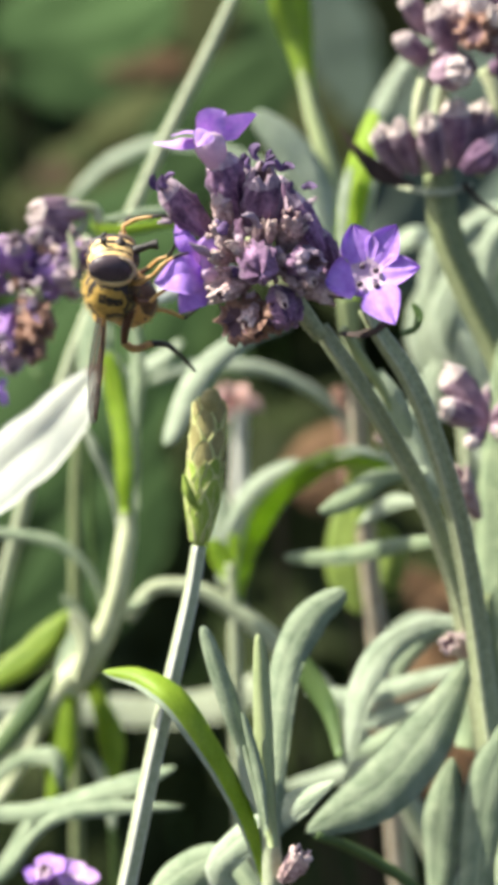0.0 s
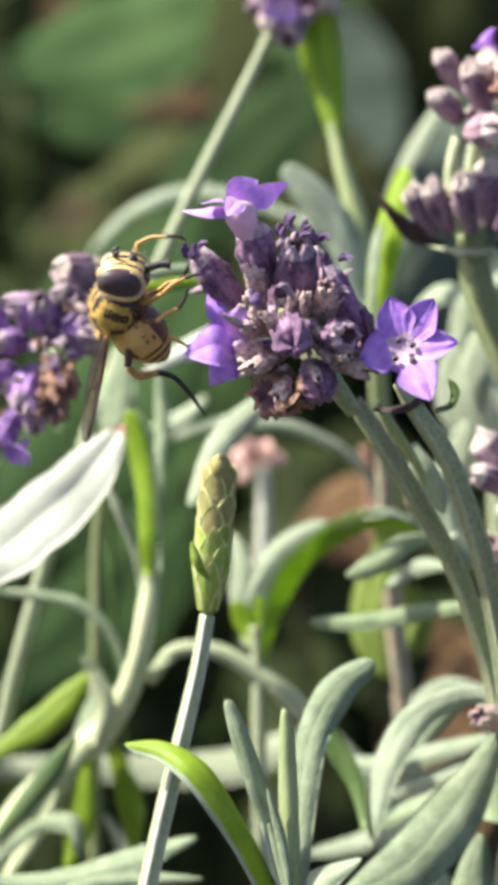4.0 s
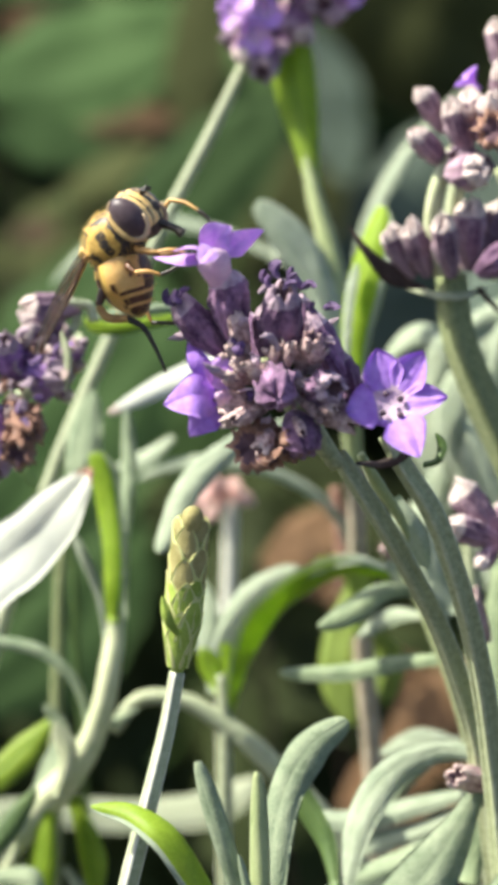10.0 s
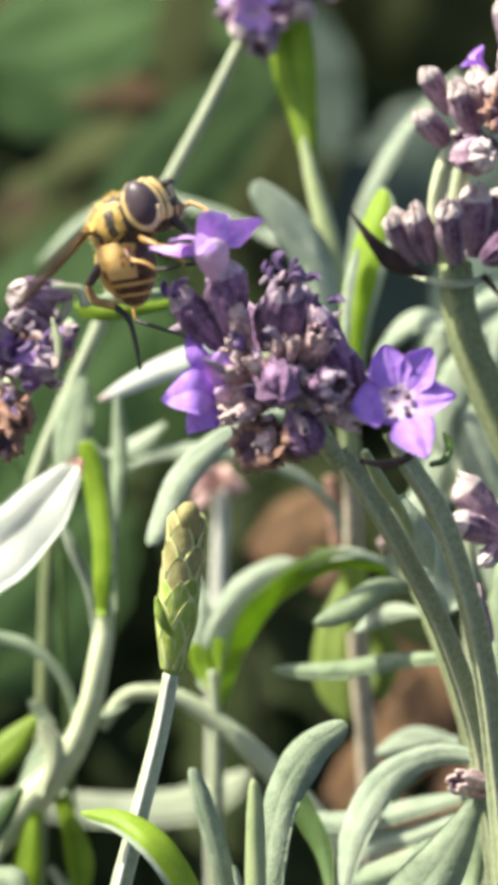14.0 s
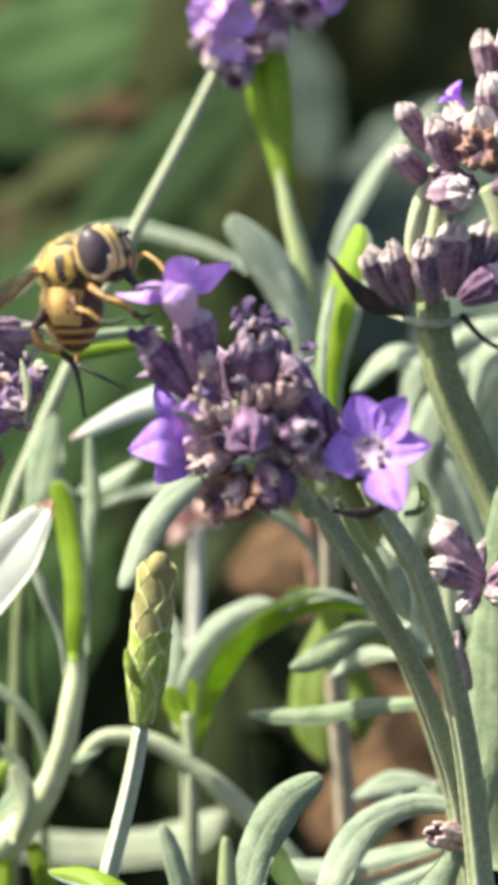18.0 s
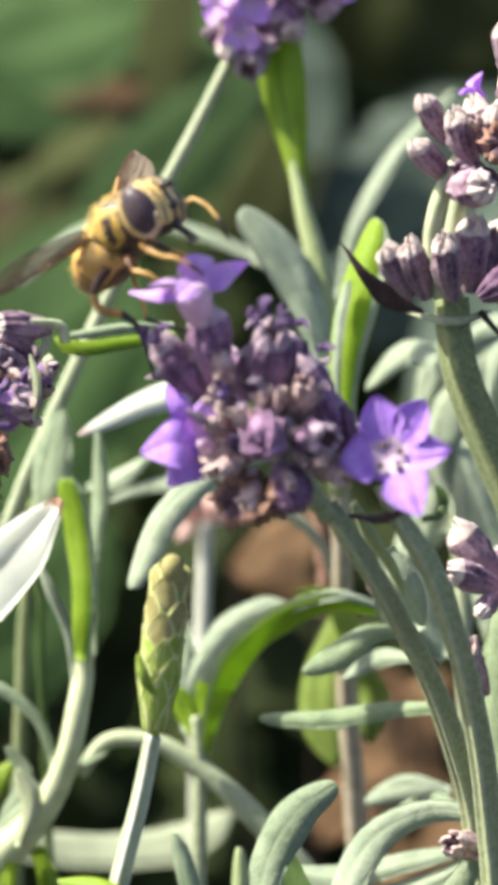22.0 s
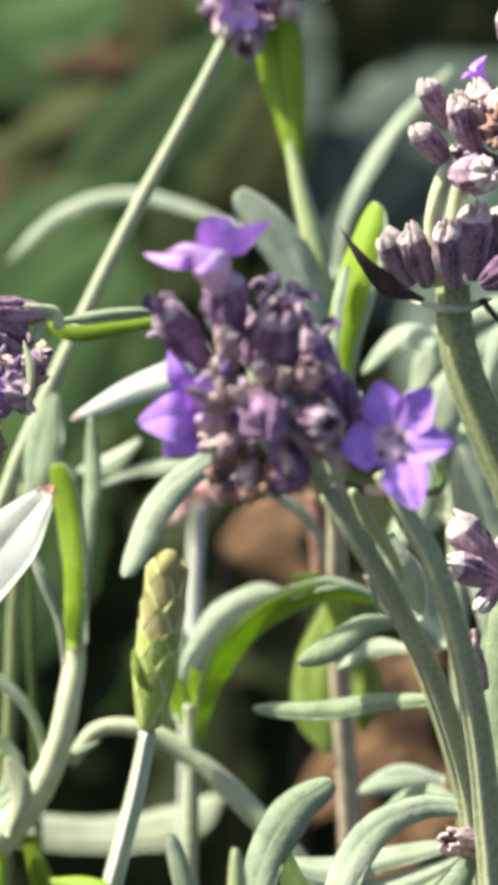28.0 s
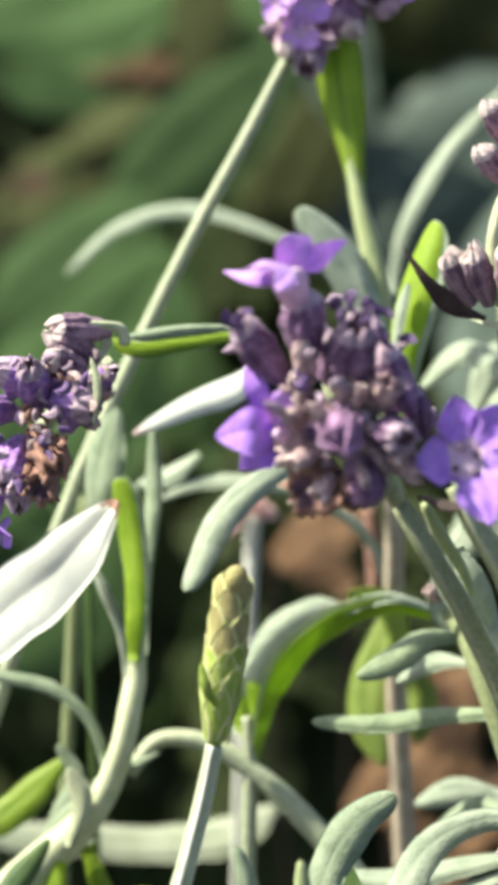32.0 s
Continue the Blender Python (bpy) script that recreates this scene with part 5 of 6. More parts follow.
leaf(bw, [(28.4, -30.1, 14.0), (26.2, -17.4, 14.0), (23.0, -4.2, 14.0)], 6.63, (SAGE_UNDER, SAGE), 20, 0.3, 1.7, 0.45)
leaf(bw, [(25.8, -44.7, -18.0), (24.2, -32.9, -18.0), (23.6, -19.4, -18.0)], 4.77, (FINGER, SAGE), 15, 0.3, 1.7, 0.45)
leaf(bw, [(16.9, -21.0, -12.0), (15.2, -17.0, -12.0), (13.0, -13.0, -12.0)], 4.02, (SAGE_UNDER, SAGE_UNDER), 10, 0.3, 1.7, 0.45)
leaf(bw, [(31.5, -13.9, 20.0), (28.3, -7.5, 20.0), (23.1, -3.0, 20.0)], 5.15, (SAGE_UNDER, SAGE), 30, 0.3, 1.7, 0.45)
leaf(bw, [(21.7, -40.2, 10.0), (17.4, -39.6, 10.0), (12.4, -41.5, 10.0)], 3.11, (SAGE_UNDER, SAGE), 30, 0.3, 1.7, 0.45)

leaf(bw, [(21.3, -0.4, 30.0), (23.9, 5.3, 30.0), (29.3, 9.6, 30.0)], 7.33, (SAGE_UNDER, SAGE), 25, 0.3, 1.7, 0.45)
leaf(bw, [(18.5, -15.3, 34.0), (23.6, -8.2, 34.0), (30.3, -1.1, 34.0)], 9.45, (SAGE_UNDER, SAGE), 20, 0.3, 1.7, 0.45)
leaf(bw, [(19.3, 0.9, 26.0), (20.7, 5.5, 26.0), (23.6, 9.5, 26.0)], 4.60, (SAGE_UNDER, SAGE), 20, 0.3, 1.7, 0.45)
leaf(bw, [(27.6, -14.9, 26.0), (25.6, -9.6, 26.0), (25.3, -3.0, 26.0)], 5.26, (SAGE_UNDER, SAGE), 15, 0.3, 1.7, 0.45)

# upper centre
uc = shoot(20, 60, "tall shoot with a lime green tip leaf and blunt sage leaves")
tube(uc, [(4.2, 29.4, 15), (5.3, 24.2, 14), (7.2, 16.6, 13), (8.4, 9, 12), (9.3, -1, 14), (9.9, -8, 17)], [0.44, 0.95, 1.32, 1.32, 1.20, 1.1], GREEN_STALK, "stem", 30)
tube(uc, to_ground([(9.8, -7, 17), (10.1, -11.3, 18), (10.4, -20.5, 22), (11.1, -31.3, 26), (12.3, -45, 30)], uc), [1.05, 1.09, 1.17, 1.25, 1.33, 1.3, 1.6], TWIG, "woody_stem", 30, 0.05, 16, "beige woody foot of the shoot")
leaf(uc, [(5.4, 23.9, 14), (4.5, 29.4, 14.5), (3.7, 33.2, 15), (2.8, 38.3, 15), (2.3, 44, 15), (2.5, 47.1, 15)], 5.45, (LIME, LIME), 12, 0.35, 1.6, 0.34, 0.4, 10, 20, 0.62, "lime green spoon-shaped leaf")
leaf(uc, [(8, 5.2, 10), (6.5, 11.5, 10), (3.1, 18.3, 10), (-1.3, 22.8, 10)], 4.98, (SAGE_UNDER, SAGE_UNDER), 20, 0.3, 2.3, 0.5, 0.5, 10, 20, 0.62)
leaf(uc, [(9.1, -0.9, -5), (8.9, 6.1, -6), (10.4, 14.3, -7), (12.5, 20.6, -7)], 5.41, (LIME, LIME), 38, 0.45, 2.2, 0.5, 0.4, 10, 20, 0.6, "upright lime green folded leaf", edge=SAGE_UNDER)
leaf(uc, [(8.7, -0.9, -7), (8.4, 6.1, -8), (9, 11.9, -8), (9.7, 14.2, -8)], 1.52, (SAGE_UNDER, SAGE_UNDER), 40, 0.3, 2.0, 0.5)
leaf(uc, [(8.5, 9.2, 16), (6.3, 14.2, 16), (3.8, 19.3, 16), (4.4, 20, 16)], 1.91, (SAGE_UNDER, SAGE_UNDER), 30, 0.3, 1.8)
leaf(uc, [(2.3, 21.5, 82), (-7.8, 25.9, 84), (-15.5, 27.7, 85), (-24.7, 25.1, 85), (-32, 18.2, 85)], 2.52, (SAGE_UNDER, SAGE_UNDER), 35, 0.3, 2.0, 0.6, 0.4, 0, 22)

# left shoot with the silvery leaf
lf = shoot(-60, 30, "leafy lavender shoot with a silvery broad leaf and a lime one")
tube(lf, to_ground([(-17.4, -23.4, -1.0), (-17.5, -26.7, -1.0), (-18.0, -30.2, -2.0), (-18.8, -34.4, -2.0), (-20.4, -38.7, -1.0), (-23.0, -42.7, 0.0), (-26.2, -46.1, 2.0), (-29.7, -49.4, 2.0)], lf), [0.9, 1.2, 1.25, 1.35, 1.6, 2.1, 2.3, 1.7, 1.6], PALE_STALK, "stem", 44, 0.04, 12, "pale stem with a swollen node")
leaf(lf, [(-18, -25.1, -2), (-17.7, -20.3, -3), (-18.3, -12.8, -2), (-19.6, -6.1, -2)], 3.58, (LIME, LIME), 28, 0.4, 3.0, 0.6, 0.4, 0, 18, 0.75, "upright lime green leaf", edge=SAGE_UNDER)
leaf(lf, [(-18.4, -26.6, -4), (-19, -21.9, -5), (-20.9, -17.2, -6), (-21.8, -14.9, -6)], 1.42, (SAGE_UNDER, SAGE_UNDER), 30, 0.3, 2.0)
leaf(lf, [(-17.1, -25, 3), (-17, -15.5, 4), (-16.4, -8.4, 5), (-16.5, -1.3, 5)], 2.07, (SAGE, SAGE_UNDER), 30, 0.4, 2.4, 0.6)
leaf(lf, [(-22.4, -11.6, 8), (-22.2, -6.8, 8), (-20.5, 1.1, 8)], 4.82, (SAGE, SAGE_UNDER), 25, 0.3, 1.7, 0.6)
leaf(lf, [(-38.1, -25.3, -16.0), (-31.1, -20.0, -16.0), (-24.7, -14.5, -15.0), (-19.0, -7.9, -14.0)], 8.60, (WHITE_LEAF, SAGE_UNDER), 20, 0.12, 1.8, 0.5, 0.4, 0, 24, 0.38, "broad silvery leaf with a brown tip", tipmat=RUST, crinkle=0.10)
leaf(lf, [(-20.4, -36.5, 0), (-21.6, -32.4, 0), (-25.2, -28.6, 0), (-31.7, -27, 0), (-35.2, -26.7, 0)], 1.68, (SAGE, SAGE_UNDER), 35, 0.4, 2.0, 0.7)
leaf(lf, [(-29.2, -48.9, 2), (-26.3, -43.5, 2), (-21.6, -38.6, 2), (-15, -35.1, 2)], 1.82, (SAGE, PALE_STALK), 35, 0.4, 1.8, 0.8)
leaf(lf, [(-28.2, -48.1, 4), (-25.9, -42, 4), (-24.2, -38.4, 4), (-26, -34.8, 4)], 2.44, (SAGE, SAGE_UNDER), 30, 0.4, 1.8)
leaf(lf, [(-24.2, -44.5, -2), (-23, -39.6, -3), (-24.3, -36.2, -3)], 2.62, (PALE_STALK, PALE_STALK), 20, 0.4, 1.8)
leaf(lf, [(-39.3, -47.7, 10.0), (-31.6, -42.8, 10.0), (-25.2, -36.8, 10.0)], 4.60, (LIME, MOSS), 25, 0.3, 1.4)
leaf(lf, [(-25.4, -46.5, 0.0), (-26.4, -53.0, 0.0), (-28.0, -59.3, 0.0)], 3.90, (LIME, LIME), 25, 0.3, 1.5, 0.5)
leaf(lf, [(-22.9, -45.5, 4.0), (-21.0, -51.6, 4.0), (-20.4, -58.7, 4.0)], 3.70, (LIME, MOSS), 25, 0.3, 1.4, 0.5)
leaf(lf, [(-35.1, -54.3, -8), (-30.4, -48.6, -8), (-25.7, -42.7, -8)], 2.92, (MOSS, SAGE), 20, 0.4, 1.7, 0.5)
leaf(lf, [(-35.7, -57.5, -4), (-30.3, -53, -4), (-26.3, -53, -5), (-25.6, -56.8, -6)], 2.61, (SAGE, LIME), 35, 0.4, 1.7, 0.5)
leaf(lf, [(-34.9, -57, -20), (-26.1, -56.6, -20), (-18.6, -54.6, -20), (-11.7, -52.5, -20)], 3.12, (SAGE, SAGE_UNDER), 40, 0.3, 1.7, 0.6)
leaf(lf, [(-29.5, -61.9, -25), (-24.9, -56.9, -26), (-18.2, -55.8, -26), (-10.7, -56, -26)], 1.85, (SAGE, SAGE_UNDER), 35, 0.4, 1.7, 0.6)
leaf(lf, [(-24.5, -54.6, 12), (-22.5, -58.1, 12), (-21.3, -64.4, 12)], 2.51, (SAGE_UNDER, SAGE), 25, 0.3, 1.7)
leaf(lf, [(-36.4, -62.1, 0), (-32.2, -55.5, 0), (-28.7, -49.6, 0)], 2.64, (PALE_STALK, LIME), 25, 0.3, 1.7)
leaf(lf, [(-34.6, -67.6, -10), (-31.3, -63.8, -10), (-28.5, -58.7, -10)], 2.90, (SAGE, SAGE_UNDER), 25, 0.3, 1.7)

# the down-hanging leaf and its neighbours
leaf(uc, [(2.1, -3.1, 0), (-3.2, -4.9, -4), (-8.9, -9.7, -8), (-12.2, -17.1, -10)], 3.4, (SAGE_UNDER, SAGE), 25, 0.4, 2.9, 0.5, 0.4, 10, 20, 0.6)
leaf(uc, [(-4.5, 6.2, 10), (-7.5, 3.7, 8), (-12.9, 1.3, 6), (-18.5, -1.8, 5)], 3.70, (WHITE_LEAF, SAGE_UNDER), 30, 0.3, 1.5, 0.5, 0.4, 0, 18, 0.45, "silvery leaf with a brown withered tip", tipmat=DRY_RIM)
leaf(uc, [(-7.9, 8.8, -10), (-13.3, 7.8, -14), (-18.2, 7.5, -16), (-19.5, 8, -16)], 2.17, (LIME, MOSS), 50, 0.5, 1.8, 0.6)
leaf(uc, [(-7.9, 9.4, -14), (-13.3, 9.1, -16), (-18.9, 8, -17)], 1.36, (SAGE, SAGE), 40, 0.5, 1.8, 0.7)
leaf(uc, [(-11.9, -4.3, 26), (-14.5, -6.3, 26), (-19.1, -8, 26)], 2.63, (SAGE_UNDER, SAGE), 35, 0.3, 1.7)

# pink faded flower, pale stalks and leaves further back
pk = rooted("faded_flower", -8, 130, "faded pink flower on a pale stalk in half shade", "flower")
tube(pk, to_ground([(-5.5, -12.6, 62.0), (-5.9, -20.3, 62.0), (-6.2, -28.0, 62.0), (-6.7, -37.8, 60.0), (-7.0, -45.1, 60.0), (-7.1, -53.9, 60.0)], pk), [0.95, 1.0, 1.05, 0.6, 0.5, 0.6, 1.0], PALE_STEM, "stem", 30)
for pts in ([(-6.7, -13, 62), (-8.5, -11.4, 60), (-10.3, -13.6, 60)], [(-6.7, -13, 62), (-4.5, -12.1, 60), (-2.3, -13.2, 60)], [(-6.7, -12.9, 60), (-7, -11, 58), (-8.1, -9.5, 58)], [(-6.7, -13.2, 60), (-8.1, -13.9, 58), (-9.2, -15.7, 58)], [(-6.7, -12.9, 60), (-5.5, -11, 59), (-4.5, -9.9, 59)]):
    leaf(pk, pts, 2.49, (PINK, PINK), 25, 0.3, 1.5, name="petal")
leaf(pk, [(-44.2, -54.9, 63), (-30.3, -55, 63), (-15.8, -55.5, 63), (-7.1, -53.9, 63), (-1.9, -50.6, 63)], 5.6, (CREAM, CREAM), 25, 0.2, 1.6, 0.6, 0.4, 10, 22, 0.7)
bs = shoot(-15, 40, "bent olive stalk crossing behind the green spike")
tube(bs, to_ground([(-18.4, -38.3, 8), (-15.4, -34.7, 8), (-11.1, -34.6, 8), (-5.6, -37.5, 8), (-0.1, -42.3, 8), (5.5, -48.3, 8)], bs), [0.75, 0.9, 1.05, 1.3, 1.45, 1.4, 1.6], STALK, "stem", 40)
s2 = shoot(-45, 50, "thin upright stalks in the shade")
tube(s2, to_ground([(-24.8, -9.4, 25), (-25.3, -16.5, 25), (-25.9, -22.9, 25), (-26.1, -30, 25), (-26.4, -39.1, 25), (-26.7, -53.3, 25)], s2), [0.6, 0.7, 0.8, 0.8, 0.9, 1.2], STALK_DARK, "stem", 24)
tube(s2, to_ground([(-30.2, -7.4, 20), (-26.9, -12.4, 20), (-24.3, -17.4, 20), (-23.7, -28.4, 22)], s2), [0.35, 0.4, 0.5, 0.8], MOSS, "stem", 24)


# ---- hoverfly ----
FLY_YELLOW = shade("fly_yellow", (0.50, 0.28, 0.03), (0.82, 0.54, 0.13), 900, 0.5, 0.4, 5000, 0.10, None, 0.05, 0.15)
FLY_BLACK = shade("fly_black", (0.010, 0.007, 0.006), (0.034, 0.024, 0.016), 900, 0.45, 0.3, 5000)
FLY_THORAX = shade("fly_thorax", (0.24, 0.135, 0.016), (0.80, 0.52, 0.10), 800, 0.55, 0.5, 5000, 0.10, None, 0.05, 0.15)
FLY_FACE = shade("fly_face", (0.50, 0.32, 0.10), (0.76, 0.54, 0.22), 900, 0.5, 0.3, 5000)
FLY_PALE = shade("fly_pale", (0.48, 0.34, 0.20), (0.68, 0.52, 0.34), 900, 0.5, 0.3, 5000)
FLY_BROWN = shade("fly_brown", (0.040, 0.014, 0.006), (0.14, 0.055, 0.022), 900, 0.4, 0.3, 5000)
FLY_LEG = shade("fly_leg", (0.30, 0.15, 0.035), (0.64, 0.38, 0.12), 900, 0.45, 0.3, 5000)
FLY_EYE = shade("fly_eye", (0.040, 0.024, 0.030), (0.075, 0.050, 0.058), 1500, 0.42, 0.1, 9000, 0.0, None, 0.0, 0.1, None, 0.0, 0.35)
FLY_AMBER = shade("fly_amber", (0.68, 0.36, 0.08), (0.92, 0.60, 0.22), 700, 0.40, 0.3, 5000, 0.12)
WING = bpy.data.materials.new("wing_membrane")
WING.use_nodes = True
wb = WING.node_tree.nodes["Principled BSDF"]
wb.inputs["Base Color"].default_value = (0.30, 0.23, 0.17, 1)
wb.inputs["Roughness"].default_value, wb.inputs["Alpha"].default_value = 0.45, 0.46
wb.inputs["Specular IOR Level"].default_value = 0.2


def blob(name, centre, radii, mats, parent, label="", taper=0.0, segs=24, rings=16, bend=0.0, lumps=0.03, dark=None):
    """A shaped round body, millimetres in the insect's space: x ahead, y to its left, z up; taper narrows it backwards.
    dark: tells from a unit-ball place which of the materials the skin has there."""
    if not isinstance(mats, tuple):
        mats = (mats,)
    V, Fc, slots = [], [], []
    for i in range(rings + 1):
        th = math.pi * i / rings
        for j in range(segs):
            a = 2 * math.pi * j / segs
            x = math.cos(th)
            k = math.sin(th) * (1 - taper * max(0, -x) ** 1.5)
            y, z = k * math.cos(a), k * math.sin(a)
            q = 1 + lumps * noise.noise(Vector((x * 2, y * 2, z * 2 + centre[0])))
            V.append(Vector((centre[0] + radii[0] * x * q, centre[1] + radii[1] * y * q, centre[2] + radii[2] * z * q - bend * x * x)) / 1000)
    for i in range(rings):
        for j in range(segs):
            k = (j + 1) % segs
            Fc.append((i * segs + j, (i + 1) * segs + j, (i + 1) * segs + k, i * segs + k))
            th, a = math.pi * (i + 0.5) / rings, 2 * math.pi * (j + 0.5) / segs
            slots.append(int(dark(math.cos(th), math.sin(th) * math.cos(a), math.sin(th) * math.sin(a))) if dark else 0)
    return part(name, mesh_of(name, V, Fc, mats, slots), parent, label)


def fuzz(parent, centre, radii, count, length, mat, seed, back=-1.0):
    """Fine hairs all over a round body, as one part."""
    rnd = random.Random(seed)
    V, Fc = [], []
    for k in range(count):
        d = Vector((rnd.gauss(0, 1), rnd.gauss(0, 1), rnd.gauss(0, 1))).normalized()
        if d.x < back:
            continue
        p = Vector((centre[0] + radii[0] * d.x, centre[1] + radii[1] * d.y, centre[2] + radii[2] * d.z))
        way = (d + Vector((rnd.gauss(-0.3, 0.25), rnd.gauss(0, 0.25), rnd.gauss(0, 0.25)))).normalized()
        s = way.cross(Vector((0.3, 0.5, 0.8))).normalized() * 0.028
        t = way.cross(s).normalized() * 0.028
        n = len(V)
        V += [(p + s) / 1000, (p - s * 0.5 + t) / 1000, (p - s * 0.5 - t) / 1000, (p + way * length * rnd.uniform(0.6, 1.2)) / 1000]
        Fc += [(n, n + 1, n + 3), (n + 1, n + 2, n + 3), (n + 2, n, n + 3)]
    ob = part("hair", mesh_of("hair", V, Fc, [mat]), parent, "fine yellow hairs")
    tagged(ob, kind="stuff")


def limb(name, pts, radii, mat, parent, label="", n=12, sides=8):
    C = spline(pts, n)
    V, Fc = [], []
    for i, c in enumerate(C):
        t = (C[min(i + 1, n)] - C[max(i - 1, 0)]).normalized()
        s = t.cross(Vector((0.31, 0.22, 0.9))).normalized()
        q = s.cross(t)
        f = i / n * (len(radii) - 1)
        k = min(int(f), len(radii) - 2)
        r = radii[k] + (radii[k + 1] - radii[k]) * (f - k)
        for j in range(sides):
            a = 2 * math.pi * j / sides
            V.append((c + s * r * math.cos(a) + q * r * math.sin(a)) / 1000)
    for i in range(n):
        for j in range(sides):
            k = (j + 1) % sides
            Fc.append((i * sides + j, i * sides + k, (i + 1) * sides + k, (i + 1) * sides + j))
    Fc += [tuple(range(sides))[::-1], tuple(range(n * sides, n * sides + sides))]
    return part(name, mesh_of(name, V, Fc, [mat]), parent, label)


def wing(parent, side):
    """A wing from its hinge along local x, its stiff fore edge towards local y, in the insect's space once keyed."""
    V, Fc, n, c = [], [], 22, 8

    def rim(u):
        fore = 0.75 * math.sin(math.pi * min(1, u * 0.96 + 0.02)) ** 0.45
        aft = 2.5 * math.sin(math.pi * min(1, 0.06 + u * 0.93)) ** 0.62 * (0.62 + 0.45 * u)
        return fore * (1 - 0.5 * u ** 6), aft

    def at(u, x):
        fore, aft = rim(u)
        return Vector((10.2 * u, fore - (fore + aft) * x, 0.10 * math.sin(x * 17) * (1 - u) - 0.35 * x * x))

    for layer in (0, 1):
        for i in range(n + 1):
            for j in range(c + 1):
                V.append((at(i / n, j / c) - Vector((0, 0, layer * 0.03))) / 1000)
    K = c + 1
    B = (n + 1) * K
    for i in range(n):
        for j in range(c):
            a, b, d, e = i * K + j, i * K + j + 1, (i + 1) * K + j + 1, (i + 1) * K + j
            Fc += [(a, b, d, e), (B + e, B + d, B + b, B + a)]
    w = part("wing", mesh_of("wing", V, Fc, [WING]), parent, "smoky translucent wing with brown veins")
    limb("vein", [at(u / 6 * 0.5, 0.0) for u in range(7)], [0.30, 0.22, 0.16], FLY_LEG, w, "amber base of the fore edge")
    for x0, x1, u1, r in ((0.0, 0.0, 0.97, 0.13), (0.04, 0.14, 0.95, 0.10), (0.10, 0.30, 0.95, 0.08), (0.16, 0.48, 0.93, 0.07), (0.3, 0.72, 0.85, 0.06), (0.5, 0.95, 0.6, 0.06)):
        limb("vein", [at(0.04 + u / 6 * (u1 - 0.04), x0 + (x1 - x0) * u / 6) + Vector((0, 0, 0.03)) for u in range(7)], [r, r * 0.6], FLY_BROWN, w)
    for u, x0, x1 in ((0.42, 0.12, 0.32), (0.62, 0.24, 0.5), (0.5, 0.36, 0.62)):
        limb("vein", [at(u, x0), at(u + 0.03, x1)], [0.06, 0.06], FLY_BROWN, w, "", 4)
    return w


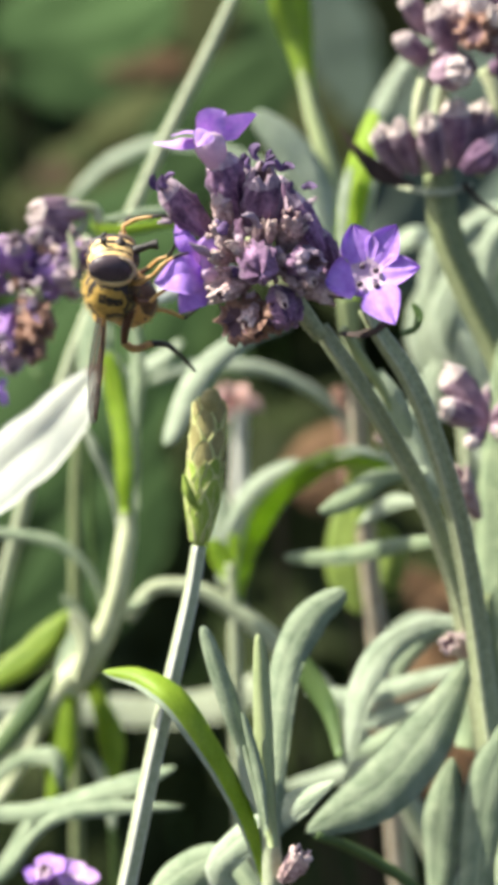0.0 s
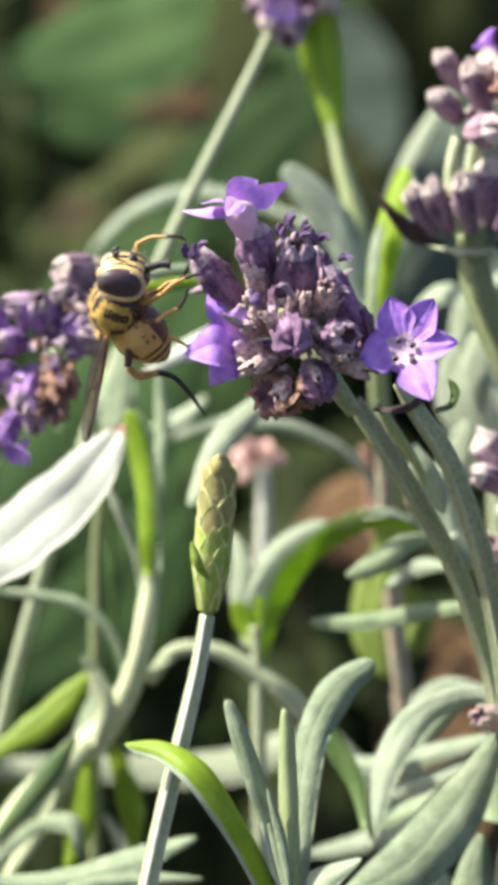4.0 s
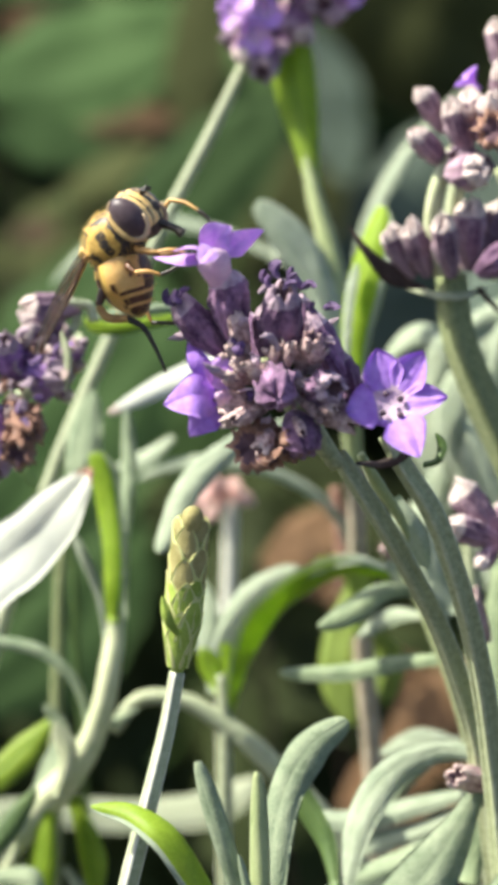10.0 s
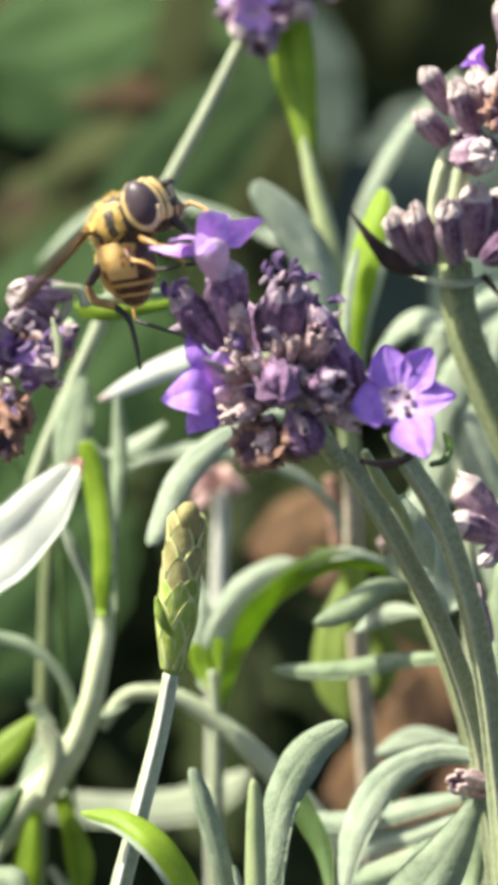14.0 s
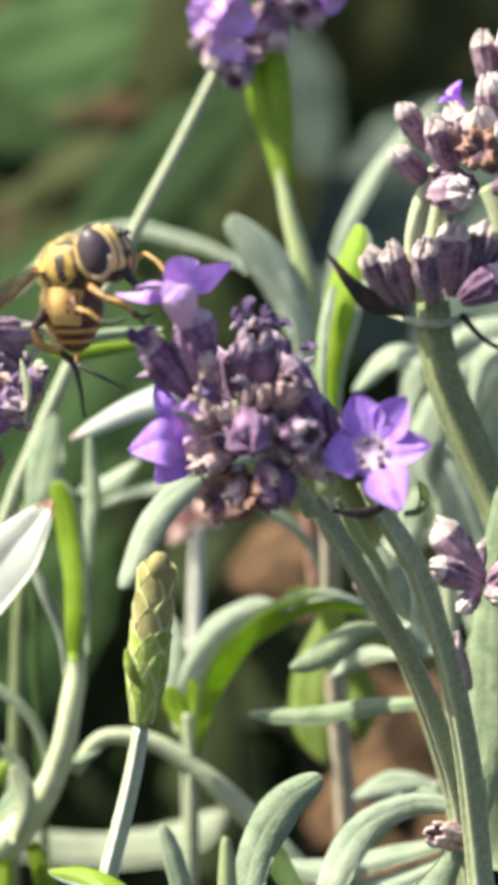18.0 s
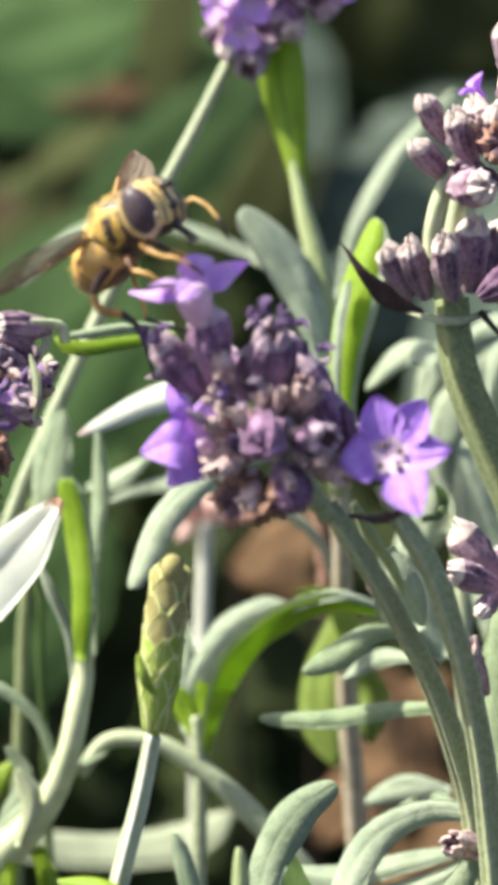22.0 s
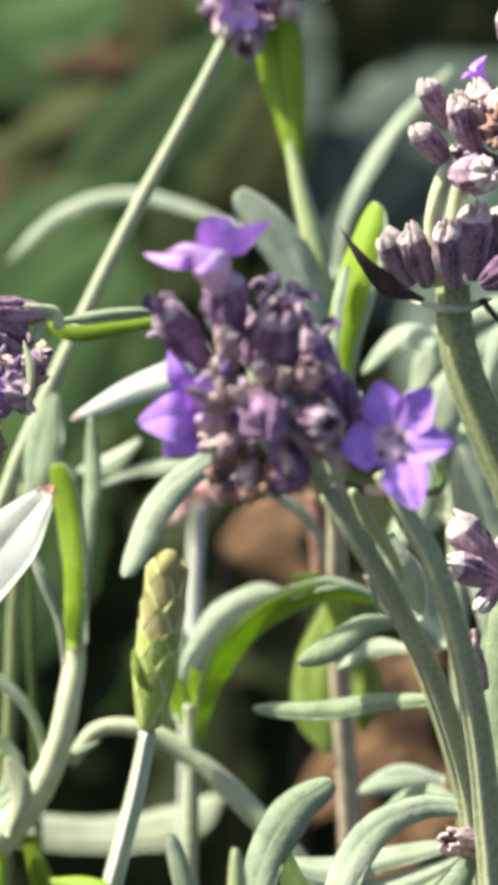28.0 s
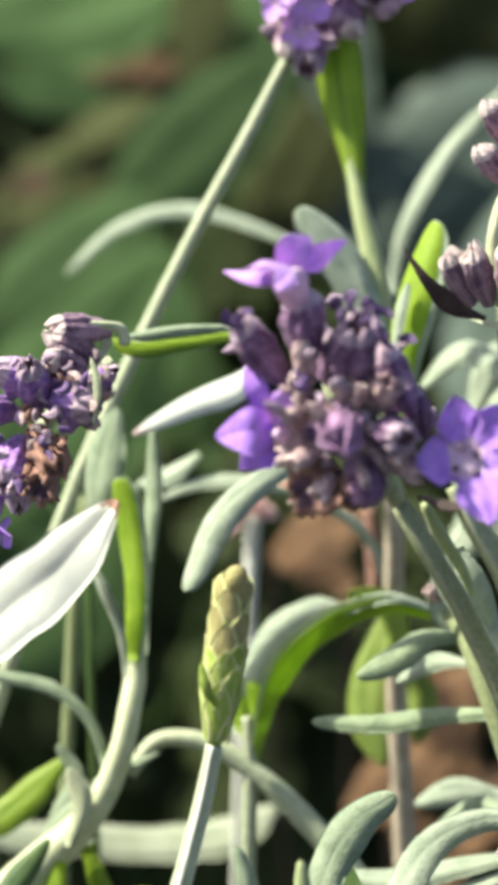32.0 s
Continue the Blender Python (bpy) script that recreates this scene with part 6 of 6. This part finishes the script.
def hoverfly():
    ob = new("hoverfly")
    ob.empty_display_size = 0.004
    tagged(ob, "yellow and black striped hoverfly feeding on the lavender", "hoverfly")
    nz = noise.noise

    def thorax_dark(x, y, z):
        if z > 0.45:
            return 0.10 < abs(y) < 0.34 and x > -0.8 and abs(x - 0.1) > 0.07 or 0.46 < abs(y) < 0.66 and abs(x) < 0.75 and abs(x + 0.1) > 0.09
        w = 0.10 * nz(Vector((x * 2.0, y * 1.6, z * 3.0 + 5)))
        if z > -0.35:
            return x + w > 0.86 or 0.46 < x + w < 0.74 or -0.04 < x - 0.25 * z + w < 0.22 or -0.60 < x + w < -0.36 and z < 0.2
        return w > -0.03

    def head_dark(x, y, z):
        if x < -0.12:
            return 1
        return abs(y) < 0.11 and z < 0.75 or 0.42 < abs(y) < 0.50 or z < -0.70 or z > 0.82 and abs(y) < 0.3 and x < 0.5

    def belly_dark(x, y, z):
        # 0 amber, 1 brown, 2 yellow: pale rim round the back plates, amber foot, brown bands towards the end
        if z > 0.70:
            return 1 if abs((x + 1.0) * 2.4 % 1.0 - 0.5) < 0.27 and abs(y) > 0.06 else 2
        if z > 0.46 or x < -0.93:
            return 2
        if x > -0.28 or z > 0.15:
            return 1 if nz(Vector((x * 5, y * 5, z * 5 + 2))) > 0.50 or z < -0.75 else 0
        return 0 if abs(x + 0.42) < 0.03 or abs(x + 0.66) < 0.03 else 1

    thorax = blob("thorax", (0.2, 0, 0.1), (2.95, 2.6, 2.7), (FLY_THORAX, FLY_BLACK), ob, "yellow thorax with black stripes", 0, 64, 48, dark=thorax_dark)
    fuzz(thorax, (0.2, 0, 0.1), (2.9, 2.55, 2.65), 900, 0.55, FLY_THORAX, 3)
    blob("scutellum", (-2.4, 0, 1.3), (0.8, 1.35, 0.6), FLY_YELLOW, ob)
    belly = blob("abdomen", (-2.75, 0, 0), (3.75, 2.75, 2.55), (FLY_AMBER, FLY_BROWN, FLY_YELLOW), ob, "amber abdomen with dark bands and a yellow rim", 0.3, 64, 64, 0.3, dark=belly_dark)
    fuzz(belly, (-2.75, 0, 0), (3.7, 2.7, 2.5), 260, 0.35, FLY_YELLOW, 9)
    blob("neck", (2.6, 0, 0.0), (0.9, 1.5, 1.6), FLY_BLACK, ob)
    head = blob("head", (3.75, 0, 0.1), (1.75, 2.5, 2.5), (FLY_FACE, FLY_BLACK), ob, "yellow face with dark stripes", 0, 64, 48, dark=head_dark)
    for s in (1, -1):
        blob("eye", (3.7, s * 1.82, 0.3), (1.40, 1.08, 2.12), FLY_EYE, head, "large dark brown eye")
        limb("eye_rim", [(3.2, s * 1.7, 2.4), (2.65, s * 2.45, 1.4), (2.5, s * 2.65, 0.0), (2.7, s * 2.4, -1.3), (3.4, s * 1.75, -2.1)], [0.12, 0.22, 0.26, 0.22, 0.14], FLY_FACE, head, "yellow rim behind the eye")
        ring = [radians(a) for a in range(95, 341, 35)]
        limb("eye_ring", [(3.75 + 1.45 * math.cos(a), s * 2.15, 0.3 + 2.15 * math.sin(a)) for a in ring], [0.08, 0.17, 0.22, 0.26, 0.24, 0.10], FLY_PALE, head, "pale ring round the eye", 24)
        limb("antenna", [(5.35, s * 0.3, 1.0), (5.8, s * 0.42, 1.15), (6.1, s * 0.55, 0.8)], [0.14, 0.24, 0.14], FLY_BLACK, head)
        limb("bristle", [(5.9, s * 0.45, 1.15), (6.4, s * 0.7, 1.8)], [0.03, 0.02], FLY_BLACK, head)
    blob("face_bump", (5.3, 0, -0.5), (0.5, 0.6, 0.55), FLY_BLACK, head)
    fuzz(head, (3.7, 0, 0.1), (1.7, 2.45, 2.45), 110, 0.3, FLY_YELLOW, 6)
    limb("proboscis", [(4.5, 0, -1.7), (5.0, -0.1, -2.6), (5.3, -0.1, -3.3), (5.4, -0.1, -4.0)], [0.50, 0.36, 0.34, 0.50], FLY_BLACK, ob, "thick black proboscis")
    hind = None
    for s in (1, -1):
        for hip, knee, ankle, toe, mat in (
            ((1.6, 1.0, -1.7), (4.0, 3.9, -2.2), (6.4, 3.2, -3.6), (7.2, 2.8, -4.8), FLY_LEG),
            ((0.3, 1.2, -2.0), (0.9, 3.0, -3.4), (2.4, 2.8, -5.2), (4.4, 2.4, -5.8), FLY_BROWN),
            ((-1.1, 1.2, -1.8), (-3.4, 2.6, -3.8), (-4.2, 2.4, -7.0), (-0.6, 2.2, -10.5), FLY_LEG),
        ):
            if hip[0] > 1:
                knee, ankle, toe = ((5.4, 3.0, -0.8), (7.0, 2.2, -3.4), (7.0, 2.0, -5.2)) if s > 0 else ((3.6, 2.6, -3.6), (5.2, 2.0, -5.4), (5.6, 1.8, -6.8))
            if s < 0 and mat == FLY_LEG and hip[0] < 0:
                # the right hind leg, in its own space: local x down the leg
                hind = limb("leg", [(0, 0, 0), (1.5, 0, -1.4), (2.8, 0, -2.2)], [0.42, 0.46, 0.34], FLY_BROWN, ob, "brown hind leg with a yellow shin and black foot")
                limb("shin", [(2.8, 0, -2.2), (3.9, 0, -1.7), (4.5, 0, 0.1)], [0.34, 0.40, 0.34], FLY_LEG, hind)
                limb("foot", [(4.4, 0, 0.0), (5.4, 0, 1.2), (7.0, 0, 1.8), (9.8, 0, 2.4)], [0.33, 0.28, 0.22, 0.12], FLY_BLACK, hind, "black foot")
                continue
            h, k, a, e = (Vector((p[0], p[1] * s, p[2])) for p in (hip, knee, ankle, toe))
            leg = limb("leg", [h, h.lerp(k, 0.5) + Vector((0, 0.4 * s, 0.1)), k], [0.30, 0.33, 0.18], mat, ob, "yellow leg with a dark foot")
            limb("shin", [k, k.lerp(a, 0.5) + Vector((0.2, 0.1 * s, 0.1)), a], [0.19, 0.19, 0.13], FLY_LEG, leg)
            limb("foot", [a, a.lerp(e, 0.5) + Vector((0.15, 0, -0.15)), e], [0.19, 0.16, 0.1], FLY_BLACK, leg)
    return ob, belly, wing(ob, -1), wing(ob, 1), hind


fly, belly, near_wing, far_wing, hind_leg = hoverfly()


def axes(ahead, up):
    x = WD(ahead).normalized()
    z = WD(up)
    y = z.cross(x).normalized()
    return Matrix((x, y, x.cross(y))).transposed()


def fly_pose(eye, ahead, up):
    """Its pose: where its right eye is in the plan, the way ahead and the way of its back."""
    m = axes(ahead, up)
    return Matrix.Translation(W(eye) - m @ Vector((0.0038, -0.0029, 0.0003))) @ m.to_4x4()


def belly_pose(ahead, up, back):
    """The abdomen's pose on the thorax, so that it points along a way of the plan."""
    y = axes(ahead, up)
    a = (y.transposed() @ WD(back)).normalized() * -1
    z = Vector((0, 0, 1)) - a * a.z
    z.normalize()
    t = z.cross(a)
    return Matrix.Translation((-0.0002, 0, -0.0004)) @ Matrix((a, t, z)).transposed().to_4x4()


def joint_pose(t, at, along, up):
    """A wing's or leg's pose on the body at t, hinged at a place of the body: plan ways of its local x and z."""
    ahead, back, belly_way = fly_ways(t)
    body = axes(ahead, back)
    return Matrix.Translation(Vector(at) / 1000) @ (body.transposed() @ axes(along, up)).to_4x4()


# seconds; right eye; way ahead; way of the back; way of the abdomen
FLY = [
    (0.0, (-12.9, -0.6, -66), (0.10, 0.80, -0.55), (-0.95, 0.2, -0.2), (0.38, -0.15, 0.90)),
    (1.0, (-14.4, -1.3, -66), (0.10, 0.80, -0.55), (-0.95, 0.2, -0.2), (0.38, -0.15, 0.90)),
    (2.0, (-14.2, 0.5, -66), (0.12, 0.80, -0.55), (-0.95, 0.2, -0.2), (0.42, -0.25, 0.86)),
    (4.5, (-14.5, 4.2, -66), (0.20, 0.85, -0.5), (-0.92, 0.3, -0.2), (0.50, -0.72, 0.45)),
    (5.0, (-14.3, 5, -66), (0.22, 0.85, -0.5), (-0.92, 0.3, -0.2), (0.46, -0.78, 0.4)),
    (6.0, (-14.4, 7.4, -66), (0.30, 0.85, -0.45), (-0.88, 0.4, -0.15), (0.40, -0.88, 0.15)),
    (7.0, (-13.5, 9.3, -66), (0.32, 0.85, -0.45), (-0.88, 0.4, -0.15), (0.25, -0.95, 0.1)),
    (8.0, (-14.7, 11.5, -66), (0.35, 0.82, -0.45), (-0.86, 0.42, -0.1), (0.35, -0.92, 0.1)),
    (9.0, (-13.3, 11.9, -66), (0.48, 0.75, -0.45), (-0.8, 0.5, -0.1), (0.32, -0.93, 0.1)),
    (10.0, (-12, 14.2, -66), (0.62, 0.62, -0.45), (-0.68, 0.68, 0), (0.28, -0.95, 0.1)),
    (11.0, (-11.3, 14.5, -66), (0.66, 0.58, -0.42), (-0.64, 0.72, 0), (0.22, -0.95, 0.1)),
    (12.0, (-11.1, 14.1, -66), (0.72, 0.52, -0.42), (-0.58, 0.78, 0.05), (0.05, -0.98, 0.1)),
    (13.0, (-10.8, 14.2, -66), (0.78, 0.45, -0.40), (-0.5, 0.85, 0.1), (-0.15, -0.97, 0.15)),
    (14.0, (-10.6, 14.1, -66), (0.76, 0.45, -0.42), (-0.5, 0.85, 0.1), (0.15, -0.97, 0.1)),
    (16.5, (-10.8, 14.1, -66), (0.80, 0.35, -0.45), (-0.42, 0.9, 0.1), (0.12, -0.97, 0.1)),
    (17.0, (-10.9, 14.6, -66), (0.80, 0.33, -0.45), (-0.4, 0.9, 0.1), (0.12, -0.97, 0.1)),
    (18.0, (-11.8, 13.5, -66), (0.82, 0.34, -0.46), (-0.36, 0.92, 0.05), (0.0, -0.97, 0.15)),
    (19.0, (-11.5, 13, -66), (0.84, 0.34, -0.4), (-0.36, 0.92, 0), (-0.1, -0.93, 0.3)),
    (20.0, (-12, 14.2, -66), (0.72, 0.4, -0.57), (-0.42, 0.89, -0.1), (-0.52, -0.66, 0.55)),
    (21.0, (-12.3, 15.4, -66), (0.72, 0.4, -0.57), (-0.42, 0.89, -0.1), (-0.48, -0.7, 0.52)),
    (21.5, (-9.1, 16.3, -66), (0.72, 0.42, -0.57), (-0.42, 0.89, -0.1), (-0.5, -0.65, 0.55)),
    (22.0, (-9.5, 16.1, -66), (0.72, 0.42, -0.57), (-0.42, 0.89, -0.1), (-0.55, -0.6, 0.55)),
    (23.0, (-9.1, 16.5, -66), (0.72, 0.42, -0.57), (-0.42, 0.89, -0.1), (-0.74, -0.46, 0.5)),
    (23.5, (-10.1, 16, -66), (0.72, 0.42, -0.57), (-0.42, 0.89, -0.1), (-0.74, -0.46, 0.5)),
    (24.0, (-9.5, 16.4, -66), (0.72, 0.42, -0.57), (-0.42, 0.89, -0.1), (-0.74, -0.46, 0.5)),
    (25.0, (-9.7, 16.5, -66), (0.72, 0.42, -0.57), (-0.42, 0.89, -0.1), (-0.45, -0.78, 0.45)),
    (25.5, (-8.8, 16.9, -66), (0.72, 0.42, -0.57), (-0.42, 0.89, -0.1), (-0.45, -0.78, 0.45)),
    (25.8, (-12, 34, -60), (0.5, 0.3, -0.6), (0.0, 0.9, 0.3), (-0.4, -0.6, 0.5)),
    (26.2, (-60, 70, 60), (-0.2, 0.4, 0.6), (0.2, 0.9, -0.1), (0.3, -0.5, -0.6)),
    (26.7, (-130, 90, 330), (-0.3, 0.2, 0.7), (0.3, 0.8, 0.2), (0.6, -0.4, -0.6)),
    (27.3, (-230, 63, 622), (-0.4, 0.1, 0.8), (0.2, 0.9, 0.2), (0.6, -0.2, -0.7)),
    (32.0, (-230, 63, 622), (-0.4, 0.1, 0.8), (0.2, 0.9, 0.2), (0.6, -0.2, -0.7)),
]
# seconds and the eye's place, right and up, while it feeds
EYE = [(0, (-13.6, -0.6)), (0.5, (-14.5, -1.9)), (1, (-14.8, -2.0)), (1.5, (-15.1, -1.4)), (2, (-15.1, 0.4)), (2.5, (-14.4, 3.1)), (4.5, (-15.2, 4.3)), (5, (-14.3, 5.0)), (5.5, (-14.5, 5.9)), (6, (-14.5, 8.1)), (6.5, (-13.0, 9.4)), (7, (-13.5, 9.2)), (7.5, (-15.0, 10.2)), (8, (-15.1, 11.5)), (8.5, (-14.5, 12.0)), (9, (-13.5, 11.7)), (9.5, (-13.4, 13.2)), (10, (-12.1, 13.8)), (10.5, (-12.4, 13.5)), (11, (-11.8, 14.0)), (11.5, (-10.2, 14.7)), (12, (-11.2, 14.0)), (12.5, (-11.2, 14.4)), (13, (-10.8, 14.2)), (13.5, (-11.1, 13.5)), (14, (-10.7, 13.8)), (14.5, (-11.2, 13.3)), (16.5, (-11.1, 13.9)), (17, (-11.2, 14.3)), (17.5, (-11.3, 14.3)), (18, (-12.0, 13.5)), (18.5, (-12.8, 13.7)), (19, (-11.7, 13.7)), (19.5, (-12.6, 14.1)), (20, (-12.2, 14.1)), (20.5, (-11.6, 14.2)), (21, (-12.4, 15.4)), (21.5, (-9.3, 16.6)), (22, (-9.6, 16.2)), (22.5, (-10.5, 15.8)), (23, (-9.1, 16.4)), (23.5, (-10.2, 16.0)), (24, (-9.5, 16.4)), (24.5, (-8.1, 16.9)), (25, (-9.7, 16.4)), (25.5, (-8.9, 16.6))]
# seconds; way along the wing or leg; way of its local z
WING_NEAR = [
    (0.0, (-0.08, -0.95, -0.25), (0.97, -0.08, -0.20)),
    (2.0, (-0.10, -0.95, -0.25), (0.97, -0.10, -0.20)),
    (7.0, (-0.27, -0.95, -0.10), (0.94, -0.27, -0.25)),
    (10.0, (-0.40, -0.88, -0.25), (0.90, -0.42, -0.20)),
    (12.0, (-0.58, -0.70, -0.40), (0.76, -0.65, -0.10)),
    (14.0, (-0.58, -0.70, -0.40), (0.76, -0.65, -0.10)),
    (18.0, (-0.74, -0.64, -0.20), (0.62, -0.74, -0.30)),
    (20.0, (-0.78, -0.60, -0.15), (0.58, -0.72, -0.38)),
    (23.0, (-0.84, -0.54, -0.05), (0.50, -0.74, -0.45)),
    (25.5, (-0.83, -0.56, -0.05), (0.50, -0.74, -0.45)),
    (26.2, (-0.50, 0.30, -0.60), (0.20, 0.90, 0.20)),
    (27.3, (0.50, 0.10, 0.10), (0.20, 0.90, 0.20)),
    (32.0, (0.50, 0.10, 0.10), (0.20, 0.90, 0.20)),
]
WING_FAR = [
    (0.0, (0.30, 0.70, 0.62), (-0.90, 0.35, 0.05)),
    (2.0, (0.30, 0.70, 0.62), (-0.90, 0.35, 0.05)),
    (7.0, (0.25, 0.10, 0.96), (-0.50, 0.86, 0.05)),
    (14.0, (0.20, 0.10, 0.97), (-0.30, 0.94, -0.05)),
    (18.0, (0.12, 0.32, 0.94), (-0.12, 0.93, -0.32)),
    (20.0, (0.10, 0.34, 0.93), (-0.10, 0.92, -0.34)),
    (23.0, (0.10, 0.62, 0.78), (-0.06, 0.77, -0.62)),
    (25.5, (0.10, 0.62, 0.78), (-0.06, 0.77, -0.62)),
    (26.2, (0.50, 0.40, 0.50), (-0.10, 0.90, -0.20)),
    (27.3, (0.50, 0.10, 0.40), (0.20, 0.90, 0.20)),
    (32.0, (0.50, 0.10, 0.40), (0.20, 0.90, 0.20)),
]
HIND = [
    (0.0, (0.35, -0.72, 0.60), (0.85, 0.50, 0.05)),
    (2.0, (0.35, -0.72, 0.60), (0.85, 0.50, 0.05)),
    (5.0, (0.40, -0.92, 0.05), (0.92, 0.40, 0.10)),
    (7.0, (0.40, -0.92, 0.05), (0.92, 0.40, 0.10)),
    (10.0, (0.20, -0.97, 0.05), (0.97, 0.20, 0.10)),
    (12.0, (0.05, -0.99, 0.0), (0.98, 0.05, 0.10)),
    (18.0, (-0.05, -0.99, -0.05), (0.95, -0.05, 0.20)),
    (25.5, (0.0, -0.99, -0.08), (0.98, 0.0, 0.10)),
    (26.2, (-0.20, -0.80, 0.30), (0.60, -0.10, 0.60)),
    (27.3, (-0.20, -0.90, 0.30), (0.40, 0.0, 0.80)),
    (32.0, (-0.20, -0.90, 0.30), (0.40, 0.0, 0.80)),
]
SWAY = [(0, -0.40, 0.10), (0.5, -0.90, 0.10), (1, -0.50, -0.20), (1.5, -0.70, 0.00), (2, -0.50, -0.10), (2.5, -0.20, 0.40), (4.5, -0.10, -0.80), (5, 0.40, -0.60), (5.5, 0.30, -0.50), (6, 0.00, -0.90), (6.5, 0.50, -0.60), (7, -0.10, -0.80), (7.5, 0.20, -0.90), (8, 0.10, -0.70), (8.5, 0.10, -0.80), (9, 0.40, -1.00), (9.5, -0.20, -0.80), (10, 0.40, -0.70), (10.5, 0.20, -0.90), (11, -0.10, -0.90), (11.5, 0.50, -0.80), (12, 0.00, -1.00), (12.5, 0.20, -0.80), (13, 0.30, -0.90), (13.5, -0.10, -1.20), (14, 0.50, -0.90), (14.5, 0.00, -1.10), (16.5, 0.30, -1.20), (17, 0.00, -0.90), (17.5, 0.30, -0.80), (18, 0.40, -0.90), (18.5, -0.20, -1.10), (19, 0.40, -1.20), (19.5, 0.00, -1.10), (20, -0.10, -1.20), (20.5, 0.30, -1.20), (21, -0.30, -1.20), (21.5, 0.70, -1.00), (22, 0.20, -1.10), (22.5, -0.20, -1.40), (23, 0.40, -1.10), (23.5, -0.20, -1.20), (24, -0.30, -1.40), (24.5, 0.50, -1.20), (25, -0.30, -1.40), (25.5, 0.20, -1.40), (27.5, 1.10, 0.20), (28, 0.10, -0.40), (28.5, 1.10, 0.10), (29, 0.20, -0.30), (29.5, 1.00, 0.00), (30, 0.40, -0.20), (30.5, 1.00, 0.00), (31, 0.50, -0.10), (31.5, 1.00, 0.10), (32, 0.70, -0.10)]


def fly_ways(t):
    """The ways ahead, of the back and of the abdomen at t, between the rows of FLY."""
    k = max(i for i in range(len(FLY) - 1) if FLY[i][0] <= t)
    u = (t - FLY[k][0]) / (FLY[k + 1][0] - FLY[k][0])
    return [tuple(Vector(a).lerp(Vector(b), u)) for a, b in zip(FLY[k][2:], FLY[k + 1][2:])]


def motions():
    foot = main_lav.location.copy()
    walk(main_lav, [(t, Matrix.Translation(foot + WD((x, v, 0)))) for t, x, v in SWAY])
    pivot = W((10.9, -2.3, -66)) - foot
    view, across = WD((0, 0, 1)).normalized(), WD((1, 0, 0)).normalized()
    nod = [(0.0, -3.5, -6.0), (4.5, -3.0, -7.0), (25.5, -2.5, -7.0), (27.0, 0.0, 0.0), (32.0, 0.0, 0.0)]     # seconds; degrees turned; degrees leant, under the insect's weight
    walk(head, [(t, Matrix.Translation(pivot) @ Matrix.Rotation(radians(a), 4, view) @ Matrix.Rotation(radians(b), 4, across) @ Matrix.Translation(-pivot)) for t, a, b in nod])
    bent = [(0.0, 0.7, -0.4), (2.5, 0.5, -0.4), (9.0, -0.4, -0.5), (12.0, -0.8, -0.5), (25.5, -0.9, -0.5), (27.0, 0.0, 0.0), (32.0, 0.0, 0.0)]     # seconds; millimetres to the right and up
    for ob in top_flower + [top_calyx]:
        rest = ob.matrix_basis.copy()
        walk(ob, [(t, Matrix.Translation(WD((x, v, 0))) @ rest) for t, x, v in bent])
    foot = spike.location.copy()
    lean = []
    for t, x in ((0, 1.5), (1.0, 1.6), (1.5, 1.5), (2.0, 0.95), (2.5, 0.0), (4.5, 0.0), (32.0, 0.0)):
        lean.append((t, Matrix.Translation(foot) @ Matrix.Rotation(math.atan(x / 370.0), 4, "Y")))
    walk(spike, lean)
    walk(fly, [(t, fly_pose((*xy, -66), *fly_ways(t)[:2])) for t, xy in EYE] + [(t, fly_pose(eye, ahead, up)) for t, eye, ahead, up, back in FLY if t > 25.5])
    walk(near_wing, [(t, joint_pose(t, (-1.6, -2.2, 0.9), along, up)) for t, along, up in WING_NEAR])
    walk(far_wing, [(t, joint_pose(t, (-0.6, 2.0, 1.7), along, up)) for t, along, up in WING_FAR])
    walk(hind_leg, [(t, joint_pose(t, (-1.1, -1.2, -1.8), along, up)) for t, along, up in HIND])
    walk(belly, [(t, belly_pose(*fly_ways(t))) for t in [t for t, xy in EYE] + [row[0] for row in FLY if row[0] > 25.5]])


motions()
